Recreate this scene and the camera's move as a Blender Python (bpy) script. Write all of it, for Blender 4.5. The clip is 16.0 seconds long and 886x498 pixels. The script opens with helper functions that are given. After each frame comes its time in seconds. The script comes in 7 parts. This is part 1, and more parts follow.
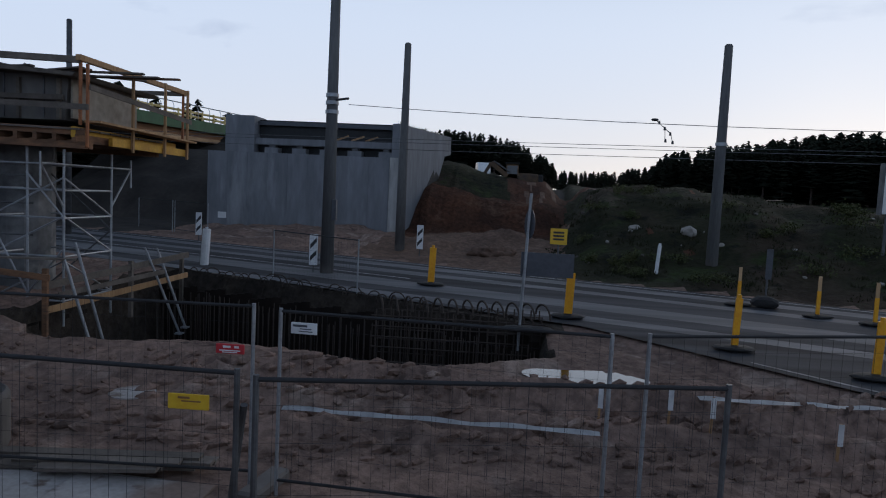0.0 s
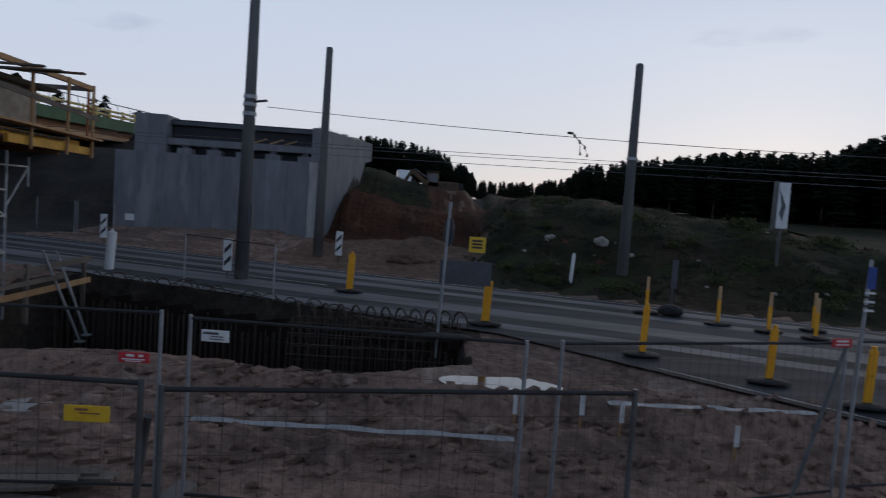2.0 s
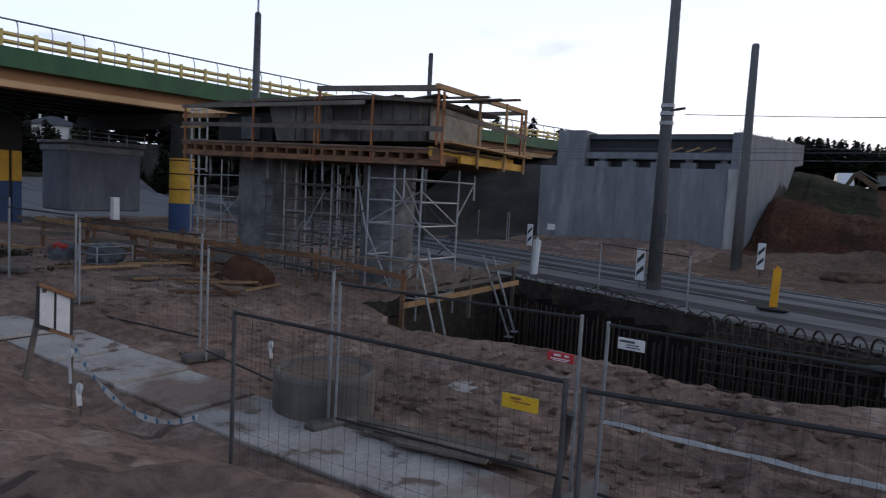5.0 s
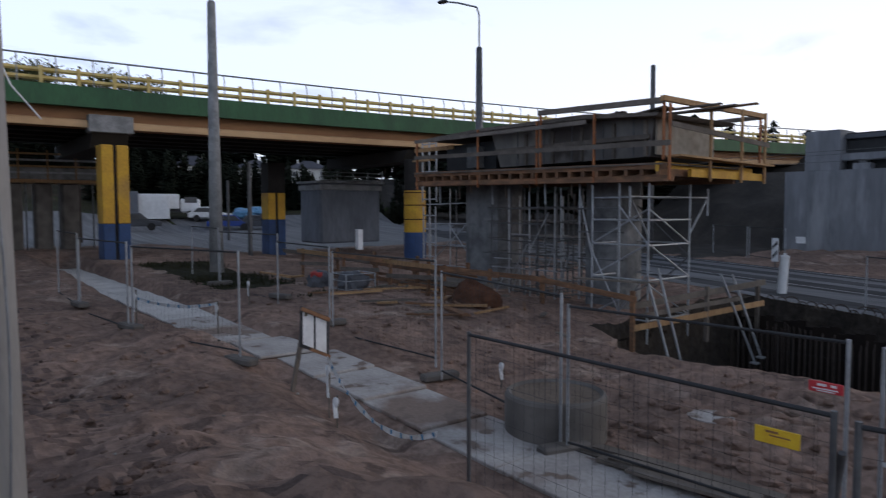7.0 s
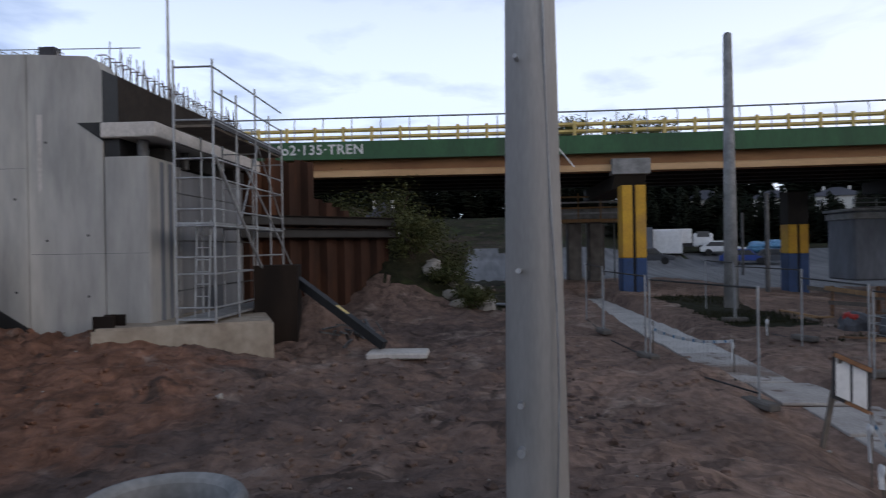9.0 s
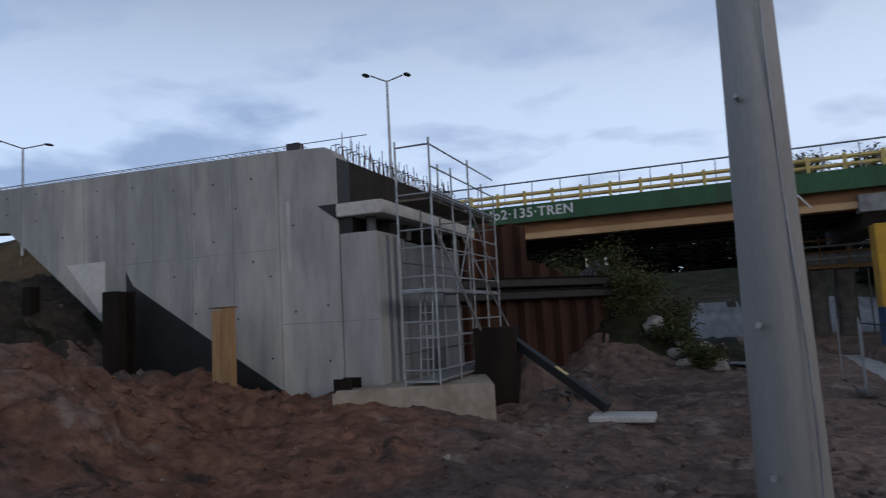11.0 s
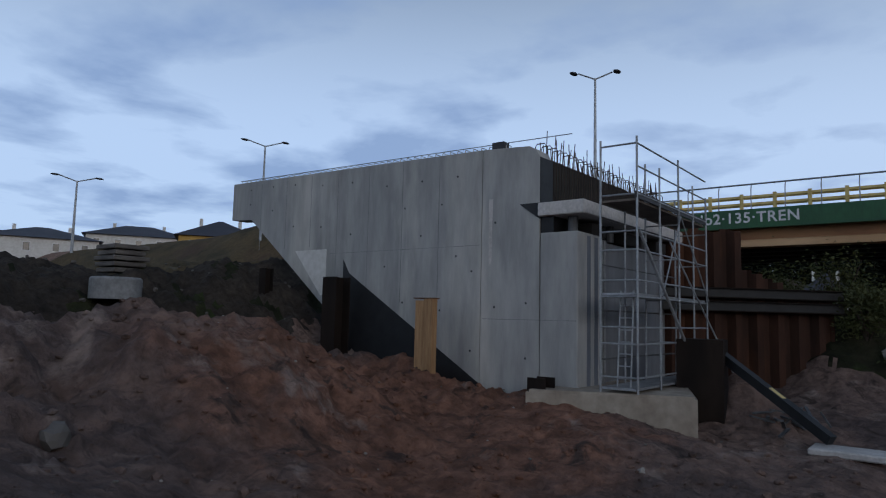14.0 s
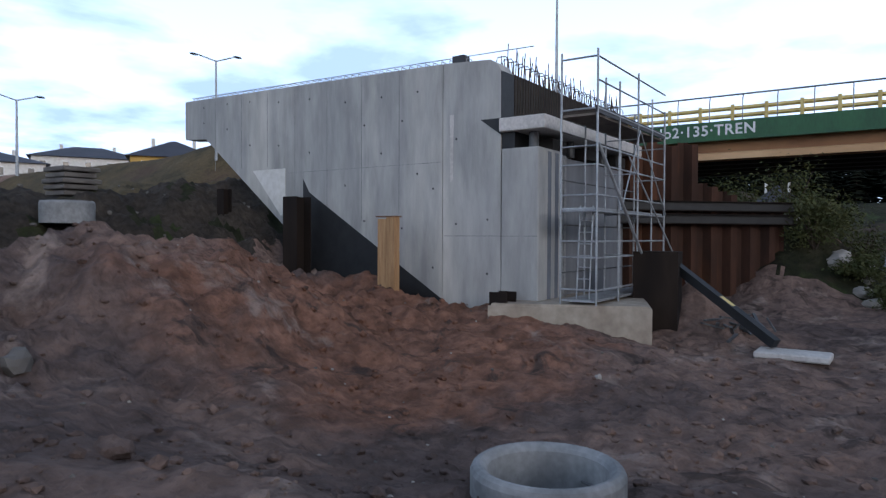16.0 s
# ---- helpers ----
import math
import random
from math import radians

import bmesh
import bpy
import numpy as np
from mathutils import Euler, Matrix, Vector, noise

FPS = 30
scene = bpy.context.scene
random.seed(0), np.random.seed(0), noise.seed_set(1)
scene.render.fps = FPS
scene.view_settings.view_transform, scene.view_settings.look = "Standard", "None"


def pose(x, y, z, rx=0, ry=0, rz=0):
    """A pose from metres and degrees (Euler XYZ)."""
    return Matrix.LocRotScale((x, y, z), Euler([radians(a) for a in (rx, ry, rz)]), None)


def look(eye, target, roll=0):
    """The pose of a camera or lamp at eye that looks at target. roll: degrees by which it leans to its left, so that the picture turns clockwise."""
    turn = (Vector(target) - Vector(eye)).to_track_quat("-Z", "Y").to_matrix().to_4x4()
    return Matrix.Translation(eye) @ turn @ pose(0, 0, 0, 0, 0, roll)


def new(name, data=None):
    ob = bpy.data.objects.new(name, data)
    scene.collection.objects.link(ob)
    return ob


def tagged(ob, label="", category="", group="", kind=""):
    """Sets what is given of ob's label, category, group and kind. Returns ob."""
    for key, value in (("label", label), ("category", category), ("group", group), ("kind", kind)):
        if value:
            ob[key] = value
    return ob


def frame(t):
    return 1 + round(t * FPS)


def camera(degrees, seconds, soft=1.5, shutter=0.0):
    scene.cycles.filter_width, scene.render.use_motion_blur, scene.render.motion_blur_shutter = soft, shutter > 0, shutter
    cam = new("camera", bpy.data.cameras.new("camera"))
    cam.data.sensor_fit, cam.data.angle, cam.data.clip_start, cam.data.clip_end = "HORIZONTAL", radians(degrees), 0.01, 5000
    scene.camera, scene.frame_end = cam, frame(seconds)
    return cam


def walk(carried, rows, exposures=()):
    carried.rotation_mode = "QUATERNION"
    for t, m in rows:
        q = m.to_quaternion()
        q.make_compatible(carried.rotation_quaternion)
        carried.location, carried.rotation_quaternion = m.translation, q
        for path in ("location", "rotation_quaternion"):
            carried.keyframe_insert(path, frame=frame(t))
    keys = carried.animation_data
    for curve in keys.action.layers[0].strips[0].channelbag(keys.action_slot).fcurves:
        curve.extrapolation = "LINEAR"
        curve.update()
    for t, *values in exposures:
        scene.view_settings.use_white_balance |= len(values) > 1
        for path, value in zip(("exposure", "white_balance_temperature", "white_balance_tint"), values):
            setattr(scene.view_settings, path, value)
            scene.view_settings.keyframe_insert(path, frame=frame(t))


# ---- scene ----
cam = camera(66.87, 16.0, soft=1.1, shutter=0.4)
EYE, ARM = 3.2, 0.12
# seconds, yaw to the left of +y, pitch up, lean to the left: one person turning on the spot
ROWS = [
    (0.0, 5.00, -4.53, 2.76),
    (0.5, 3.54, -4.62, 2.97),
    (1.0, -2.27, -5.23, 3.59),
    (1.5, -4.05, -4.53, 3.48),
    (2.0, -1.80, -3.51, 4.00),
    (2.5, 6.97, -2.81, 3.80),
    (3.0, 14.69, -3.45, 3.25),
    (3.5, 22.36, -4.10, 3.23),
    (4.0, 29.02, -3.97, 2.50),
    (4.2, 29.55, -4.37, 2.89),
    (6.3, 43.47, -4.34, 0.56),
    (6.5, 46.08, -4.34, 0.11),
    (7.0, 51.32, -3.40, -0.13),
    (7.5, 58.88, -0.75, -0.51),
    (8.0, 70.45, -0.35, -0.93),
    (8.5, 84.59, -0.53, -0.05),
    (9.0, 93.01, -0.06, -0.96),
    (9.2, 95.70, 0.23, -0.76),
    (11.3, 114.50, 5.47, -2.39),
    (11.5, 118.27, 4.13, -0.95),
    (12.0, 128.30, 3.26, 1.88),
    (12.5, 129.81, 4.98, 1.50),
    (13.0, 131.22, 5.55, 1.73),
    (13.5, 130.52, 6.12, 1.57),
    (14.0, 127.73, 5.88, 1.39),
    (14.5, 127.87, 3.76, 0.91),
    (15.0, 124.86, -0.26, 1.54),
    (15.5, 123.13, -2.89, 1.15),
    (16.0, 124.41, -1.10, 0.25),
]


def held(yaw, pitch, lean):
    a = radians(yaw)
    return pose(-math.sin(a) * ARM, math.cos(a) * ARM, EYE, 90 + pitch, 0, yaw) @ pose(0, 0, 0, 0, 0, lean)


EXPOSURES = [(0, -0.53, 6250, 12), (1.5, -0.57, 6450, 13), (2.2, -0.78, 6350, 13), (2.7, -0.83, 6350, 13), (4.0, -0.24, 6600, 14), (6.5, 0.05, 6750, 15), (7.5, -0.03, 6700, 15), (8.4, -0.12, 6700, 15), (9.2, 0.06, 6850, 15), (11.3, -0.45, 6450, 12), (12.2, -0.47, 6400, 11), (13.0, -0.60, 6050, 10), (14.5, -0.62, 6050, 10), (15.5, 0.38, 6150, 12), (16.0, 0.46, 6150, 12)]
walk(cam, [(t, held(yaw, pitch, lean)) for t, yaw, pitch, lean in ROWS], EXPOSURES)

# ---- light: dusk under broken cloud, the bright side of the sky beyond the road ----
world = bpy.data.worlds.new("dusk_sky")
scene.world = world
world.use_nodes = True
wn, wl = world.node_tree.nodes, world.node_tree.links
wn.clear()
w_out = wn.new("ShaderNodeOutputWorld")
w_bg = wn.new("ShaderNodeBackground")
sky = wn.new("ShaderNodeTexSky")
sky.sky_type, sky.sun_disc = "NISHITA", False
SUN_ELEV, SUN_AZ = radians(6.0), radians(28.0)
sky.sun_elevation, sky.sun_rotation = SUN_ELEV, SUN_AZ
sky.dust_density, sky.air_density, sky.ozone_density = 0.6, 1.0, 2.5
w_co = wn.new("ShaderNodeTexCoord")
w_sep = wn.new("ShaderNodeSeparateXYZ")
wl.new(w_co.outputs["Generated"], w_sep.inputs[0])


def w_math(op, a, b=None, c=None, clamp=False):
    n = wn.new("ShaderNodeMath")
    n.operation, n.use_clamp = op, clamp
    for i, v in enumerate((a, b, c)):
        if v is None:
            continue
        if isinstance(v, (int, float)):
            n.inputs[i].default_value = v
        else:
            wl.new(v, n.inputs[i])
    return n.outputs[0]


def w_mix(fac, a, b):
    n = wn.new("ShaderNodeMix")
    n.data_type = "RGBA"
    for sock, v in ((n.inputs[0], fac), (n.inputs[6], a), (n.inputs[7], b)):
        if isinstance(v, (int, float)):
            sock.default_value = v
        elif isinstance(v, tuple):
            sock.default_value = (*v, 1)
        else:
            wl.new(v, sock)
    return n.outputs[2]


# flat cloud layer: the direction spread over a plane far above
up = w_math("MAXIMUM", w_sep.outputs[2], 0.0)
spread = w_math("ADD", up, 0.10)
flat = wn.new("ShaderNodeCombineXYZ")
wl.new(w_math("DIVIDE", w_sep.outputs[0], spread), flat.inputs[0])
wl.new(w_math("DIVIDE", w_sep.outputs[1], spread), flat.inputs[1])
cloud = wn.new("ShaderNodeTexNoise")
cloud.inputs["Scale"].default_value, cloud.inputs["Detail"].default_value, cloud.inputs["Roughness"].default_value = 1.25, 7, 0.52
cloud.inputs["Distortion"].default_value = 0.2
wl.new(flat.outputs[0], cloud.inputs["Vector"])
# clouds gather away from the sunset
away = w_math("ADD", w_math("MULTIPLY", w_sep.outputs[0], -math.sin(SUN_AZ)), w_math("MULTIPLY", w_sep.outputs[1], -math.cos(SUN_AZ)))
cover = w_math("SMOOTH_MAX", w_math("MULTIPLY_ADD", away, 0.085, -0.055), -0.14, 0.02)
mask = w_math("MULTIPLY", w_math("SUBTRACT", w_math("ADD", cloud.outputs[0], cover), 0.50), 7.0, clamp=True)
veil = w_mix(w_math("MULTIPLY_ADD", away, 0.5, 0.5, clamp=True), (11.0, 12.7, 15.0), (9.0, 11.3, 15.0))
high = wn.new("ShaderNodeMapRange")
high.interpolation_type = "SMOOTHSTEP"
high.inputs[1].default_value, high.inputs[2].default_value = 0.22, 0.66
wl.new(up, high.inputs[0])
low = w_math("SUBTRACT", 1.0, high.outputs[0], clamp=True)
veil = w_mix(low, (2.2, 2.9, 4.0), veil)
glow = w_math("MULTIPLY", w_math("POWER", w_math("SUBTRACT", 1.0, up, clamp=True), 6.0), w_math("MULTIPLY_ADD", away, -0.8, 0.25, clamp=True))
veil = w_mix(glow, veil, (14.0, 12.9, 12.2))
base_sky = w_mix(0.82, sky.outputs[0], veil)
grey = w_mix(w_math("MULTIPLY_ADD", away, 0.5, 0.5, clamp=True), (7.4, 8.4, 10.2), (3.4, 5.0, 8.2))
full = w_mix(w_math("MULTIPLY", mask, 0.8), base_sky, grey)
wl.new(full, w_bg.inputs[0])
w_bg.inputs[1].default_value = 0.10
wl.new(w_bg.outputs[0], w_out.inputs[0])

sun = new("sun", bpy.data.lights.new("sun", "SUN"))
sun.data.energy, sun.data.angle, sun.data.color = 0.6, radians(25), (1.0, 0.86, 0.72)
sun.matrix_world = look((0, 0, 0), (-math.sin(SUN_AZ), -math.cos(SUN_AZ), -math.tan(radians(14))))

# ---- materials ----


def mat(name, a, b=None, rough=0.8, metal=0.0, scale=2.0, stretch=(1, 1, 1), fine=18.0, bump=0.2, dist=0.02, third=None, third_scale=0.35, third_at=0.55, spec=0.4, rand=0.0, fine_mix=0.2, turn=0.0, grit=0.5, zone=None, patches=()):
    """Two tones in large patches, a fine grain over them and, if given, a third tone in wide stains."""
    m = bpy.data.materials.new(name)
    m.use_nodes = True
    n, l = m.node_tree.nodes, m.node_tree.links
    bsdf = n["Principled BSDF"]
    geo = n.new("ShaderNodeNewGeometry")
    mp = n.new("ShaderNodeMapping")
    mp.vector_type = "POINT"
    mp.inputs["Scale"].default_value = stretch
    mp.inputs["Rotation"].default_value = (0, 0, radians(turn))
    l.new(geo.outputs["Position"], mp.inputs[0])

    def noise_tex(s, detail=5, vec=mp):
        t = n.new("ShaderNodeTexNoise")
        t.inputs["Scale"].default_value, t.inputs["Detail"].default_value, t.inputs["Roughness"].default_value = s, detail, grit
        l.new(vec.outputs[0], t.inputs["Vector"])
        return t.outputs[0]

    def ramp(src, lo, hi):
        r = n.new("ShaderNodeMapRange")
        r.inputs[1].default_value, r.inputs[2].default_value = lo, hi
        l.new(src, r.inputs[0])
        return r.outputs[0]

    def mix(fac, x, y, mode="MIX"):
        k = n.new("ShaderNodeMix")
        k.data_type, k.blend_type = "RGBA", mode
        for sock, v in ((k.inputs[0], fac), (k.inputs[6], x), (k.inputs[7], y)):
            if isinstance(v, (int, float)):
                sock.default_value = v
            elif isinstance(v, tuple):
                sock.default_value = (*v, 1)
            else:
                l.new(v, sock)
        return k.outputs[2]

    b = b or tuple(v * 0.72 for v in a)
    col = mix(ramp(noise_tex(scale), 0.35, 0.65), a, b)
    if third:
        col = mix(ramp(noise_tex(third_scale, 6), third_at, third_at + 0.12), col, third)
    for tone, sc_, at_, soft_ in patches:
        col = mix(ramp(noise_tex(sc_, 7), at_, at_ + soft_), col, tone)
    if zone:
        # a second soil beyond a ragged line across y
        sep = n.new("ShaderNodeSeparateXYZ")
        l.new(geo.outputs["Position"], sep.inputs[0])
        wob = n.new("ShaderNodeMath")
        wob.operation = "MULTIPLY_ADD"
        l.new(noise_tex(0.3, 6), wob.inputs[0])
        wob.inputs[1].default_value = 9.0
        l.new(sep.outputs[1], wob.inputs[2])
        col = mix(ramp(wob.outputs[0], zone[0] + 3.6, zone[0] + 5.4), col, mix(ramp(noise_tex(1.3, 6), 0.35, 0.65), zone[1], zone[2]))
    grain = noise_tex(fine, 8)
    col = mix(fine_mix, col, mix(ramp(grain, 0.3, 0.7), (0.25, 0.25, 0.25), (1.0, 1.0, 1.0)), "OVERLAY")
    if rand:
        info = n.new("ShaderNodeObjectInfo")
        hsv = n.new("ShaderNodeHueSaturation")
        l.new(ramp(info.outputs["Random"], 0, 1), hsv.inputs["Value"])
        mr = hsv.inputs["Value"].links[0].from_node
        mr.inputs[3].default_value, mr.inputs[4].default_value = 1 - rand, 1 + rand
        l.new(col, hsv.inputs["Color"])
        col = hsv.outputs[0]
    l.new(col, bsdf.inputs["Base Color"])
    rr = n.new("ShaderNodeMapRange")
    rr.inputs[3].default_value, rr.inputs[4].default_value = max(0.02, rough - 0.12), min(1, rough + 0.12)
    l.new(grain, rr.inputs[0])
    l.new(rr.outputs[0], bsdf.inputs["Roughness"])
    bsdf.inputs["Metallic"].default_value = metal
    bsdf.inputs["Specular IOR Level"].default_value = spec
    if bump:
        bp = n.new("ShaderNodeBump")
        bp.inputs["Strength"].default_value, bp.inputs["Distance"].default_value = bump, dist
        l.new(grain, bp.inputs["Height"])
        l.new(bp.outputs[0], bsdf.inputs["Normal"])
    return m


def earth(name, tones, red=None, grain=4.0, relief=0.10):
    """Worked soil: tones are (damp, common, dusty, dark); red is (tone, x, y, half width, half depth) of a tipped reddish fill."""
    m = bpy.data.materials.new(name)
    m.use_nodes = True
    n, l = m.node_tree.nodes, m.node_tree.links
    bsdf = n["Principled BSDF"]
    geo = n.new("ShaderNodeNewGeometry")

    def noise_tex(sc_, detail=5, rough=0.55, warp=0.0):
        t = n.new("ShaderNodeTexNoise")
        t.inputs["Scale"].default_value, t.inputs["Detail"].default_value = sc_, detail
        t.inputs["Roughness"].default_value, t.inputs["Distortion"].default_value = rough, warp
        l.new(geo.outputs["Position"], t.inputs["Vector"])
        return t.outputs[0]

    def ramp(src, lo, hi, out0=0.0, out1=1.0):
        r = n.new("ShaderNodeMapRange")
        r.interpolation_type = "SMOOTHSTEP"
        for k_, v_ in enumerate((lo, hi, out0, out1)):
            r.inputs[k_ + 1].default_value = v_
        l.new(src, r.inputs[0])
        return r.outputs[0]

    def calc(op, a, b, c=None):
        k = n.new("ShaderNodeMath")
        k.operation = op
        for sock, v in zip(k.inputs, (a, b, c)):
            if isinstance(v, (int, float)):
                sock.default_value = v
            elif v is not None:
                l.new(v, sock)
        return k.outputs[0]

    def mix(fac, x, y, mode="MIX"):
        k = n.new("ShaderNodeMix")
        k.data_type, k.blend_type = "RGBA", mode
        for sock, v in ((k.inputs[0], fac), (k.inputs[6], x), (k.inputs[7], y)):
            if isinstance(v, (int, float)):
                sock.default_value = v
            elif isinstance(v, tuple):
                sock.default_value = (*v, 1)
            else:
                l.new(v, sock)
        return k.outputs[2]

    damp, common, dusty, dark = tones
    col = mix(ramp(noise_tex(0.28, 5, 0.55, 0.4), 0.42, 0.58), damp, common)
    if red:
        tone, cx, cy, rx, ry = red
        sep = n.new("ShaderNodeSeparateXYZ")
        l.new(geo.outputs["Position"], sep.inputs[0])
        u = calc("DIVIDE", calc("SUBTRACT", sep.outputs[0], cx), rx)
        v = calc("DIVIDE", calc("SUBTRACT", sep.outputs[1], cy), ry)
        d = calc("ADD", calc("MULTIPLY", u, u), calc("MULTIPLY", v, v))
        d = calc("MULTIPLY_ADD", noise_tex(0.55, 6, 0.6, 0.5), 2.2, d)
        col = mix(ramp(d, 1.5, 2.35, 0.95, 0.0), col, mix(ramp(noise_tex(1.4, 6), 0.38, 0.62), tone, tuple(q * 0.66 for q in tone)))
    col = mix(ramp(noise_tex(0.62, 7, 0.6, 0.6), 0.56, 0.66, 0.0, 0.75), col, dusty)
    col = mix(ramp(noise_tex(1.15, 7, 0.62, 0.8), 0.56, 0.66, 0.0, 0.85), col, dark)
    crumb = noise_tex(grain, 9, 0.62)
    col = mix(0.5, col, mix(ramp(crumb, 0.34, 0.66), (0.28, 0.28, 0.28), (0.8, 0.8, 0.8)), "OVERLAY")
    l.new(col, bsdf.inputs["Base Color"])
    bsdf.inputs["Roughness"].default_value = 0.95
    bsdf.inputs["Specular IOR Level"].default_value = 0.12
    bp = n.new("ShaderNodeBump")
    bp.inputs["Strength"].default_value, bp.inputs["Distance"].default_value = 1.0, relief
    l.new(calc("MULTIPLY_ADD", noise_tex(1.7, 4), 2.0, crumb), bp.inputs["Height"])
    l.new(bp.outputs[0], bsdf.inputs["Normal"])
    return m


DIRT = earth("dirt", ((0.170, 0.117, 0.096), (0.245, 0.166, 0.133), (0.32, 0.245, 0.203), (0.102, 0.070, 0.058)), red=((0.22, 0.122, 0.086), -10.5, -7.0, 6.0, 4.5), grain=5.0, relief=0.09)
SAND = mat("sandy_fill", (0.16, 0.125, 0.10), (0.11, 0.085, 0.068), 0.95, scale=0.8, fine=12, bump=0.8, dist=0.05, spec=0.15)
# The paler lengthwise streaks carry the sky's sheen as colour.
ASPHALT = mat("asphalt", (0.022, 0.023, 0.027), (0.062, 0.064, 0.070), 0.8, scale=1.2, stretch=(0.03, 1.1, 1), turn=20.0, fine=60, bump=0.15, dist=0.01, spec=0.12)
LINING = mat("near_black_lining", (0.022, 0.016, 0.013), (0.013, 0.010, 0.009), 0.9, scale=2, stretch=(1, 1, 0.3), fine=8, bump=0.3, spec=0.15)
CONC_PIER = mat("stained_concrete", (0.18, 0.183, 0.185), (0.085, 0.088, 0.092), 0.85, scale=0.9, fine=4, bump=0.15, third=(0.29, 0.285, 0.27), third_scale=0.6, third_at=0.57, spec=0.25, fine_mix=0.4, grit=0.6)
FENCE = mat("fence_wire", (0.036, 0.037, 0.040), (0.024, 0.024, 0.026), 0.7, metal=0.1, scale=4, fine=30, bump=0)
LINE_WHITE = mat("road_line_white", (0.30, 0.31, 0.32), (0.12, 0.12, 0.125), 0.7, scale=3, fine=20)
CONCRETE = mat("fresh_concrete", (0.36, 0.357, 0.345), (0.25, 0.254, 0.254), 0.82, scale=1.1, stretch=(1, 1, 0.22), fine=3, bump=0.08, third=(0.37, 0.36, 0.335), third_scale=0.5, third_at=0.55, patches=(((0.20, 0.20, 0.195), 0.45, 0.50, 0.14), ((0.44, 0.43, 0.40), 0.6, 0.55, 0.16)), spec=0.3, fine_mix=0.22, grit=0.6)
CONCRETE_B = mat("old_concrete", (0.26, 0.265, 0.27), (0.17, 0.175, 0.18), 0.9, scale=2.5, fine=14, bump=0.3, dist=0.015, spec=0.25)
# Shaded copy of CONCRETE: the unlit side's darkness is put into the colour.
CONC_FAR = mat("shaded_grey_concrete", (0.185, 0.195, 0.212), (0.135, 0.142, 0.156), 0.82, scale=0.9, stretch=(1, 1, 0.22), fine=3, bump=0.08, third=(0.24, 0.25, 0.265), third_scale=0.5, third_at=0.56, spec=0.3, fine_mix=0.2, grit=0.6, rand=0.07)
GRASS_SLOPE = mat("dry_grass_slope", (0.105, 0.078, 0.042), (0.055, 0.045, 0.027), 0.95, scale=0.5, fine=5, bump=0.8, dist=0.1, third=(0.075, 0.050, 0.036), third_scale=0.2, third_at=0.55, spec=0.1, fine_mix=0.4, grit=0.62)
TARP = mat("blue_tarpaulin", (0.10, 0.26, 0.42), (0.07, 0.19, 0.33), 0.5, scale=1.5, fine=8)
CONCRETE_TAN = mat("footing_concrete", (0.34, 0.30, 0.25), (0.26, 0.22, 0.18), 0.9, scale=1.2, fine=5, bump=0.2, spec=0.2, fine_mix=0.25)
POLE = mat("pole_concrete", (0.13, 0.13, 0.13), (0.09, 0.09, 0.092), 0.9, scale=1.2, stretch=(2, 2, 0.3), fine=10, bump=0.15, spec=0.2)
CONCRETE_D = mat("dark_concrete", (0.150, 0.136, 0.125), (0.088, 0.080, 0.074), 0.85, scale=2.0, fine=8, bump=0.3, spec=0.3)
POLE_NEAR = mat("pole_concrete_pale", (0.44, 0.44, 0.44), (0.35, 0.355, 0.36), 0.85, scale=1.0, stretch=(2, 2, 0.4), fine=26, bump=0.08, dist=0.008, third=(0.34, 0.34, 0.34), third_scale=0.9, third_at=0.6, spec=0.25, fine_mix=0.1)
# Dark slope tone with the old deck's shade put into it.
DARK_SLOPE = mat("shaded_slope", (0.056, 0.050, 0.045), (0.035, 0.032, 0.030), 0.95, scale=0.6, fine=4, bump=0.2, spec=0.15)
PATH = mat("path_concrete", (0.40, 0.375, 0.355), (0.29, 0.265, 0.25), 0.85, scale=1.2, fine=16, bump=0.25, spec=0.3, patches=(((0.20, 0.148, 0.122), 0.55, 0.53, 0.09), ((0.16, 0.12, 0.10), 2.4, 0.60, 0.06)))
SLAB_PALE = mat("pale_slab", (0.52, 0.495, 0.475), (0.41, 0.39, 0.37), 0.85, scale=1.2, fine=14, bump=0.15, spec=0.3)
HEAP = earth("heaped_earth", ((0.104, 0.076, 0.068), (0.170, 0.116, 0.096), (0.25, 0.192, 0.165), (0.055, 0.041, 0.036)), red=((0.215, 0.111, 0.076), -10.8, -8.6, 5.2, 4.2), grain=3.6, relief=0.13)
EARTH_DARK = mat("dark_soil", (0.050, 0.041, 0.033), (0.026, 0.022, 0.019), 0.95, scale=0.9, fine=5, bump=1.0, dist=0.1, spec=0.1, fine_mix=0.7, grit=0.65)
SANDY = mat("slumped_sand", (0.155, 0.100, 0.074), (0.090, 0.060, 0.046), 0.95, scale=0.9, fine=5, bump=0.9, dist=0.1, spec=0.12, fine_mix=0.6, grit=0.65)
# Blue-grey tone with the shade under the old bridge put into it.
CONC_BLUE = mat("shaded_blue_grey", (0.16, 0.175, 0.205), (0.105, 0.118, 0.14), 0.8, scale=0.8, stretch=(1, 1, 0.3), fine=6, bump=0.15, spec=0.3)
WORN = mat("pale_asphalt", (0.150, 0.154, 0.165), (0.085, 0.088, 0.095), 0.7, scale=1.6, stretch=(0.04, 1.2, 1), turn=20.0, fine=40, bump=0.1, dist=0.01, spec=0.2)
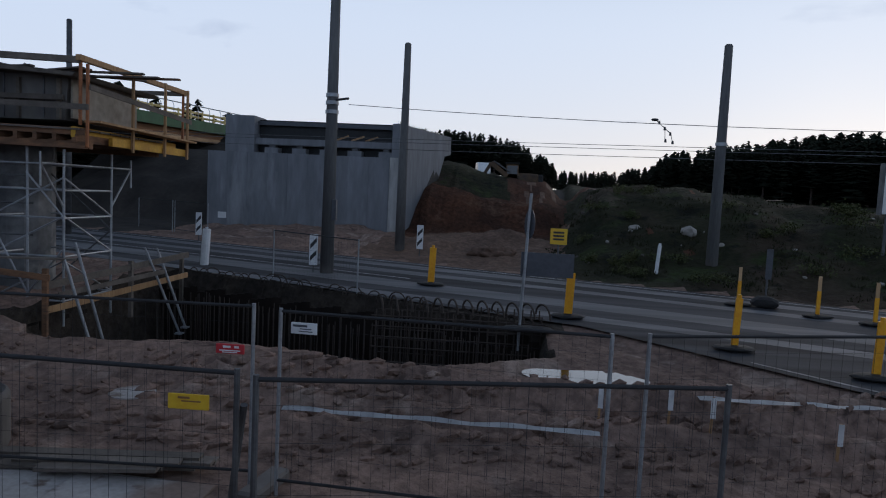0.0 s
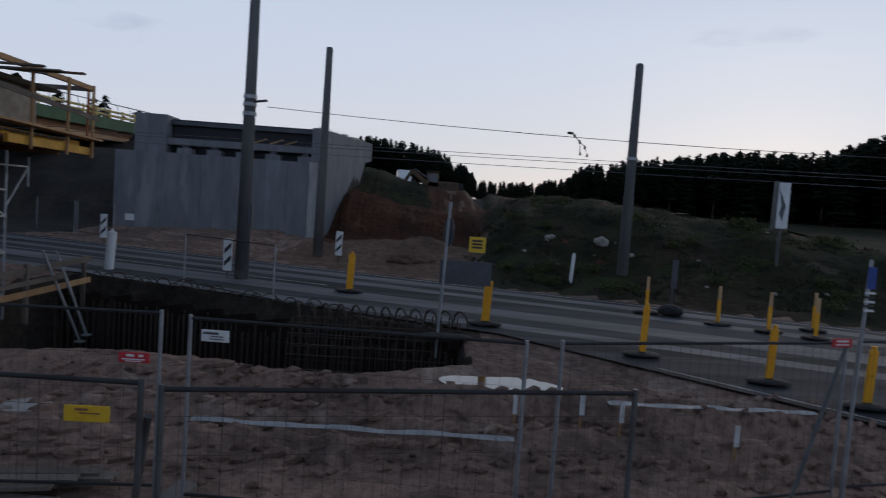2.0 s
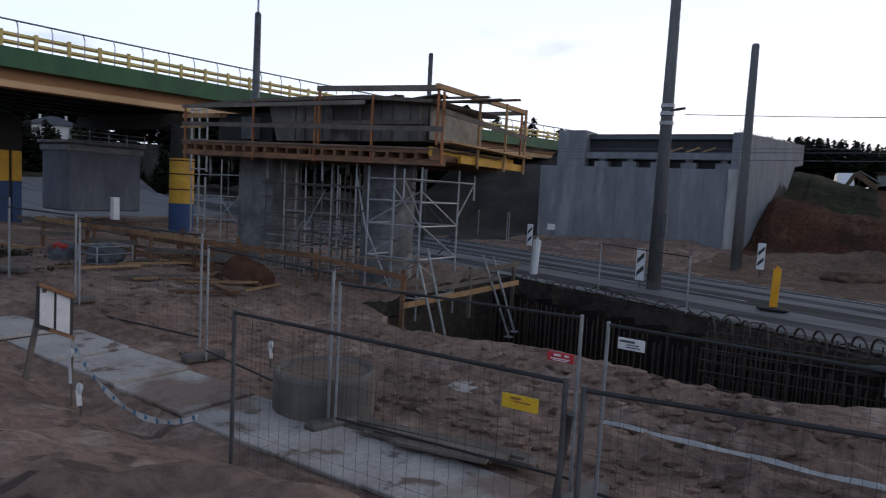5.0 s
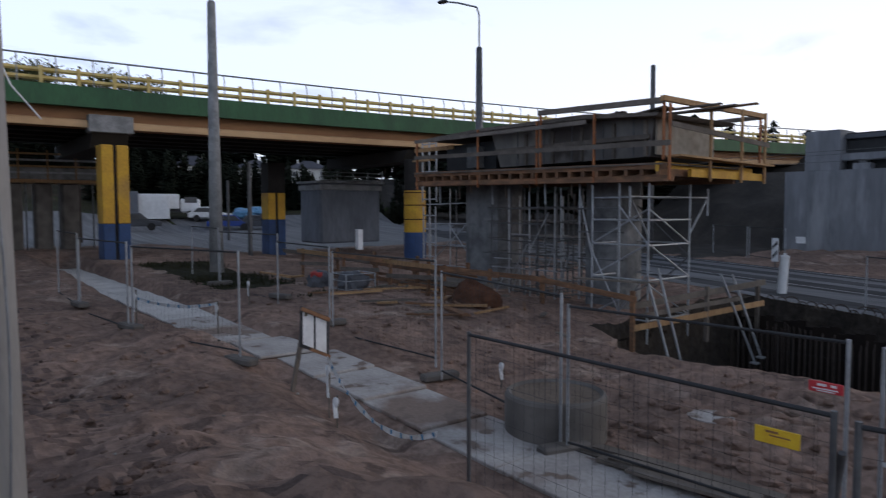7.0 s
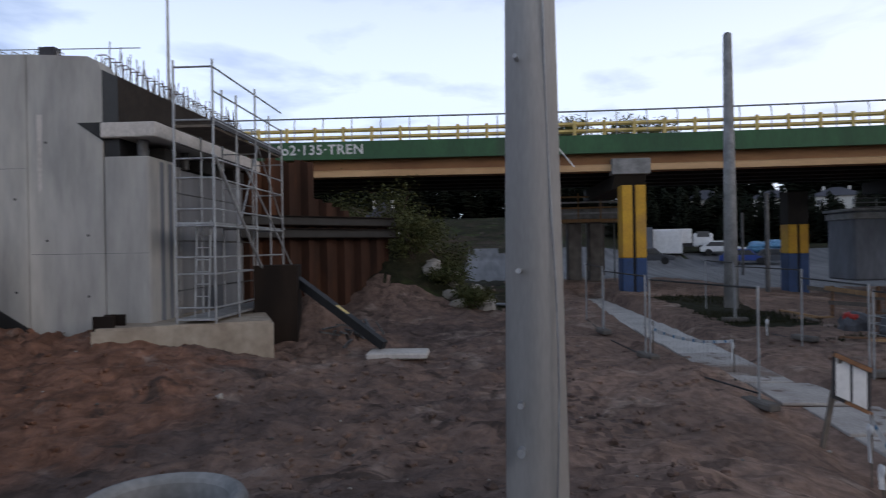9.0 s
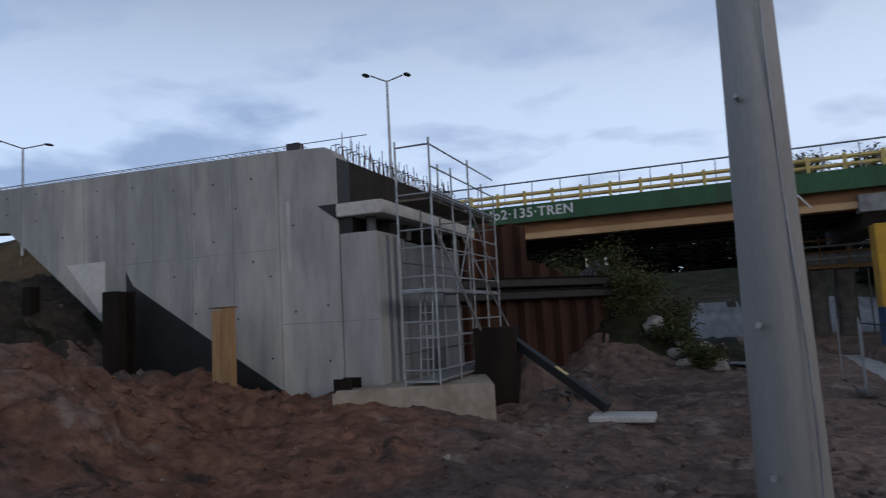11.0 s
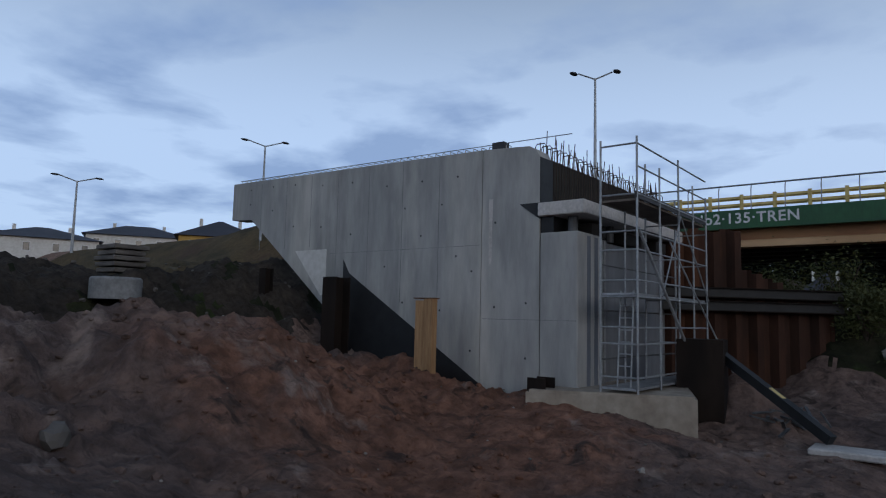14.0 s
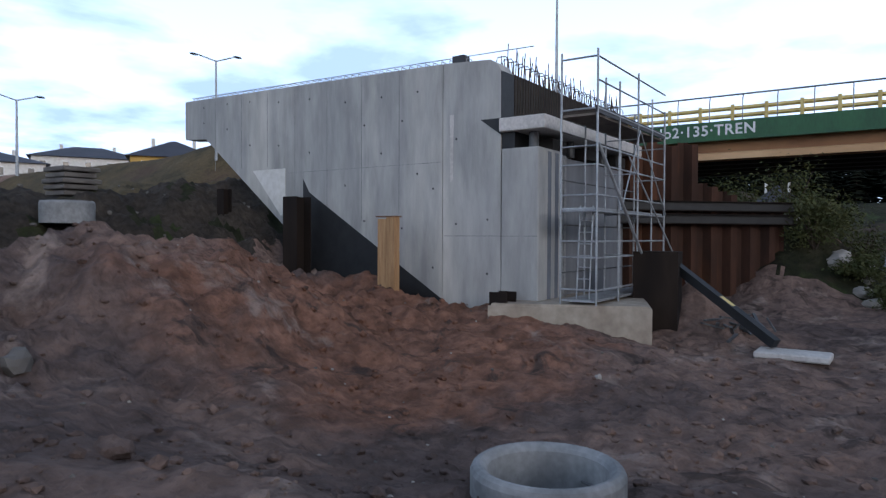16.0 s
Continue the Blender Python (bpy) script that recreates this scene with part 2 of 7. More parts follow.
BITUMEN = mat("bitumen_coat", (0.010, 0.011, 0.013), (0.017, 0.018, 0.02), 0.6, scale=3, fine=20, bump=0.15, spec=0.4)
GREEN = mat("green_paint", (0.030, 0.105, 0.045), (0.022, 0.075, 0.035), 0.6, scale=1.0, stretch=(1, 1, 0.3), fine=10, bump=0.05, third=(0.03, 0.06, 0.035), third_at=0.6)
BEAM_TAN = mat("beam_ochre", (0.30, 0.155, 0.07), (0.22, 0.105, 0.05), 0.75, scale=0.8, stretch=(1, 0.3, 1), fine=6, bump=0.06, third=(0.13, 0.065, 0.04), third_at=0.6, fine_mix=0.1)
FLANGE_PALE = mat("beam_flange_paint", (0.55, 0.36, 0.20), (0.44, 0.27, 0.14), 0.7, scale=0.8, stretch=(1, 0.3, 1), fine=6, bump=0.05, third=(0.28, 0.15, 0.08), third_at=0.6, fine_mix=0.1)
# Near-black: the shade under the old deck is put into this colour.
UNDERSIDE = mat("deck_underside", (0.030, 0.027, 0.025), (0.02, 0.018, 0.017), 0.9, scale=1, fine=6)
YELLOW_RAIL = mat("guard_rail_yellow", (0.62, 0.48, 0.19), (0.50, 0.37, 0.13), 0.6, scale=2, fine=12, bump=0.05)
GALV = mat("galvanised_steel", (0.36, 0.38, 0.40), (0.26, 0.27, 0.285), 0.5, metal=0.55, scale=4, fine=30, bump=0.05)
STEEL_DARK = mat("weathered_steel", (0.13, 0.135, 0.14), (0.085, 0.085, 0.09), 0.6, metal=0.5, scale=4, fine=30, bump=0.08)
RUST = mat("rusty_steel", (0.062, 0.029, 0.019), (0.030, 0.017, 0.013), 0.9, scale=1.4, stretch=(1, 1, 0.25), fine=9, bump=0.3, third=(0.095, 0.040, 0.021), third_scale=0.7, third_at=0.55, spec=0.2)
REBAR = mat("rebar", (0.062, 0.046, 0.038), (0.034, 0.026, 0.022), 0.8, scale=4, fine=30, bump=0.1)
WOOD = mat("formwork_timber", (0.21, 0.105, 0.055), (0.105, 0.060, 0.036), 0.85, scale=2.5, stretch=(1, 1, 4), fine=14, bump=0.2, rand=0.25)
WOOD_PALE = mat("pale_timber", (0.38, 0.23, 0.115), (0.27, 0.155, 0.075), 0.85, scale=2.5, stretch=(5, 5, 0.35), fine=14, bump=0.2, rand=0.2)
WOOD_GREY = mat("grey_timber", (0.155, 0.13, 0.11), (0.10, 0.085, 0.072), 0.9, scale=2.5, fine=14, bump=0.25, rand=0.2)
SHUTTER = mat("weathered_shuttering", (0.155, 0.145, 0.135), (0.085, 0.08, 0.078), 0.85, scale=0.8, stretch=(1, 1, 0.5), fine=5, bump=0.1, third=(0.20, 0.185, 0.165), third_scale=0.5, third_at=0.57, patches=(((0.06, 0.05, 0.045), 0.9, 0.58, 0.08),))
WOOD_YELLOW = mat("yellow_timber_beam", (0.55, 0.30, 0.035), (0.45, 0.23, 0.03), 0.7, scale=2, fine=14, bump=0.1)
ORANGE_POST = mat("orange_post", (0.33, 0.12, 0.045), (0.25, 0.09, 0.035), 0.7, scale=3, fine=14)
COL_YELLOW = mat("column_yellow", (0.54, 0.31, 0.03), (0.44, 0.235, 0.03), 0.7, scale=1.2, fine=10, third=(0.35, 0.2, 0.05), third_at=0.6)
COL_BLUE = mat("column_blue", (0.028, 0.065, 0.16), (0.022, 0.05, 0.12), 0.7, scale=1.2, fine=10)
BOLLARD = mat("bollard_amber", (0.80, 0.36, 0.015), (0.72, 0.31, 0.012), 0.45, scale=3, fine=20, bump=0.03)
WHITE_PLASTIC = mat("white_plastic", (0.72, 0.73, 0.74), (0.62, 0.63, 0.64), 0.5, scale=3, fine=20, bump=0.03)
WHITE_GLOSS = mat("white_tape", (0.66, 0.67, 0.68), (0.5, 0.51, 0.52), 0.5, scale=5, fine=20)
RUBBER = mat("black_rubber", (0.016, 0.016, 0.017), (0.024, 0.023, 0.022), 0.75, scale=5, fine=30)
RED_SIGN = mat("red_sign", (0.52, 0.035, 0.045), (0.45, 0.03, 0.04), 0.5, scale=3, fine=20, bump=0.02)
YELLOW_SIGN = mat("yellow_sign", (0.72, 0.44, 0.03), (0.64, 0.38, 0.025), 0.5, scale=3, fine=20, bump=0.02)
GREY_BOARD = mat("grey_board", (0.075, 0.08, 0.095), (0.06, 0.065, 0.075), 0.5, scale=2, fine=12)
DARK_INK = mat("dark_ink", (0.03, 0.03, 0.035), (0.04, 0.04, 0.045), 0.6)
BLUE_SIGN = mat("blue_sign", (0.03, 0.07, 0.30), (0.025, 0.06, 0.24), 0.5)
GRASS = mat("grass", (0.022, 0.026, 0.012), (0.034, 0.032, 0.017), 0.9, scale=1.2, fine=12, spec=0.15, rand=0.2)
BANK = mat("weedy_bank", (0.030, 0.029, 0.016), (0.016, 0.018, 0.010), 0.95, scale=0.35, fine=3, bump=1.0, dist=0.15, third=(0.050, 0.036, 0.026), third_scale=0.14, third_at=0.52, spec=0.1, fine_mix=0.5, grit=0.62, patches=(((0.030, 0.040, 0.015), 0.5, 0.56, 0.08), ((0.012, 0.012, 0.009), 0.8, 0.57, 0.08), ((0.075, 0.060, 0.045), 0.3, 0.63, 0.06)))
EARTH_RED = mat("cut_earth", (0.088, 0.040, 0.024), (0.040, 0.022, 0.016), 0.95, scale=0.4, fine=4, bump=1.0, dist=0.12, third=(0.105, 0.062, 0.042), third_scale=0.25, third_at=0.58, spec=0.1, fine_mix=0.7, grit=0.65)
LEAF = mat("leaf", (0.050, 0.062, 0.022), (0.078, 0.080, 0.032), 0.8, scale=2, fine=10, bump=0, spec=0.2)
PINE = mat("pine_needles", (0.012, 0.017, 0.012), (0.018, 0.022, 0.014), 0.95, scale=0.3, fine=3, bump=0, spec=0.08)
BARK = mat("bark", (0.075, 0.05, 0.04), (0.05, 0.036, 0.03), 0.95, scale=1, fine=6)
RUBBLE = mat("rubble_pale", (0.34, 0.32, 0.29), (0.24, 0.22, 0.2), 0.9, scale=3, fine=12, bump=0.4)
RENDER_WHITE = mat("house_render", (0.62, 0.61, 0.58), (0.54, 0.53, 0.5), 0.9, scale=0.4, fine=5)
RENDER_YELLOW = mat("house_render_yellow", (0.50, 0.33, 0.10), (0.44, 0.28, 0.08), 0.9, scale=0.4, fine=5)
ROOF = mat("roof_tile", (0.035, 0.037, 0.05), (0.05, 0.05, 0.065), 0.6, scale=0.6, fine=4)
WINDOW = mat("window_dark", (0.03, 0.034, 0.04), (0.05, 0.055, 0.06), 0.15, scale=0.5, fine=3, bump=0, spec=0.6)
RED_PAINT = mat("red_paint", (0.36, 0.03, 0.025), (0.28, 0.025, 0.02), 0.5, scale=2)
ORANGE_MACHINE = mat("dirty_machine_paint", (0.105, 0.060, 0.028), (0.05, 0.036, 0.026), 0.7, scale=1.5)
WATER = mat("puddle_water", (0.020, 0.018, 0.016), (0.025, 0.022, 0.02), 0.06, scale=1, fine=2, bump=0.0, spec=1.0)

# ---- mesh helpers ----


def box(bm, x0, x1, y0, y1, z0, z1, bevel=0.0):
    r = bmesh.ops.create_cube(bm, size=1.0)
    vs = r["verts"]
    bmesh.ops.transform(bm, matrix=Matrix.Translation(((x0 + x1) / 2, (y0 + y1) / 2, (z0 + z1) / 2)) @ Matrix.Diagonal((abs(x1 - x0), abs(y1 - y0), abs(z1 - z0), 1)), verts=vs)
    if bevel:
        es = list({e for v in vs for e in v.link_edges})
        bmesh.ops.bevel(bm, geom=es, offset=bevel, segments=1, affect="EDGES")


def frame_of(p, q, roll_up=(0, 0, 1)):
    d = Vector(q) - Vector(p)
    z = d.normalized()
    ref = Vector(roll_up)
    if abs(z.dot(ref)) > 0.98:
        ref = Vector((0, 1, 0))
    x = ref.cross(z).normalized()
    y = z.cross(x)
    m = Matrix((x, y, z)).transposed().to_4x4()
    m.translation = (Vector(p) + Vector(q)) / 2
    return m, d.length


def bar(bm, p, q, w, h):
    """A squared beam from p to q; w across, h in height."""
    m, length = frame_of(p, q)
    r = bmesh.ops.create_cube(bm, size=1.0)
    bmesh.ops.transform(bm, matrix=m @ Matrix.Diagonal((w, h, length, 1)), verts=r["verts"])


def tube(bm, p, q, r0, r1=None, n=8):
    m, length = frame_of(p, q)
    r = bmesh.ops.create_cone(bm, cap_ends=True, segments=n, radius1=r0, radius2=r0 if r1 is None else r1, depth=length)
    bmesh.ops.transform(bm, matrix=m, verts=r["verts"])


def poly_prism(bm, pts, y0, y1, axis="y"):
    """A prism over a polygon of (a, z); axis y: a is x; axis x: a is y."""
    if axis == "y":
        lo, hi = [bm.verts.new((a, y0, z)) for a, z in pts], [bm.verts.new((a, y1, z)) for a, z in pts]
    elif axis == "x":
        lo, hi = [bm.verts.new((y0, a, z)) for a, z in pts], [bm.verts.new((y1, a, z)) for a, z in pts]
    else:
        lo, hi = [bm.verts.new((a, z, y0)) for a, z in pts], [bm.verts.new((a, z, y1)) for a, z in pts]
    bm.faces.new(lo), bm.faces.new(hi)
    k = len(pts)
    for i in range(k):
        bm.faces.new((lo[i], lo[(i + 1) % k], hi[(i + 1) % k], hi[i]))
    bmesh.ops.recalc_face_normals(bm, faces=bm.faces)


def bent(bm, pts, r, n=5):
    """One bent round bar through the points."""
    pts = [Vector(p) for p in pts]
    rings = []
    for i, p in enumerate(pts):
        d = (pts[min(i + 1, len(pts) - 1)] - pts[max(i - 1, 0)]).normalized()
        ref = Vector((0, 0, 1)) if abs(d.z) < 0.9 else Vector((1, 0, 0))
        u = d.cross(ref).normalized()
        v = d.cross(u)
        rings.append([bm.verts.new(p + (u * math.cos(6.2832 * k / n) + v * math.sin(6.2832 * k / n)) * r) for k in range(n)])
    for r0, r1 in zip(rings, rings[1:]):
        for k in range(n):
            bm.faces.new((r0[k], r0[(k + 1) % n], r1[(k + 1) % n], r1[k]))
    bm.faces.new(rings[0]), bm.faces.new(rings[-1])
    bmesh.ops.recalc_face_normals(bm, faces=bm.faces)
    return bm


def lump(bm, c, size, seed=0, sub=2, rough=0.25):
    r = bmesh.ops.create_icosphere(bm, subdivisions=sub, radius=1.0)
    for v in r["verts"]:
        k = 1 + rough * noise.noise(v.co * 1.7 + Vector((seed * 3.1, seed * 1.7, seed)))
        v.co = Vector((v.co.x * size[0], v.co.y * size[1], v.co.z * size[2])) * k + Vector(c)


def obj(name, bm, m, smooth=False):
    me = bpy.data.meshes.new(name)
    bm.to_mesh(me)
    bm.free()
    me.materials.append(m)
    if smooth:
        me.polygons.foreach_set("use_smooth", [True] * len(me.polygons))
    return new(name, me)


def thing(name, at, label, category, group="", kind=""):
    e = new(name)
    e.location = at
    e.empty_display_size = 0.2
    return tagged(e, label, category, group, kind)


def part(name, bm, m, parent, label="", smooth=False):
    """Built in world places; stands under its thing."""
    base = parent.location.copy()
    if parent.parent:
        base += parent.parent.location
    bm.transform(Matrix.Translation(-base))
    ob = obj(name, bm, m, smooth)
    ob.parent = parent
    if label:
        ob["label"] = label
    return ob


def single(name, bm, m, label, category, kind="", group="", smooth=False):
    return tagged(obj(name, bm, m, smooth), label, category, group, kind)


def B():
    return bmesh.new()


def tb(p, q, r0, r1=None, n=8):
    bm = B()
    tube(bm, p, q, r0, r1, n)
    return bm


def bb(p, q, w, h):
    bm = B()
    bar(bm, p, q, w, h)
    return bm


def bx(*a, **k):
    bm = B()
    box(bm, *a, **k)
    return bm


def smooth_step(a, b, v):
    u = min(1.0, max(0.0, (v - a) / (b - a)))
    return u * u * (3 - 2 * u)


def bump_at(x, y, cx, cy, rx, ry, turn=0.0):
    c, s = math.cos(turn), math.sin(turn)
    u, v = ((x - cx) * c + (y - cy) * s) / rx, (-(x - cx) * s + (y - cy) * c) / ry
    return math.exp(-(u * u + v * v))


# ---- the ground ----


def road_far(x):
    return 25.2 - 0.36 * x


def road_near(x):
    return 17.0 - 0.43 * x if x < 2 else 16.14 - 0.95 * (x - 2) if x < 8 else max(2.0, 10.44 - 0.6 * (x - 8))


def road_z(x, y):
    return 0.22 + 0.022 * (y - 14)


def in_pit(x, y):
    """How far inside the excavation, in metres (negative outside)."""
    near = 12.6 + 0.25 * math.sin(x * 0.9) + (0.5 if x < -9.5 else 0.0) + smooth_step(-1.5, 1.2, x) * 0.8
    far = min(20.3, road_near(x) - 0.6)
    return min(y - near, far - y, x + 10.6, 1.15 - x + 0.1 * math.sin(y * 2))


def ground(x, y):
    far_in = smooth_step(11, 20, y)
    z = 1.25 * (1 - math.exp(-max(0.0, -x - 1) / 17)) * (1 - far_in)
    z += far_in * min(1.3, 0.022 * max(0.0, y - 14) + 0.2)
    z *= 1 - 0.9 * smooth_step(-13, -8.5, x) * smooth_step(4.0, 5.2, y) * smooth_step(16, 14, y)
    # the bank that the viewer stands on
    bank = (1 - smooth_step(2.2, 4.9, y + 0.25 * math.sin(x * 0.7))) * math.exp(-(max(0.0, -x - 2.5) / 4.2) ** 2)
    bank *= 1 - 0.55 * smooth_step(-1.0, -4.5, y) * smooth_step(-2, -6, x)
    z += 1.45 * bank
    # heaps in front of the near abutment and up to its approach bank
    z += 2.15 * bump_at(x, y, -7.9, -11.2, 3.2, 2.7, 0.5)
    z += 1.6 * bump_at(x, y, -3.4, -12.6, 4.6, 3.2)
    z += 0.85 * bump_at(x, y, -13.2, -9.4, 2.2, 3.6)
    z += 0.4 * bump_at(x, y, -11.6, -5.6, 2.6, 2.2)
    z += 1.1 * bump_at(x, y, -13.2, -14.6, 2.6, 3.6)
    z += 3.35 * smooth_step(-13.2, -19, y) * smooth_step(26, 4, x)
    z += 0.9 * bump_at(x, y, -6.5, -24.0, 4.5, 4) + 0.7 * bump_at(x, y, -25.0, -33.0, 5.0, 5.0)
    z += 0.8 * bump_at(x, y, -15.5, -21.5, 4.5, 5.0)
    z += 1.4 * smooth_step(-20, -34, y) * smooth_step(-11, -20, x) * smooth_step(-60, -40, x)
    z += (0.7 * smooth_step(-46, -62, x) + 1.5 * smooth_step(-64, -74, x) + 4.0 * smooth_step(-78, -100, x)) * smooth_step(-40, -10, y)
    # bank behind the sheet wall, under the end of the old bridge
    z += 2.6 * smooth_step(-5.0, -10.0, y) * smooth_step(-21.5, -27, x) * smooth_step(-60, -40, x)
    z += 2.7 * bump_at(x, y, -26.0, -3.0, 2.8, 2.3)
    z += 1.3 * bump_at(x, y, -18.0, -4.4, 1.1, 0.9)
    # beyond the road
    over = y - road_far(x)
    if over > 0:
        hill = smooth_step(0.8, 13, over) * (2.7 + 0.7 * bump_at(x, y, 9, 38, 6, 5) - 1.5 * smooth_step(14, 30, x)) * smooth_step(-0.6, 2.2, x - 0.085 * y + 0.5 * ragged(x, y))
        z += hill
        # approach embankment with its steep cut face, falling away to the right
        lip = 46.6 + 0.10 * x + 0.7 * ragged(x * 1.4, y * 0.3)
        top = 4.9 - 2.1 * smooth_step(-5.0, 2.0, x)
        z += top * (0.55 * smooth_step(lip - 2.4, lip + 0.2, y) + 0.45 * smooth_step(lip + 0.2, lip + 7.0, y)) * smooth_step(-40, -24, x) * smooth_step(5.4, 2.6, x - 0.03 * (y - 45))
        z += 1.0 * smooth_step(36, 60, y) * smooth_step(-2, 1, x) * smooth_step(9, 5, x)
        # slumped sand at the foot of the cut
        z += 0.85 * bump_at(x, y, -0.6, 36.0, 3.2, 2.4) + 0.35 * bump_at(x, y, -3.6, 33.5, 2.0, 1.6)
    dist = math.hypot(x, y)
    z += 6.0 * smooth_step(70, 260, dist) * smooth_step(-30, 40, y)
    rough = smooth_step(70, 30, dist)
    # grain of the worked earth
    in_road = min(road_far(x) - y, y - road_near(x))
    keep = 1 - smooth_step(-0.9, 0.0, in_road)
    heap = smooth_step(-6.5, -9.5, y) * smooth_step(-26, -18, x) * smooth_step(20, 8, x)
    v = Vector((x * 0.35, y * 0.35, 0.0))
    calm = 1 - 0.75 * smooth_step(5, 6.5, y) * smooth_step(17, 14, y)
    z += keep * rough * (0.17 * calm * noise.fractal(v, 1.0, 2.0, 3) + 0.10 * (0.45 + 0.55 * calm) * noise.fractal(Vector((x * 1.3, y * 1.3, 3.0)), 0.7, 2.1, 4) + 0.06 * max(0.0, noise.noise(Vector((x * 2.6, y * 2.6, 9.0)))) ** 1.0)
    z += heap * (0.34 * noise.fractal(Vector((x * 0.75, y * 0.75, 7.0)), 0.62, 2.1, 6) + 0.16 * max(0.0, noise.noise(Vector((x * 2.2, y * 2.2, 4.0)))) - 0.24 * abs(noise.noise(Vector((x * 1.5, y * 1.5, 2.0)))))
    if over > 0:
        z += 0.5 * rough * smooth_step(1, 8, over) * noise.fractal(Vector((x * 0.25, y * 0.25, 5.0)), 1.0, 2.0, 4)
    # wheel ruts between the fence and the excavation
    ruts = smooth_step(8.2, 9.2, y) * smooth_step(12.6, 11.6, y) * smooth_step(-9, -5, x) * smooth_step(9, 5, x)
    if ruts > 0:
        z += ruts * (0.13 * math.sin(y * 6.0 + 0.8 * math.sin(x * 0.6)) + 0.16 * max(0.0, math.sin(x * 10 + 5 * math.sin(y * 3))) * max(0.0, math.sin(y * 3.1)))
    # the walked path lies level
    on_path = smooth_step(1.0, 0.6, abs(y - path_y(x))) * smooth_step(-36, -33, x) * smooth_step(1.0, -1.0, x)
    if on_path > 0:
        z = z * (1 - on_path) + on_path * (path_z(x) - 0.035)
    flat = smooth_step(-0.5, 0.1, in_road)
    z = z * (1 - flat) + flat * (road_z(x, y) - 0.05)
    inside = in_pit(x, y)
    if inside > -0.6:
        z -= 2.3 * smooth_step(0.0, 0.35, inside)
        z += 0.05 * smooth_step(-0.6, -0.1, inside) * (1 - smooth_step(0.0, 0.2, inside))
    z += 0.05 * smooth_step(9, 3, abs(y + 5)) * smooth_step(-19, -15, x) * smooth_step(4, 0, x) * noise.noise(Vector((x * 4.1, y * 4.1, 1.0)))
    # inside of the open manhole ring
    if (x + 5.13) ** 2 + (y + 2.46) ** 2 < 0.24:
        z -= 0.9
    z -= 0.22 * bump_at(x, y, -4.5, -2.1, 0.75, 0.75)
    seat = smooth_step(0.75, 0.42, math.hypot(x + 5.35, y - 9.45))
    z = z * (1 - seat) + 0.06 * seat
    # hollow of the puddle
    z -= 0.10 * bump_at(x, y, 1.6, 12.5, 1.3, 0.75)
    return z


def path_y(x):
    return 6.12 - 0.8 * smooth_step(-10.5, -15.0, x)


def path_z(x):
    return 0.06 + 0.55 * smooth_step(-4, -17, x)


def axis_steps(lo, hi, fine_lo, fine_hi, step, grow=1.18):
    fine = list(np.arange(fine_lo, fine_hi + step / 2, step))
    out, d, v = [], step, fine_hi
    while v < hi:
        d *= grow
        v += d
        out.append(v)
    left, d, v = [], step, fine_lo
    while v > lo:
        d *= grow
        v -= d
        left.append(v)
    return left[::-1] + fine + out


def sheet(name, xs, ys, fn, m, smooth=True):
    vs = [(x, y, fn(x, y)) for y in ys for x in xs]
    k = len(xs)
    fs = [(j * k + i, j * k + i + 1, (j + 1) * k + i + 1, (j + 1) * k + i) for j in range(len(ys) - 1) for i in range(k - 1)]
    me = bpy.data.meshes.new(name)
    me.from_pydata(vs, [], fs)
    me.materials.append(m)
    if smooth:
        me.polygons.foreach_set("use_smooth", [True] * len(me.polygons))
    return new(name, me)


def ragged(x, y):
    return 0.6 * noise.noise(Vector((x * 0.7, y * 0.7, 2.0))) + 0.35 * noise.noise(Vector((x * 2.3, y * 2.3, 5.0)))


def soil_kind(x, y):
    """0 worked earth, 1 weedy dark soil, 2 reddish cut earth, 3 slope coloured dark for shade, 4 dark soil, 5 sand, 6
    heaped earth, 7 worn paving, 8 dry grass.
    """
    r = ragged(x, y)
    over = y - road_far(x)
    if over > 0.4 and y < 320:
        if x > 0.085 * y + 0.2 + 0.7 * r and not (y > 50 and x < 9 + 3 * r):
            return 2 if r < -0.46 else 1
        if -6.4 < x < 10:
            lip = 46.6 + 0.10 * x
            if y > lip + 1.4 + 1.2 * r:
                return 1 if x < 0.2 + r else 5 if r > 0.15 else 2
            return 2 if y > 40.5 + 2.5 * r else 5
        return 3 if (x < -19 or y > 43.2) else 0
    if y < -20.5 + 2 * r and x < -10.5 + 2 * r and y > -60 and x > -45:
        return 8
    if y < -14.8 + 1.4 * r and x > -40 and y > -46:
        return 1 if r > 0.22 else 4
    if -70 + r < x < -42 + 2 * r and -1 < y < 60:
        return 7
    if x < -45 + 3 * r:
        return 1
    if x < -23.5 + r and -12 < y < 1.5 + r and r > -0.3:
        return 1
    if -19.5 > x > -29 and 7.3 + 0.4 * r < y < 9.6 + 0.6 * r:
        return 1
    # Dark soil all through the excavation and along its far edge.
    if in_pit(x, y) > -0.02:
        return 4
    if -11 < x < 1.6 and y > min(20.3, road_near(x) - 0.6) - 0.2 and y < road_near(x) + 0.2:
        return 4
    if y < 1.5 + 1.6 * r + 1.6 * noise.noise(Vector((x * 5.3, y * 5.3, 6.0))) and y > -46 and -27 < x < 12:
        return 6
    return 0


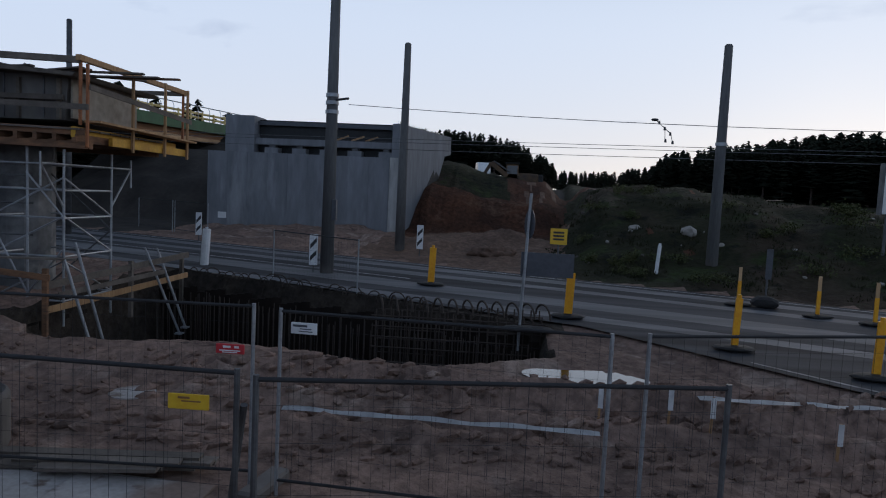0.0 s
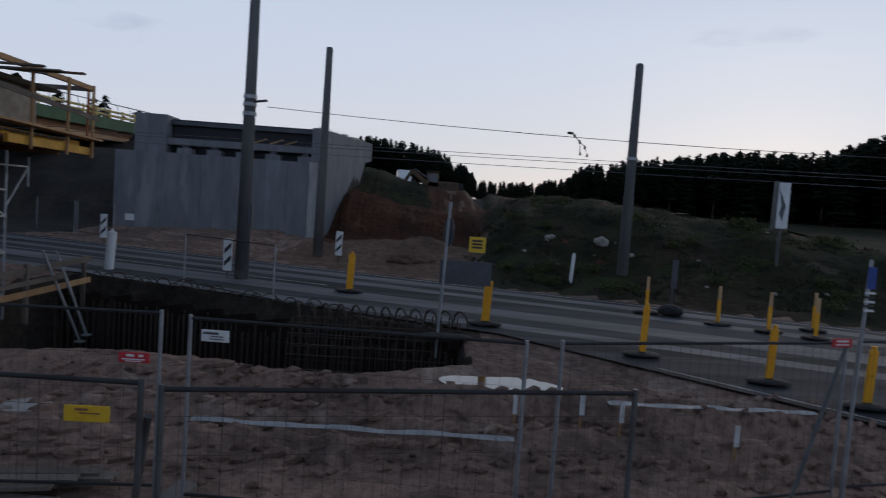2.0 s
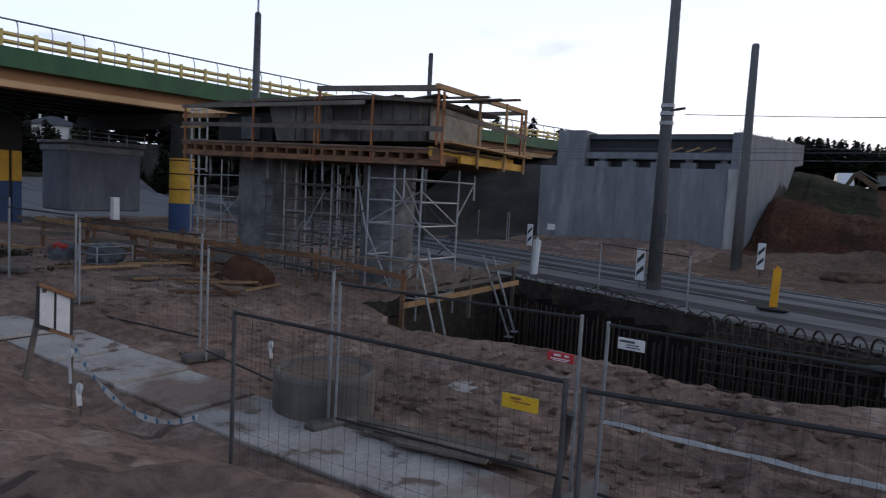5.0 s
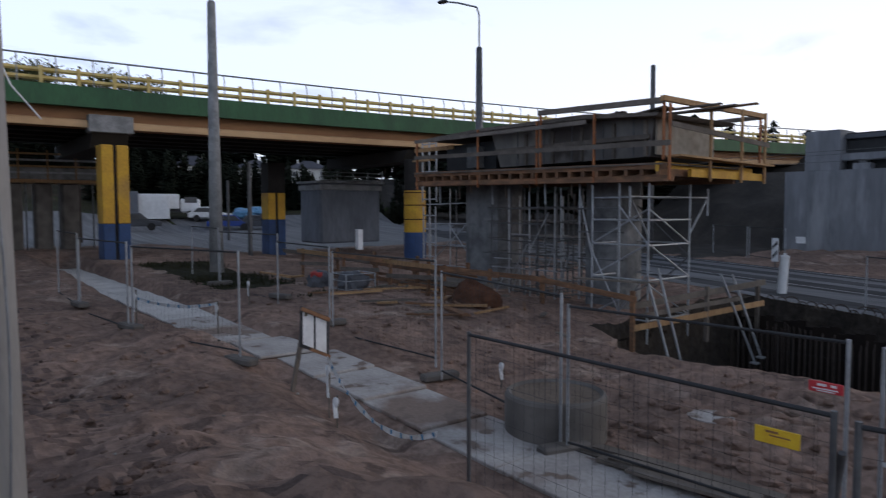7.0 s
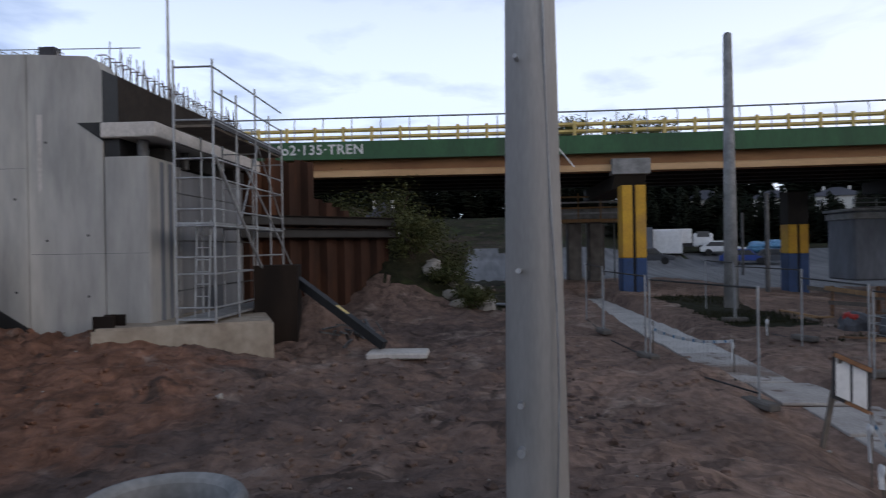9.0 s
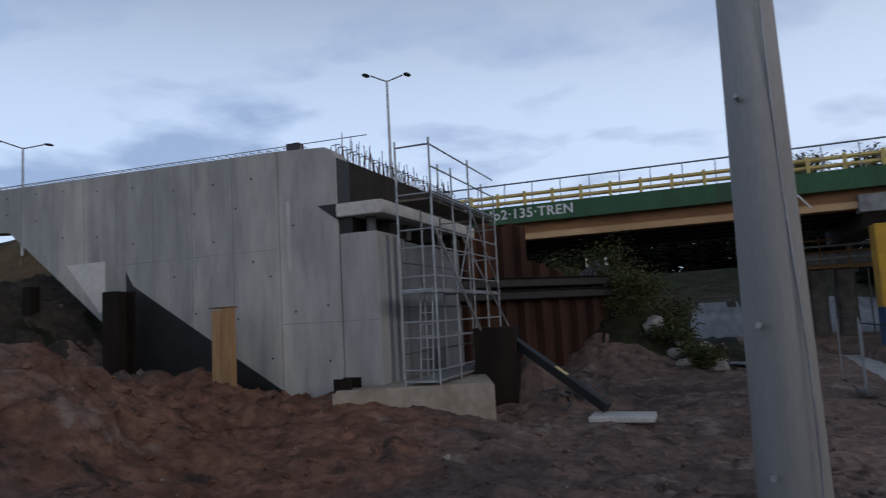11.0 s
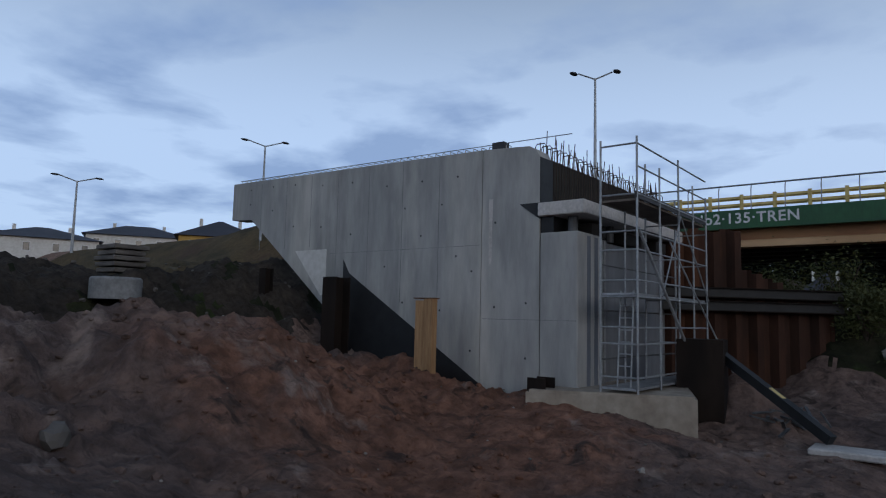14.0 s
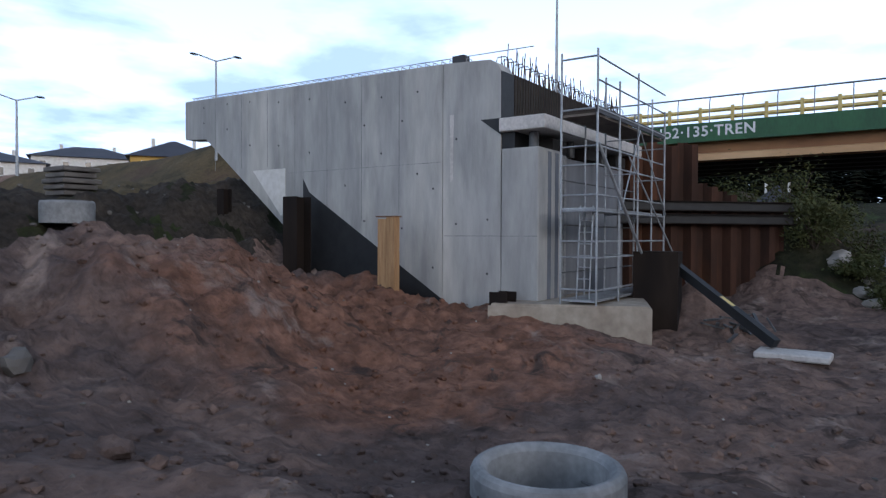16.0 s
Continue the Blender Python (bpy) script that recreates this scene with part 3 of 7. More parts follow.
GX = axis_steps(-900, 900, -18, 8, 0.115, 1.045)
GY = axis_steps(-900, 900, -16, 13.5, 0.115, 1.035)
soil = sheet("ground", GX, GY, ground, DIRT)
soil.data.materials.append(BANK)
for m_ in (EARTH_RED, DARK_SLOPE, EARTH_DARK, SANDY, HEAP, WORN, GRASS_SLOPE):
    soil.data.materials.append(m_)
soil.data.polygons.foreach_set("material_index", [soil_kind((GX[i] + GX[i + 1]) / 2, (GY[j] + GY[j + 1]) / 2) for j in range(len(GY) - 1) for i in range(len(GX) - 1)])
tagged(soil, "rutted brown earth of a construction site with heaps and an excavation", "ground", kind="structure")

# ---- road ----
RX = [v for v in np.arange(-70, 40.1, 1.0)]


def road_strip(name, lo, hi, lift, m, label, kind="structure", x0=-70, x1=40, steps=6):
    xs = [x for x in RX if x0 <= x <= x1]
    vs, fs = [], []
    for x in xs:
        a, b = lo(x), hi(x)
        for i in range(steps + 1):
            y = a + (b - a) * i / steps
            vs.append((x, y, road_z(x, y) + lift))
    k = steps + 1
    for i in range(len(xs) - 1):
        for j in range(steps):
            fs.append((i * k + j, (i + 1) * k + j, (i + 1) * k + j + 1, i * k + j + 1))
    me = bpy.data.meshes.new(name)
    me.from_pydata(vs, [], fs)
    me.materials.append(m)
    ob = new(name, me)
    return tagged(ob, label, "road", kind=kind)


road_strip("road", road_near, road_far, 0.0, ASPHALT, "grey asphalt road with worn white lines")
road_strip("trim_road_line", lambda x: road_far(x) - 0.47, lambda x: road_far(x) - 0.35, 0.008, LINE_WHITE, "worn white line painted on the asphalt", x0=-40, x1=30, steps=1)
road_strip("trim_road_line", lambda x: road_far(x) - 4.22, lambda x: road_far(x) - 4.1, 0.008, LINE_WHITE, "worn white line painted on the asphalt", x0=-40, x1=-3, steps=1)
road_strip("trim_road_line", lambda x: road_near(x) + 0.30, lambda x: road_near(x) + 0.41, 0.008, LINE_WHITE, "white edge line painted on the asphalt", x0=5, x1=14, steps=1)
# Wheel tracks, painted paler for the sky reflected along them.
for off, w in ((0.9, 0.8), (2.5, 0.7), (4.7, 1.3), (7.0, 0.7)):
    road_strip("trim_wheel_track", lambda x: road_far(x) - off - w + 0.08 * math.sin(x * 0.4), lambda x: road_far(x) - off + 0.06 * math.sin(x * 0.3 + off), 0.004, WORN, "wheel track on the asphalt with its sky sheen painted paler", x0=-40, x1=30, steps=1)

# ---- far abutment of the new bridge ----
fa = thing("bridge_abutment", (-12, 42, 0.3), "new grey concrete bridge abutment with bearings, beyond the road", "abutment")
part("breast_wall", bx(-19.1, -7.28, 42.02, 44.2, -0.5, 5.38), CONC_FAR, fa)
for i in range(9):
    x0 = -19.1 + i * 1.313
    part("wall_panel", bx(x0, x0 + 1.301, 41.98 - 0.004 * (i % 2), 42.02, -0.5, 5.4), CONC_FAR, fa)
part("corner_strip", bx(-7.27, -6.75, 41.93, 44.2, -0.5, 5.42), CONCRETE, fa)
part("back_wall", bx(-18.0, -6.75, 43.0, 44.2, 5.4, 7.55), BITUMEN, fa, "black back wall above the bearing seat")
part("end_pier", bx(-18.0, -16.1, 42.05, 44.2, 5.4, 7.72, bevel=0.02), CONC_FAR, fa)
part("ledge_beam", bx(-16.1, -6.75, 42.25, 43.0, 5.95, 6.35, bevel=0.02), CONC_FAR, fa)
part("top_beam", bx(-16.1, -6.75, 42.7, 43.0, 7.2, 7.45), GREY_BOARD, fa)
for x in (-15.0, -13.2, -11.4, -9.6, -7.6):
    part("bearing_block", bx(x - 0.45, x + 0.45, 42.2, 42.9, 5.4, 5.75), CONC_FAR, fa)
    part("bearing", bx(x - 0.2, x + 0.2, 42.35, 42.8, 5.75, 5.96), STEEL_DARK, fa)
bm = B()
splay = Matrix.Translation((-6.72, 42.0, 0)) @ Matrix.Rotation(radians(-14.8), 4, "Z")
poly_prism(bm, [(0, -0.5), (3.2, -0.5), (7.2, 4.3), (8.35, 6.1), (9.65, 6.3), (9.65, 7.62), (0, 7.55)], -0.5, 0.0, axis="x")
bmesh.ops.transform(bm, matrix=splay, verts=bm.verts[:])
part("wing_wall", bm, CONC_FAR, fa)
bm = B()
poly_prism(bm, [(0.5, -0.4), (3.2, -0.4), (7.15, 4.3), (7.3, 4.6), (6.7, 4.9), (6.4, 4.6), (6.2, 5.0)], 0.004, 0.012, axis="x")
bmesh.ops.transform(bm, matrix=splay, verts=bm.verts[:])
part("coating", bm, BITUMEN, fa)
part("sign_plate", bx(-18.35, -17.8, 41.96, 41.99, 1.1, 1.5), WHITE_PLASTIC, fa)
for i in range(32):
    q_ = splay @ Vector((-0.25, 0.3 + i * 0.29, 7.5))
    part("starter_bar", tb(q_, q_ + Vector((0, 0, 0.25)), 0.012, n=4), REBAR, fa)
for x in (-10.9, -9.9, -9.0):
    part("formwork_prop", bb((x, 42.55, 6.4), (x + 0.8, 42.6, 6.7), 0.1, 0.1), WOOD_PALE, fa)
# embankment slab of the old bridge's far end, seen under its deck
# Wall coloured dark in place of shade from the deck.
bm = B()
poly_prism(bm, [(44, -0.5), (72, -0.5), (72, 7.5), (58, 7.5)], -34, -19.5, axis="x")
single("wall_old_abutment", bm, DARK_SLOPE, "sloped concrete wall under the old bridge, coloured dark for the deck's shade", "abutment wall", kind="structure")

# ---- the old bridge ----


def old_x(y):
    return -32.0 + 0.0023 * max(0.0, y) ** 2


OY = [-14 + i * 2.0 for i in range(48)]


def swept(bm, prof, ys, closed=True):
    """Sweep a section of (outward offset, z) along the edge of the old deck."""
    rings = [[bm.verts.new((old_x(y) + a, y, z)) for a, z in prof] for y in ys]
    k = len(prof)
    for r0, r1 in zip(rings, rings[1:]):
        for i in range(k if closed else k - 1):
            bm.faces.new((r0[i], r0[(i + 1) % k], r1[(i + 1) % k], r1[i]))
    if closed:
        bm.faces.new(rings[0]), bm.faces.new(rings[-1][::-1])
    bmesh.ops.recalc_face_normals(bm, faces=bm.faces)


def sweep_part(name, prof, m, parent, label=""):
    bm = B()
    swept(bm, prof, OY)
    return part(name, bm, m, parent, label)


ob_ = thing("road_bridge", (-34, 20, 1.0), "old road bridge with green fascia, ochre beams and yellow guard rail", "bridge")
sweep_part("fascia", [(0, 7.55), (0, 8.4), (-0.35, 8.4), (-0.35, 7.55)], GREEN, ob_, "green painted fascia")
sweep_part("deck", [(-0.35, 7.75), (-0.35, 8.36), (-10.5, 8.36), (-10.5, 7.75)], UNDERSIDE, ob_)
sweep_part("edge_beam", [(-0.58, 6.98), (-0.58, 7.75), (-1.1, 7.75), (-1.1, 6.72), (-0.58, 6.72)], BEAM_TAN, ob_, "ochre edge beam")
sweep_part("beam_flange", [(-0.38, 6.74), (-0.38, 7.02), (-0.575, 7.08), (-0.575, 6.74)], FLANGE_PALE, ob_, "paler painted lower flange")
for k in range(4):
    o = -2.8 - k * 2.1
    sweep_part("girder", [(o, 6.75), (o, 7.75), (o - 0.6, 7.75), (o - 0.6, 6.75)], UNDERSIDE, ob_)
for z in (8.64, 8.98):
    sweep_part("guard_rail", [(-0.75, z - 0.02), (-0.66, z + 0.05), (-0.75, z + 0.17), (-0.79, z + 0.07)], YELLOW_RAIL, ob_, "yellow guard rail")
sweep_part("hand_rail", [(-0.2, 9.52), (-0.16, 9.56), (-0.2, 9.6), (-0.24, 9.56)], GALV, ob_)
me_post = me_stan = None
for i in range(62):
    y = -13.5 + i * 1.4
    bm = B()
    box(bm, -0.655, -0.57, -0.075, 0.075, 8.40, 9.2)
    if me_post is None:
        p = obj("guard_post", bm, YELLOW_RAIL)
        me_post = p.data
    else:
        bm.free()
        p = new("guard_post", me_post)
    p.parent = ob_
    p.location = Vector((old_x(y), y, 0)) - ob_.location
    if me_stan is None:
        bm = B()
        tube(bm, (-0.2, 0, 8.4), (-0.2, 0, 9.3), 0.025, n=6)
        tube(bm, (-0.2, 0, 9.3), (-0.32, 0, 9.56), 0.025, n=6)
        s_ = obj("rail_stanchion", bm, GALV)
        me_stan = s_.data
    else:
        s_ = new("rail_stanchion", me_stan)
    s_.parent = ob_
    s_.location = Vector((old_x(y), y + 0.5, 0)) - ob_.location
# pier caps and painted columns
for y, x in ((7.2, -32.6), (23.0, -31.3)):
    if y < 20:
        part("pier_cap", bx(x - 0.35, x + 0.5, y - 0.85, y + 0.95, 6.55, 7.3, bevel=0.03), CONCRETE_B, ob_)
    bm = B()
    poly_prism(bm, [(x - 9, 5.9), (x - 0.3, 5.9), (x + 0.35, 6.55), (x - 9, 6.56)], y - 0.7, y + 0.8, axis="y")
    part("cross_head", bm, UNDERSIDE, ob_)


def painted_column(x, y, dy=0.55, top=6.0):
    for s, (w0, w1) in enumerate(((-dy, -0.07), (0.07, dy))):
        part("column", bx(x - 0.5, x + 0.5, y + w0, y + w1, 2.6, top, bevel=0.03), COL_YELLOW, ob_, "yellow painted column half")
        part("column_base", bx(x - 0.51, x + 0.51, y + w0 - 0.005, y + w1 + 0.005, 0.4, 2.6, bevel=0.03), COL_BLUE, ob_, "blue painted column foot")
    # The upper column is coloured dark to stand for the deck's shade.
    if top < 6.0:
        part("column_head", bx(x - 0.5, x + 0.5, y - dy, y + dy, top, 6.0), UNDERSIDE, ob_, "column head coloured dark for the shade under the deck")
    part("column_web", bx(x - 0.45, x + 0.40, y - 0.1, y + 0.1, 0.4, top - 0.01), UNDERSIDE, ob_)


painted_column(-32.2, 7.25)
painted_column(-38.5, 17.6, top=4.2)
part("column", tb((-30.9, 22.7, 1.9), (-30.9, 22.7, 4.25), 0.62, n=24), COL_YELLOW, ob_, "round yellow painted column")
part("column_base", tb((-30.9, 22.7, 0.4), (-30.9, 22.7, 1.9), 0.63, n=24), COL_BLUE, ob_, "blue painted column foot")
for z in (2.6, 3.4, 4.1):
    part("column_band", tb((-30.9, 22.7, z), (-30.9, 22.7, z + 0.06), 0.645, n=24), RUST, ob_, "dark strap round the column")
# Dark head again: shade below the deck put into the colour.
part("column_head", tb((-30.9, 22.7, 4.25), (-30.9, 22.7, 6.0), 0.6, n=24), UNDERSIDE, ob_, "column head coloured dark for the shade under the deck")
cap = bpy.data.curves.new("graffiti", "FONT")
cap.body, cap.size, cap.extrude = "No2·135·TREN", 0.66, 0.004
cap.space_character = 1.1
cap.offset = 0.012
tmp = bpy.data.objects.new("tmp_text", cap)
scene.collection.objects.link(tmp)
bpy.context.view_layer.update()
g_mesh = bpy.data.meshes.new_from_object(tmp)
bpy.data.objects.remove(tmp)
g_mesh.materials.append(WHITE_GLOSS)
gr = new("graffiti", g_mesh)
gr.matrix_world = pose(-31.985, -9.95, 7.80, 90, 0, 90)
tagged(gr, "white graffiti letters sprayed on the green bridge fascia", "graffiti")

# ---- near abutment ----
na = thing("bridge_abutment", (-14, -9, 1.3), "tall new concrete abutment with a cantilevered wing wall", "abutment")
bm = B()
poly_prism(bm, [(-9.62, 0.3), (-9.62, 7.5), (-20.2, 7.7), (-20.2, 6.42), (-19.1, 6.36), (-14.2, 2.6), (-12.2, 0.3)], -14.6, -14.0, axis="x")
part("wing_wall", bm, CONCRETE, na, "cantilevered concrete wing wall with form-tie holes")
bm = B()
poly_prism(bm, [(-9.60, 0.3), (-9.60, 7.5), (-8.25, 7.42), (-8.05, 7.3), (-7.95, 7.1), (-7.95, 5.3), (-7.93, 0.3)], -14.6, -14.003, axis="x")
part("wall_end", bm, CONCRETE, na)
part("seat_block", bx(-15.2, -14.0, -7.93, -6.95, 0.3, 5.27, bevel=0.03), CONCRETE, na)
# Same concrete as the wing wall, toned down with the shaded copy.
part("breast_wall", bx(-24, -15.2, -8.4, -7.15, 0.3, 5.2, bevel=0.03), CONC_FAR, na, "grey breast wall behind the scaffold in the shaded concrete tone")
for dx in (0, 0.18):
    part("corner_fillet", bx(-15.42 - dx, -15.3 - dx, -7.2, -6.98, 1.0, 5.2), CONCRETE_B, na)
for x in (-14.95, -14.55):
    part("joint_strip", bx(x - 0.11, x + 0.07, -6.955, -6.94, 1.0, 5.2), CONC_BLUE, na, "dark blue-grey vertical strip at the wall corner")
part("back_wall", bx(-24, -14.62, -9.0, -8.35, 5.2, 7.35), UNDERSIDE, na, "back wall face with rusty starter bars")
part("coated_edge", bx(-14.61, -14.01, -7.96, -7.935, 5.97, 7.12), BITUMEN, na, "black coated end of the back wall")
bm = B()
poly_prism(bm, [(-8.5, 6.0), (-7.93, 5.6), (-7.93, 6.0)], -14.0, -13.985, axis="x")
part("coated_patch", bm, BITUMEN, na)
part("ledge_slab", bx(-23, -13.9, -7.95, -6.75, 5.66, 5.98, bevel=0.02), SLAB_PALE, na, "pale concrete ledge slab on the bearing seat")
# Black box and dark blocks stand in for shade in the bearing gap.
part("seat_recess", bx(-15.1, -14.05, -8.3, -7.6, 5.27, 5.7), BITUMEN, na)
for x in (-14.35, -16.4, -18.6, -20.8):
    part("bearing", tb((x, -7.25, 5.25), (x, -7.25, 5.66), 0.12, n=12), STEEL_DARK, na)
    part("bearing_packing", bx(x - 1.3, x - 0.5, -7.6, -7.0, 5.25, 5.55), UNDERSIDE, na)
bm = B()
poly_prism(bm, [(-14.55, 4.85), (-14.3, 4.45), (-9.62, 1.62), (-9.62, 1.0), (-14.55, 1.8)], -14.0, -13.99, axis="x")
part("bitumen_coating", bm, BITUMEN, na, "black bitumen coating below the soil line")
part("infill_panel", (lambda b: (poly_prism(b, [(-16.75, 5.2), (-15.3, 5.2), (-15.3, 3.85), (-15.5, 3.8)], -14.0, -13.985, axis="x"), b)[1])(B()), RENDER_WHITE, na, "pale fresh infill patch")
for y, zs in ((-19.2, (6.9, 7.4)), (-18.0, (6.6, 7.4)), (-16.9, (6.0, 7.35)), (-15.6, (5.9, 7.2)), (-14.3, (5.6, 7.15)), (-12.9, (4.6, 6.9)), (-11.6, (5.4, 6.9)), (-10.4, (4.8, 6.9)), (-12.2, (3.6, 6.2)), (-10.9, (3.4, 6.2)), (-9.2, (3.5, 5.6)), (-8.3, (2.3, 3.6)), (-9.9, (2.4, 4.4))):
    for z in zs:
        part("tie_hole", tb((-13.999, y, z), (-13.991, y, z), 0.028, n=8), DARK_INK, na)
for i in range(44):
    y = -20.0 + i * 0.255
    z = 7.7 - 0.02 * (y + 20.2)
    part("starter_loop", bent(B(), [(-14.2, y, z - 0.02), (-14.2, y, z + 0.12), (-14.22, y, z + 0.14), (-14.42, y, z + 0.14), (-14.42, y, z - 0.02)], 0.013, 4), GALV, na)
part("top_bar", tb((-14.2, -20.1, 7.83), (-14.2, -7.2, 7.62), 0.012, n=4), GALV, na)
part("wood_block", bx(-14.35, -14.1, -9.4, -9.05, 7.5, 7.68), DARK_INK, na)
rng = random.Random(4)
for i in range(58):
    x = -14.8 - i * 0.15
    h = 7.35 + rng.uniform(0.25, 0.75)
    part("starter_bar", tb((x, -8.4, 7.3), (x + rng.uniform(-0.06, 0.06), -8.4 + rng.uniform(-0.1, 0.1), h), 0.013, n=4), REBAR, na)
    part("face_bar", tb((x, -8.33, 6.0), (x, -8.33, 7.35), 0.014, n=4), REBAR, na)
    if i % 2:
        part("starter_loop", bent(B(), [(x, -8.62, 7.3), (x, -8.62, 7.66), (x, -8.58, 7.72), (x, -8.36, 7.72), (x, -8.30, 7.64), (x, -8.30, 7.3)], 0.014, 4), REBAR, na)
for y in (-18.6, -17.3, -16.1, -14.9, -13.6, -12.3, -11.0):
    part("panel_seam", bx(-14.0, -13.994, y - 0.006, y + 0.006, 5.3 if y < -15 else 3.6, 7.55), CONCRETE_B, na)
part("pour_seam", bx(-14.0, -13.996, -9.55, -6.98, 3.2, 3.215), CONCRETE_B, na)
part("pour_seam", bx(-14.0, -13.996, -15.2, -9.66, 5.05, 5.062), CONCRETE_B, na)
part("stain", (lambda b: (poly_prism(b, [(-9.4, 6.2), (-9.28, 6.2), (-9.3, 4.6), (-9.38, 4.5)], -14.0, -13.997, axis="x"), b)[1])(B()), SLAB_PALE, na)
# footing
bm = B()
poly_prism(bm, [(-12.85, -7.6), (-14.25, -4.4), (-17.2, -5.55), (-17.5, -8.0)], 0.4, 1.72, axis="z")
bmesh.ops.bevel(bm, geom=[e for e in bm.edges if abs(e.verts[0].co.z - e.verts[1].co.z) < 0.01 and e.verts[0].co.z > 1.6], offset=0.05, segments=2, affect="EDGES")
part("footing", bm, CONCRETE_TAN, na, "tan earth-stained concrete footing")

# ---- steel soldier piles and timber before the wing wall ----


def soldier_pile(x, y, z0, z1, w=0.42, m=LINING, name="soldier_pile", label="dark weathered steel H-pile driven into the soil"):
    bm = B()
    a, t = w / 2, 0.03
    poly_prism(bm, [(x - a, y - a), (x - a + t, y - a), (x - a + t, y - t / 2), (x + a - t, y - t / 2), (x + a - t, y - a), (x + a, y - a), (x + a, y + a), (x + a - t, y + a), (x + a - t, y + t / 2), (x - a + t, y + t / 2), (x - a + t, y + a), (x - a, y + a)], z0, z1, axis="z")
    return single(name, bm, m, label, "pile")


soldier_pile(-13.3, -14.07, 1.5, 4.28, 0.55)
soldier_pile(-12.9, -16.72, 2.0, 4.57, 0.3)
soldier_pile(-13.35, -7.5, 0.8, 1.95, 0.45)
pl = thing("timber_post", (-13.0, -10.5, 1.5), "pale upright timber boards nailed together before the wall", "timber post")
part("board", bx(-13.1, -12.9, -10.8, -10.52, 0.9, 3.62), WOOD_PALE, pl)
part("board", bx(-13.06, -12.86, -10.50, -10.24, 0.9, 3.66), WOOD_PALE, pl)
part("cap_board", bx(-13.12, -12.84, -10.82, -10.22, 3.66, 3.69), WOOD, pl)

# ---- sheet pile wall beside the near abutment ----
sp = thing("sheet_pile_wall", (-22, -5, 1.0), "rusty steel sheet pile wall with a waler beam", "sheet piling")
W0, W1 = Vector((-19.9, -7.3, 0)), Vector((-24.3, -3.25, 0))
along = (W1 - W0).normalized()
front = Vector((-along.y, along.x, 0)) * -1
if front.dot(Vector((1, 0, 0))) < 0:
    front = -front
N_PILE = 17
for i in range(N_PILE):
    c = W0.lerp(W1, (i + 0.5) / N_PILE)
    wid = (W1 - W0).length / N_PILE
    top = (6.15 - 0.07 * (i % 3)) if i < 8 else (4.9 - 0.12 * (i % 4)) if i < 12 else 4.25
    d = 0.12 if i % 2 else -0.12
    bm = B()
    a0, a1 = c - along * wid * 0.30 + front * d, c + along * wid * 0.30 + front * d
    e0, e1 = c - along * wid * 0.5, c + along * wid * 0.5
    for p, q in ((e0, a0), (a0, a1), (a1, e1)):
        pts = [p, q, q - front * 0.02, p - front * 0.02]
        lo, hi = [bm.verts.new((v.x, v.y, 0.0)) for v in pts], [bm.verts.new((v.x, v.y, top)) for v in pts]
        bm.faces.new(hi)
        for k in range(4):
            bm.faces.new((lo[k], lo[(k + 1) % 4], hi[(k + 1) % 4], hi[k]))
    bmesh.ops.recalc_face_normals(bm, faces=bm.faces)
    part("sheet_pile", bm, RUST, sp)
for z in (4.02, 3.62):
    for off, w, h in ((0.30, 0.26, 0.03), (0.30, 0.03, 0.28)):
        p, q = W0 + front * off, W1 + front * off + along * 0.1
        if w > h:
            part("waler_flange", bb((p.x, p.y, z), (q.x, q.y, z), 0.26, 0.03), LINING, sp)
            part("waler_flange", bb((p.x, p.y, z + 0.28), (q.x, q.y, z + 0.28), 0.26, 0.03), LINING, sp)
        else:
            part("waler_web", bb((p.x, p.y, z + 0.14), (q.x, q.y, z + 0.14), 0.03, 0.26), BITUMEN, sp)

# ---- middle pier under construction ----
pier = thing("bridge_pier", (-15, 15.8, -0.2), "unfinished concrete bridge pier with two columns", "pier")
for x0, x1 in ((-18.7, -16.8), (-13.2, -11.85)):
    bm = B()
    pts = [(x0 + 0.5, 15.8), (x1 - 0.5, 15.8), (x1 - 0.12, 15.95), (x1, 16.3), (x1, 16.8), (x1 - 0.12, 17.15), (x1 - 0.5, 17.3), (x0 + 0.5, 17.3), (x0 + 0.12, 17.15), (x0, 16.8), (x0, 16.3), (x0 + 0.12, 15.95)]
    poly_prism(bm, pts, -2.4, 4.05, axis="z")
    part("column", bm, CONC_PIER, pier)
bm = B()
poly_prism(bm, [(-16.0, 4.55), (-10.4, 4.55), (-10.3, 5.62), (-16.4, 5.62)], 15.2, 18.1, axis="y")
part("cap_formwork", bm, SHUTTER, pier, "weathered grey-brown shuttering panels of the pier cap")
part("shutter_panel", bx(-10.28, -10.22, 15.25, 18.0, 4.6, 5.55), CONCRETE_TAN, pier)
for x in (-15.2, -14.1, -13.0, -11.9, -10.9):
    part("shutter_joint", bx(x - 0.015, x + 0.015, 15.17, 15.199, 4.58, 5.6), STEEL_DARK, pier)
    part("shutter_rib", bx(x + 0.35, x + 0.43, 15.12, 15.199, 4.56, 5.5), WOOD_GREY, pier)
part("shutter_waler", bx(-16.1, -10.35, 15.05, 15.12, 5.0, 5.12), WOOD_GREY, pier)
# Black block added to stand for the shaded inside of the open formwork.
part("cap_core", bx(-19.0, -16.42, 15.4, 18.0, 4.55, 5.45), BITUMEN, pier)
part("shutter_end", bx(-17.6, -17.0, 15.15, 15.39, 4.6, 5.3), CONC_PIER, pier)

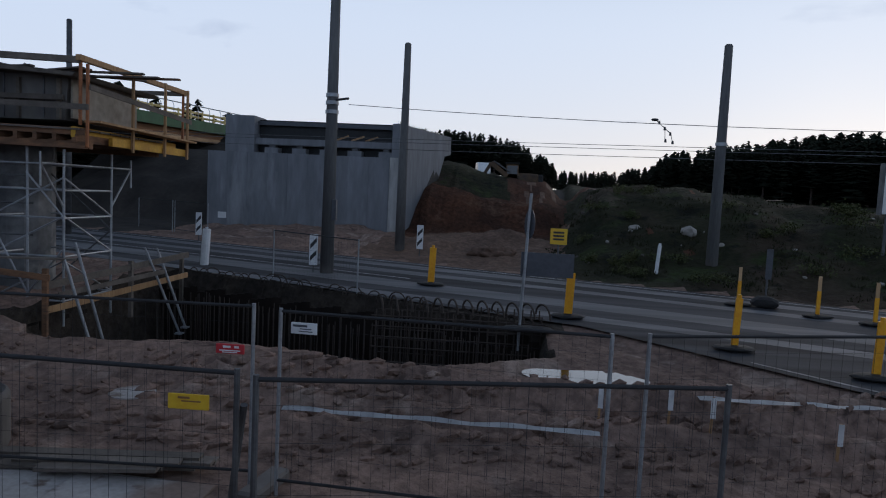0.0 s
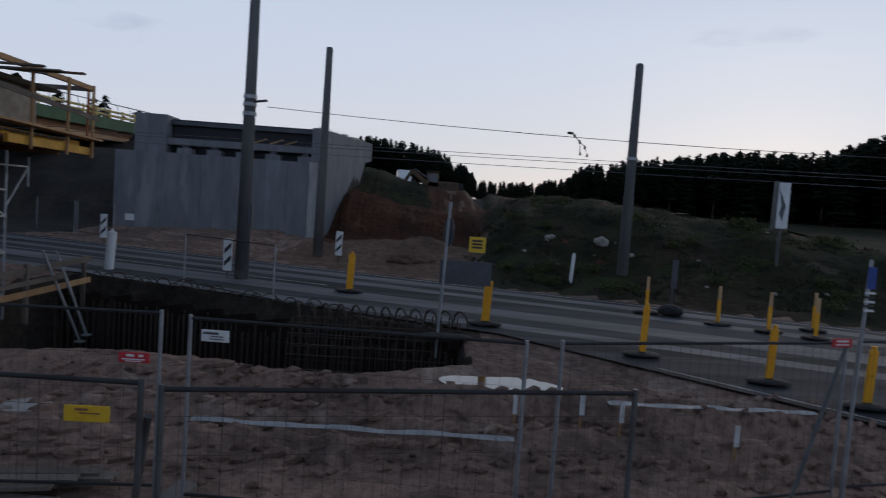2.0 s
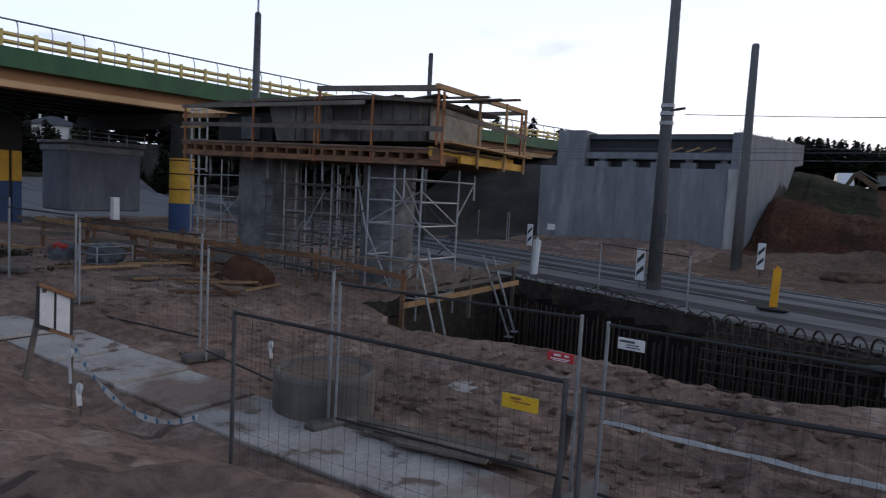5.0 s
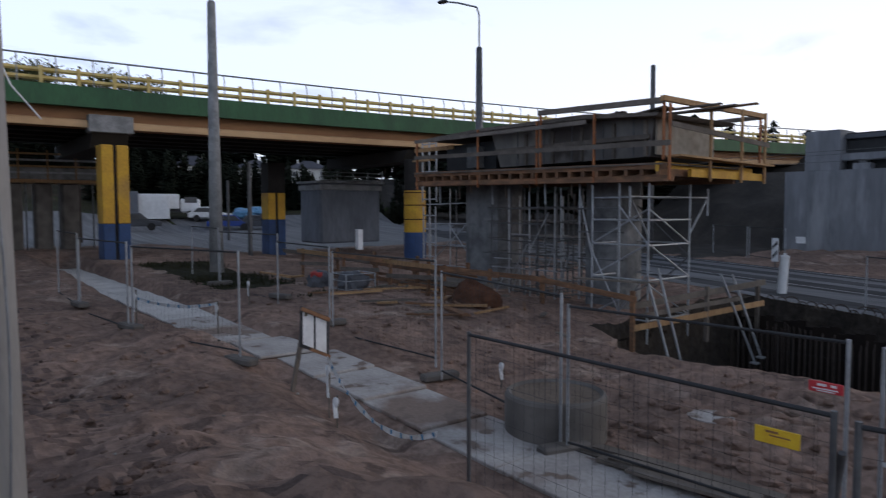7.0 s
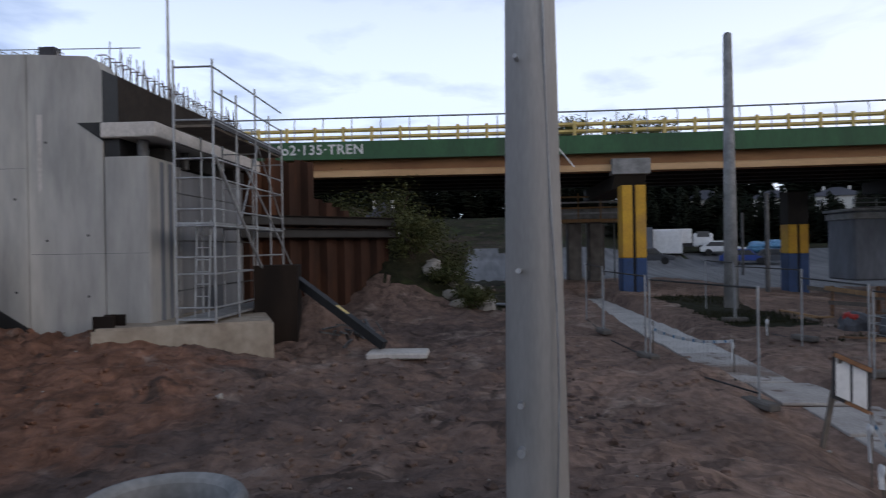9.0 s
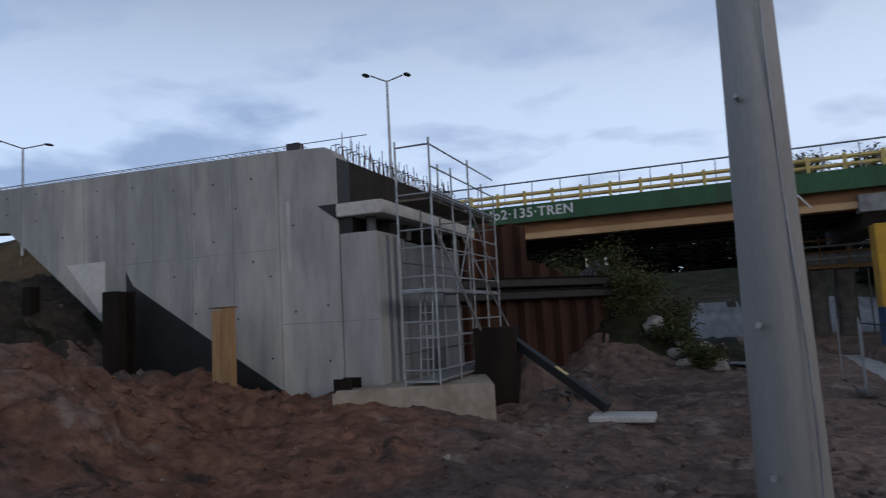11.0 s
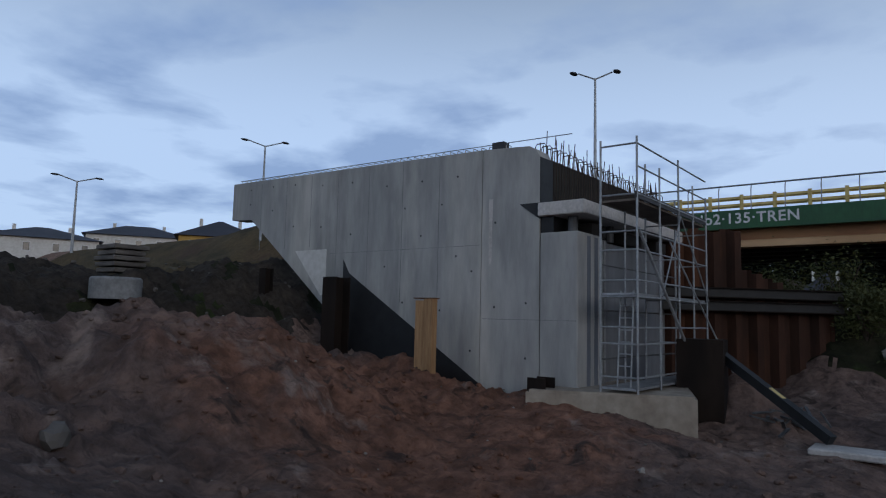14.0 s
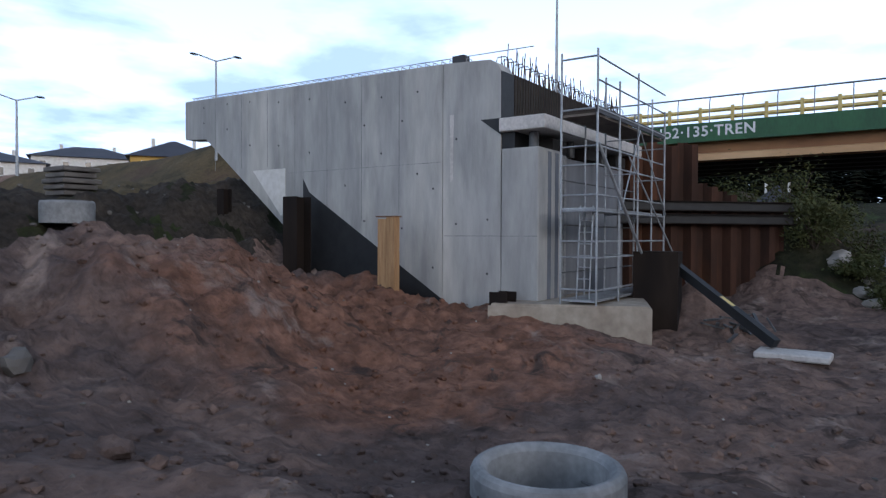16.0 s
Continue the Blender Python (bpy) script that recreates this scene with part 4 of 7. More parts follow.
fw = thing("formwork_platform", (-14.5, 14.6, 4.0), "timber formwork platform with orange posts round the pier cap", "formwork")
rng = random.Random(11)
part("edge_board", bb((-19.85, 14.6, 4.45), (-9.5, 14.6, 4.25), 0.05, 0.16), WOOD, fw)
part("edge_board", bb((-19.85, 14.66, 4.12), (-9.5, 14.66, 3.95), 0.1, 0.16), WOOD, fw)
for i in range(22):
    x = -19.6 + i * 0.47
    z = 4.30 - 0.02 * (x + 19.6)
    part("joist", bb((x, 14.55, z), (x, 18.4, z), 0.1, 0.18), WOOD, fw)
for i in range(9):
    y = 14.7 + i * 0.42
    part("deck_board", bb((-19.8, y, 4.48), (-9.6, y, 4.30), 0.38, 0.04), WOOD_GREY, fw)
for y in (15.0, 18.0):
    part("bearer", bb((-19.7, y, 4.12), (-9.6, y, 3.98), 0.14, 0.2), WOOD, fw)
part("yellow_beam", bb((-9.75, 14.55, 4.24), (-9.75, 19.2, 4.22), 0.1, 0.24), WOOD_YELLOW, fw, "yellow timber formwork beam")
part("yellow_beam", bb((-9.5, 15.6, 4.10), (-9.5, 19.3, 4.08), 0.1, 0.2), WOOD_YELLOW, fw)
part("outer_plank", bb((-9.45, 14.8, 4.5), (-9.45, 19.6, 4.42), 0.4, 0.05), WOOD_PALE, fw)
for x in (-19.75, -16.45, -13.85, -11.75, -9.45):
    part("post", bb((x, 14.62, 3.9), (x, 14.62, 5.75), 0.055, 0.055), ORANGE_POST, fw)
for y in (16.4, 18.0, 19.3):
    part("post", bb((-9.4, y, 3.9), (-9.4, y, 5.9), 0.06, 0.06), WOOD_PALE, fw)
part("rail_board", bb((-19.85, 14.58, 5.05), (-9.4, 14.58, 4.8), 0.03, 0.13), WOOD_GREY, fw)
part("rail_board", bb((-19.85, 14.58, 5.62), (-12.0, 14.58, 5.55), 0.03, 0.12), WOOD_GREY, fw)
part("rail_board", bb((-9.38, 14.6, 5.25), (-9.38, 19.5, 5.0), 0.03, 0.13), WOOD_GREY, fw)
part("top_sheet", (lambda b: (poly_prism(b, [(-19.4, 5.62), (-16.5, 5.7), (-12.2, 5.66), (-9.9, 5.5), (-9.8, 5.58), (-12.2, 5.78), (-16.5, 5.8), (-19.4, 5.7)], 14.7, 18.4, axis="y"), b)[1])(B()), WOOD_GREY, fw, "loose timber sheeting on the cap")
for k in range(30):
    x = -19.4 + rng.random() * 9
    part("loose_plank", bb((x, 14.8 + rng.random() * 1.5, 5.74), (x + rng.uniform(0.8, 2.4), 15.0 + rng.random() * 2.2, 5.78), 0.16, 0.04), WOOD_GREY if k % 3 else WOOD, fw)
part("top_beam", bb((-13.75, 14.6, 5.98), (-9.6, 14.6, 5.84), 0.12, 0.14), WOOD_GREY, fw)
part("top_beam", bb((-9.6, 14.5, 5.88), (-9.75, 19.9, 5.9), 0.12, 0.13), WOOD_PALE, fw)
part("top_beam", bb((-12.4, 19.5, 5.82), (-9.75, 19.9, 5.88), 0.12, 0.12), WOOD_GREY, fw)
for p in ((-13.7, 14.62), (-9.62, 14.62), (-9.74, 19.7)):
    part("top_post", bb((*p, 4.4), (*p, 5.92), 0.055, 0.055), ORANGE_POST, fw)
part("side_ledger", bb((-21.2, 15.6, 5.05), (-19.6, 15.2, 5.0), 0.2, 0.06), WOOD_PALE, fw)
part("side_ledger", bb((-21.2, 15.6, 5.45), (-18.6, 15.4, 5.4), 0.06, 0.14), WOOD_PALE, fw)

# ladder frame beside the pier cap
lf = thing("ladder_frame", (-21.6, 16.6, 2.0), "galvanised ladder frames standing beside the pier", "ladder frame")
for z0, z1, w in ((3.5, 6.0, 0.9), (1.2, 3.3, 0.8)):
    for sx in (-w / 2, 0.0, w / 2):
        part("stile", tb((-21.6 + sx, 16.6, z0), (-21.6 + sx, 16.6, z1), 0.035), GALV, lf)
    for z in np.arange(z0 + 0.1, z1, 0.55):
        part("rung", tb((-21.6 - w / 2, 16.6, z), (-21.6 + w / 2, 16.6, z), 0.025), GALV, lf)

# scaffolding of the pier
sc = thing("scaffold_tower", (-10.6, 16, 0), "galvanised tube scaffold tower at the end of the pier", "scaffold")
GRIDX, GRIDY = (-12.0, -10.2), (14.9, 16.8)
for x in GRIDX:
    for y in GRIDY:
        part("standard", tb((x, y, -0.3), (x, y, 3.85), 0.03), GALV, sc)
for z in (0.3, 1.35, 2.25, 2.9, 3.5):
    for x in GRIDX:
        part("ledger", tb((x, 14.9, z), (x, 16.8, z), 0.024), GALV, sc)
    for y in GRIDY:
        part("ledger", tb((-12.0, y, z), (-10.2, y, z), 0.024), GALV, sc)
for z0 in (0.3, 1.35, 2.25):
    part("brace", tb((-10.2, 14.9, z0 + 0.95), (-10.2, 16.8, z0), 0.022), GALV, sc)
    part("brace", tb((-12.0, 14.9, z0), (-10.2, 14.9, z0 + 0.95), 0.022), GALV, sc)
for y0, y1 in ((14.9, 14.1), (16.8, 17.7)):
    part("bracket", tb((-10.2, y0, 3.5), (-10.2, y1, 3.5), 0.025), GALV, sc)
    part("bracket", tb((-10.2, y1, 3.5), (-10.2, y0, 2.5), 0.025), GALV, sc)
    part("bracket_post", tb((-10.2, y1, 3.0), (-10.2, y1, 3.75), 0.025), GALV, sc)
part("standard", tb((-11.1, 14.9, -0.3), (-11.1, 14.9, 3.85), 0.03), GALV, sc)
part("standard", tb((-12.7, 15.2, 0.6), (-12.7, 15.2, 3.9), 0.03), GALV, sc)
part("brace", tb((-12.7, 15.2, 3.6), (-12.0, 14.9, 1.9), 0.025), GALV, sc)
part("brace", tb((-11.1, 14.86, 3.3), (-10.2, 14.86, 2.3), 0.022), GALV, sc)
part("brace", tb((-12.0, 14.86, 2.1), (-11.1, 14.86, 0.5), 0.022), GALV, sc)
part("brace", tb((-11.1, 14.84, 0.4), (-10.2, 14.84, 1.5), 0.022), GALV, sc)
part("brace", tb((-12.0, 16.8, 0.3), (-10.2, 16.8, 1.9), 0.022), STEEL_DARK, sc)
part("brace", tb((-12.0, 16.8, 3.4), (-10.2, 16.8, 1.9), 0.022), STEEL_DARK, sc)
for z in (0.75, 1.8, 2.55, 3.2):
    part("ledger", tb((-12.6, 14.98, z), (-11.0, 14.98, z + 0.02), 0.02), STEEL_DARK, sc)
for x in (-14.0, -14.7, -15.3, -15.9):
    p = thing("prop", (x, 16.0, 0), "slim adjustable steel prop between the pier columns", "prop", group="props under the pier cap")
    for j, y in enumerate((15.6, 17.6)):
        part("tube", tb((x + 0.1 * j, y, -0.4), (x + 0.1 * j, y, 3.9), 0.03), GALV if j == 0 and x > -14.5 else STEEL_DARK, p)
    for z in (0.5, 1.4, 2.3, 3.2):
        part("ledger", tb((x, 15.6, z), (x + 0.1, 17.6, z), 0.022), STEEL_DARK, p)
        part("ledger", tb((x, 15.6, z), (x + 0.65, 15.6, z + 0.03), 0.022), STEEL_DARK, p)
    part("brace", tb((x, 15.62, 0.4), (x + 0.6, 15.62, 1.9), 0.02), GALV, p)
    part("base_plate", bx(x - 0.1, x + 0.1, 15.5, 15.7, -0.42, -0.4), GALV, p)

# birdcage scaffold between and behind the columns
cage = thing("scaffold_tower", (-15, 16.4, 0), "dense galvanised tube scaffold between the pier columns", "scaffold")
srng = random.Random(31)
for x in (-16.5, -15.7, -14.8, -14.1, -13.5):
    for y in (15.3, 16.6, 17.9):
        part("standard", tb((x + srng.uniform(-0.08, 0.08), y, -0.5), (x, y, 3.9 + srng.uniform(-0.3, 0.05)), 0.026, n=6), GALV if srng.random() < 0.25 else STEEL_DARK, cage)
for z in (0.2, 0.75, 1.3, 1.75, 2.2, 2.75, 3.2):
    for y in (15.3, 17.9):
        a0, a1 = srng.uniform(-17.0, -16.4), srng.uniform(-14.2, -13.2)
        part("ledger", tb((a0, y - 0.04, z), (a1, y - 0.04, z + srng.uniform(-0.06, 0.06)), 0.022, n=6), GALV if srng.random() < 0.2 else STEEL_DARK, cage)
    for x in (-16.5, -14.8, -13.5):
        part("transom", tb((x + 0.05, 15.1, z + 0.05), (x + 0.05, 18.1, z + 0.05), 0.02, n=6), STEEL_DARK, cage)
for x, z, s in ((-16.4, 0.2, 1), (-14.8, 0.3, -1), (-16.3, 1.6, -1), (-14.7, 1.9, 1), (-15.6, 0.9, 1), (-15.5, 2.4, -1)):
    part("brace", tb((x, 15.22, z), (x + 0.8, 15.22, z + 1.2 * s + (1.2 if s < 0 else 0)), 0.02, n=6), GALV, cage)
hs = thing("scaffold_tower", (-20.5, 17.5, 0.6), "galvanised tube scaffold behind the pier", "scaffold")
for x in (-22.3, -21.0, -19.9, -19.2):
    for y in (17.2, 18.6):
        part("standard", tb((x, y, 0.2), (x + srng.uniform(-0.05, 0.05), y, 4.0), 0.026, n=6), GALV if y < 18 else STEEL_DARK, hs)
for z in (0.9, 1.7, 2.6, 3.4):
    part("ledger", tb((-22.5, 17.16, z), (-19.0, 17.16, z + 0.04), 0.022, n=6), GALV, hs)
part("brace", tb((-22.3, 17.1, 0.9), (-19.9, 17.1, 2.6), 0.02, n=6), GALV, hs)
part("brace", tb((-21.0, 17.1, 2.6), (-19.2, 17.1, 0.9), 0.02, n=6), GALV, hs)
# short tension rods hanging under the platform
for i in range(11):
    x = -18.9 + i * 0.84
    part("hanging_rod", bb((x, 15.0 + 0.2 * (i % 2), 4.0), (x + 0.02, 15.0 + 0.2 * (i % 2), 3.35 + 0.2 * (i % 3)), 0.05, 0.05), WOOD_GREY if i % 3 else GALV, fw)

# timber guard rail round the excavation
gr_ = thing("timber_railing", (-10, 14.2, 0.3), "rough timber guard railing round the excavation", "railing")
for x, z0, z1 in ((-22.0, 0.3, 1.4), (-19.4, 0.2, 1.35), (-16.9, 0.2, 1.3), (-13.2, 0.1, 1.3), (-10.15, -0.6, 1.15)):
    part("post", bb((x, 14.2, z0), (x, 14.2, z1), 0.12, 0.08), WOOD, gr_)
part("rail", bb((-24.5, 14.15, 1.25), (-13.0, 14.15, 1.2), 0.04, 0.14), WOOD, gr_)
part("rail", bb((-13.6, 14.13, 1.22), (-10.0, 14.13, 0.95), 0.04, 0.14), WOOD, gr_)
part("rail", bb((-22.0, 14.15, 0.75), (-16.5, 14.15, 0.72), 0.04, 0.13), WOOD, gr_)
part("side_rail", bb((-10.14, 14.2, 0.76), (-9.3, 19.3, 1.09), 0.05, 0.16), WOOD_GREY, gr_)
part("side_rail", bb((-10.1, 14.2, 0.21), (-9.3, 19.25, 0.49), 0.05, 0.15), WOOD_PALE, gr_)
for y in (16.9, 19.7):
    part("post", bb((-9.7, y, -0.4), (-9.7, y, 1.1), 0.1, 0.1), WOOD_GREY, gr_)
for top, low in (((-9.62, 14.15, 1.26), (-9.3, 14.41, -0.29)), ((-9.6, 14.5, 1.6), (-9.3, 14.85, -0.18)), ((-9.6, 17.51, 1.27), (-9.3, 17.91, 0.05)), ((-9.6, 18.12, 1.23), (-9.3, 18.38, 0.09))):
    low = Vector(top).lerp(Vector(low), 1.9 if top[1] > 17 else 1.35)
    pr = thing("raking_prop", low, "slanting steel prop leaning on the timber railing", "prop", group="raking props")
    part("tube", tb(low, top, 0.035), GALV, pr)
    part("inner_tube", tb(top, Vector(top) + (Vector(top) - low) * 0.06, 0.025), GALV, pr)
    part("foot", bx(low[0] - 0.1, low[0] + 0.1, low[1] - 0.1, low[1] + 0.1, low[2] - 0.04, low[2]), GALV, pr)
part("plank", bb((-11.9, 14.05, 1.35), (-9.9, 14.9, 1.30), 0.2, 0.04), WOOD_GREY, gr_)
part("plank", bb((-9.9, 14.3, 0.55), (-9.35, 18.0, 0.72), 0.03, 0.12), WOOD_GREY, gr_)

for i in range(4):
    x = -21.5 + i * 2.3
    z = ground(x, 12.3)
    part("post", bb((x, 12.3 + 0.1 * i, z - 0.2), (x, 12.3 + 0.1 * i, z + 1.0), 0.1, 0.08), WOOD, gr_)
part("rail", bb((-22.2, 12.22, 1.5), (-14.2, 12.6, 1.25), 0.04, 0.14), WOOD, gr_)
part("rail", bb((-22.0, 12.22, 1.0), (-14.4, 12.6, 0.75), 0.04, 0.13), WOOD, gr_)
part("rail", bb((-24.5, 11.6, 1.6), (-19.2, 12.2, 1.45), 0.04, 0.14), WOOD_GREY, gr_)
for k in range(6):
    zz = ground(-16.5, 13.2) + 0.05 + 0.06 * k
    single("formwork_sheet", bb((-18.2 + 0.15 * k, 12.8 + 0.1 * (k % 3), zz), (-15.6 + 0.1 * (k % 2), 13.2 + 0.1 * (k % 2), zz), 0.9, 0.04), WOOD_GREY if k % 2 else WOOD, "formwork sheet lying in a loose stack", "formwork sheet", group="stacked formwork sheets")
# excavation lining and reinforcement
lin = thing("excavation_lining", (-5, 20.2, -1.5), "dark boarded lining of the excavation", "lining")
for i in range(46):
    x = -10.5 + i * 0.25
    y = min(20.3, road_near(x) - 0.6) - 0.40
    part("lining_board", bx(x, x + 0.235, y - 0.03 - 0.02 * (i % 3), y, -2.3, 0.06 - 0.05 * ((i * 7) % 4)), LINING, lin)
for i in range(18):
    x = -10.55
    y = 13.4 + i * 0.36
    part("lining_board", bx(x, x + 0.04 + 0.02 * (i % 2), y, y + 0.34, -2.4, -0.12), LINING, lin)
cg = thing("rebar_cage", (-1.2, 16, -2.2), "rusty reinforcement cage standing in the excavation", "rebar cage")
for i in range(20):
    x = -2.9 + i * 0.205
    for y, top in ((15.7, 0.45), (16.6, 0.5)):
        part("bar", tb((x, y, -2.3), (x + 0.01, y, top), 0.019, n=5), REBAR, cg)
for z in (-1.2, -0.8, -0.45, -0.2, 0.05, 0.3):
    for y in (15.68, 16.62):
        part("hoop", tb((-3.0, y, z), (1.1, y, z + 0.02), 0.017, n=5), REBAR, cg)
    part("hoop", tb((1.03, 15.68, z), (1.03, 16.62, z), 0.017, n=5), REBAR, cg)
for i in range(12):
    x = -2.9 + i * 0.36
    part("bent_bar", bent(B(), [(x + 0.15 * math.cos(math.pi * k / 8), 16.15 - 0.4 * math.cos(math.pi * k / 8), 0.42 + 0.3 * math.sin(math.pi * k / 8)) for k in range(9)], 0.026), REBAR, cg)
for i in range(130):
    x = -10.2 + i * 0.087
    yy = min(20.3, road_near(x) - 0.6) - 1.0 - 0.25 * (i % 2)
    part("starter_bar", tb((x, yy, -2.3), (x + rng.uniform(-0.03, 0.03), yy, -0.1 + rng.uniform(-0.25, 0.15)), 0.014, n=4), REBAR, cg)
for i in range(34):
    x = -9.6 + i * 0.31 + rng.uniform(-0.1, 0.1)
    y = min(20.3, road_near(x) - 0.6) + 0.05
    r = rng.uniform(0.1, 0.26)
    z = ground(x, y + 0.2)
    tw = rng.uniform(-0.6, 0.6)
    single("wire_loop", bent(B(), [(x - r * math.cos(math.pi * k / 7), y + 0.1 + tw * r * math.cos(math.pi * k / 7), z - 0.03 + 1.1 * r * math.sin(math.pi * k / 7)) for k in range(8)], 0.018), REBAR, "bent rusty wire loop on the edge of the excavation", "wire loop", group="wire loops")

# ---- scaffold of the near abutment ----
s2 = thing("scaffold_tower", (-13.9, -5.9, 1.7), "galvanised access scaffold with ladder before the abutment", "scaffold")
SX, SY = (-13.75, -16.4, -18.6), (-5.45, -6.28)
for x in SX:
    for y in SY:
        part("standard", tb((x, y, 1.72), (x, y, 7.2 if x > -17 else 6.6), 0.026), GALV, s2)
for z in (2.05, 2.75, 3.1, 3.75, 4.1, 4.75, 5.15, 5.95, 6.55, 7.05):
    if z < 6.2:
        part("ledger", tb((-13.75, -5.45, z), (-13.75, -6.28, z), 0.02), GALV, s2)
    part("ledger", tb((-13.75, -5.45, z), (-18.6, -5.45, z), 0.02), GALV, s2)
part("ledger", tb((-13.75, -5.45, 7.05), (-13.75, -6.28, 7.05), 0.022), GALV, s2)
for z in (1.78, 3.78, 5.8):
    part("deck", bx(-18.6, -13.75, -6.25, -5.5, z, z + 0.05), WOOD_GREY if z > 5 else GALV, s2)
part("brace", tb((-13.75, -5.42, 5.2), (-17.2, -5.2, 1.8), 0.035), GALV, s2)
part("brace", tb((-15.6, -5.4, 5.1), (-18.9, -4.6, 1.3), 0.02), GALV, s2)
for x in (-15.1, -17.5):
    for y in SY:
        part("standard", tb((x, y, 1.72), (x, y, 6.75 if y > -6 else 6.1), 0.024), GALV, s2)
for z in (2.4, 3.45, 4.45, 5.5):
    part("ledger", tb((-13.75, -6.28, z), (-18.6, -6.28, z), 0.018), STEEL_DARK, s2)
for x in (-16.4, -18.6):
    for z in (2.75, 3.75, 4.75, 5.6, 6.2):
        part("ledger", tb((x, -5.45, z), (x, -6.28, z), 0.018), GALV, s2)
part("brace", tb((-15.1, -5.4, 3.8), (-16.4, -5.4, 5.8), 0.018), GALV, s2)
part("brace", tb((-16.4, -5.4, 5.8), (-18.6, -5.4, 3.8), 0.018), GALV, s2)
for y in (-5.75, -6.05):
    part("ladder_stile", tb((-14.1, y, 1.8), (-14.3, y, 3.9), 0.02), GALV, s2)
for i in range(8):
    part("ladder_rung", tb((-14.12 - i * 0.024, -5.75, 2.0 + i * 0.26), (-14.12 - i * 0.024, -6.05, 2.0 + i * 0.26), 0.014), GALV, s2)
part("toe_board", bx(-18.6, -13.7, -5.48, -5.44, 5.85, 6.0), DARK_INK, s2)

# ---- poles ----


def pole(name, x, y, z0, z1, r0, r1, m, label, band=None, lean=0.0):
    t = thing(name, (x, y, z0), label, "pole")
    part("shaft", tb((x, y, z0 - 0.6), (x + lean, y, z1), r0, r1, n=16), m, t, smooth=True)
    part("cap", tb((x + lean, y, z1), (x + lean, y, z1 + 0.05), r1 * 0.9, r1 * 0.7, n=16), m, t)
    for b_ in band or ():
        k = (b_ - z0) / (z1 - z0)
        part("clamp", tb((x + lean * k, y, b_), (x + lean * k, y, b_ + 0.12), r0 + (r1 - r0) * k + 0.03, n=16), GALV, t)
    return t


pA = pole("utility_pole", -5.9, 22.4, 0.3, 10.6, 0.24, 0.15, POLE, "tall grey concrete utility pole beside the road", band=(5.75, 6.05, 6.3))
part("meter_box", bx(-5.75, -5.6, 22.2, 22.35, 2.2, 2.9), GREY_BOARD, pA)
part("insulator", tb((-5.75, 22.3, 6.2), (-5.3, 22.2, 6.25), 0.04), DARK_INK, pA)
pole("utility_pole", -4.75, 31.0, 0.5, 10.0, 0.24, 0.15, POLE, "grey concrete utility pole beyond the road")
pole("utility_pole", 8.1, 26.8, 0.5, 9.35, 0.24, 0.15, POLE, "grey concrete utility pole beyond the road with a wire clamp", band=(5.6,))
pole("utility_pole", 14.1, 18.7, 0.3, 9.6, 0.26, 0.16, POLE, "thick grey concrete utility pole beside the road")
pole("utility_pole", -24.2, 8.85, 0.75, 10.55, 0.26, 0.14, CONCRETE_B, "grey concrete utility pole on the site before the bridge")
pD = pole("street_lamp", -22.3, 19.9, 0.8, 10.2, 0.22, 0.13, STEEL_DARK, "street lamp on a concrete pole with a curved arm")
bm = B()
pts = [(-22.3, 19.9, 10.2), (-22.3, 19.9, 11.6), (-22.35, 19.8, 11.95), (-22.9, 19.2, 12.15), (-23.2, 18.85, 12.2)]
for a, b_ in zip(pts, pts[1:]):
    tube(bm, a, b_, 0.04, n=8)
part("arm", bm, GALV, pD)
bm = B()
lump(bm, (-23.35, 18.7, 12.2), (0.28, 0.2, 0.07), 2, 2, 0.05)
part("lamp_head", bm, GREY_BOARD, pD)
pole("steel_post", -20.3, 29.9, 0.6, 10.4, 0.13, 0.12, STEEL_DARK, "dark steel post beyond the pier")
NPX, NPY = -4.6 * math.sin(radians(85.5)), 4.6 * math.cos(radians(85.5))
npz = 1.5
pN = thing("utility_pole", (NPX, NPY, npz), "near grey concrete utility pole with a loose wire along it", "pole")
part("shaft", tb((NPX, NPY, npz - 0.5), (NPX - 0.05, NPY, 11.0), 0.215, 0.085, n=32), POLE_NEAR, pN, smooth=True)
bm = B()
prev = None
for k in range(29):
    zz = npz + 0.1 + k * 0.325
    f0 = 0.225 * (1 - 0.026 * k) + 0.02 * math.sin(k * 0.65)
    cur = [bm.verts.new((NPX + f0 * math.cos(q) + 0.009 * math.cos(j * 2.0944), NPY + f0 * math.sin(q) + 0.009 * math.sin(j * 2.0944), zz)) for q in (0.5 + 0.12 * math.sin(k * 0.4),) for j in range(3)]
    if prev:
        for j in range(3):
            bm.faces.new((prev[j], prev[(j + 1) % 3], cur[(j + 1) % 3], cur[j]))
    prev = cur
part("wire", bm, GALV, pN)
for z, s in ((3.05, 0.018), (2.2, 0.02), (1.9, 0.03), (4.4, 0.015)):
    part("bolt", tb((NPX + 0.14, NPY - 0.1, z), (NPX + 0.24, NPY - 0.12, z), s), GALV, pN)

# ---- wires ----


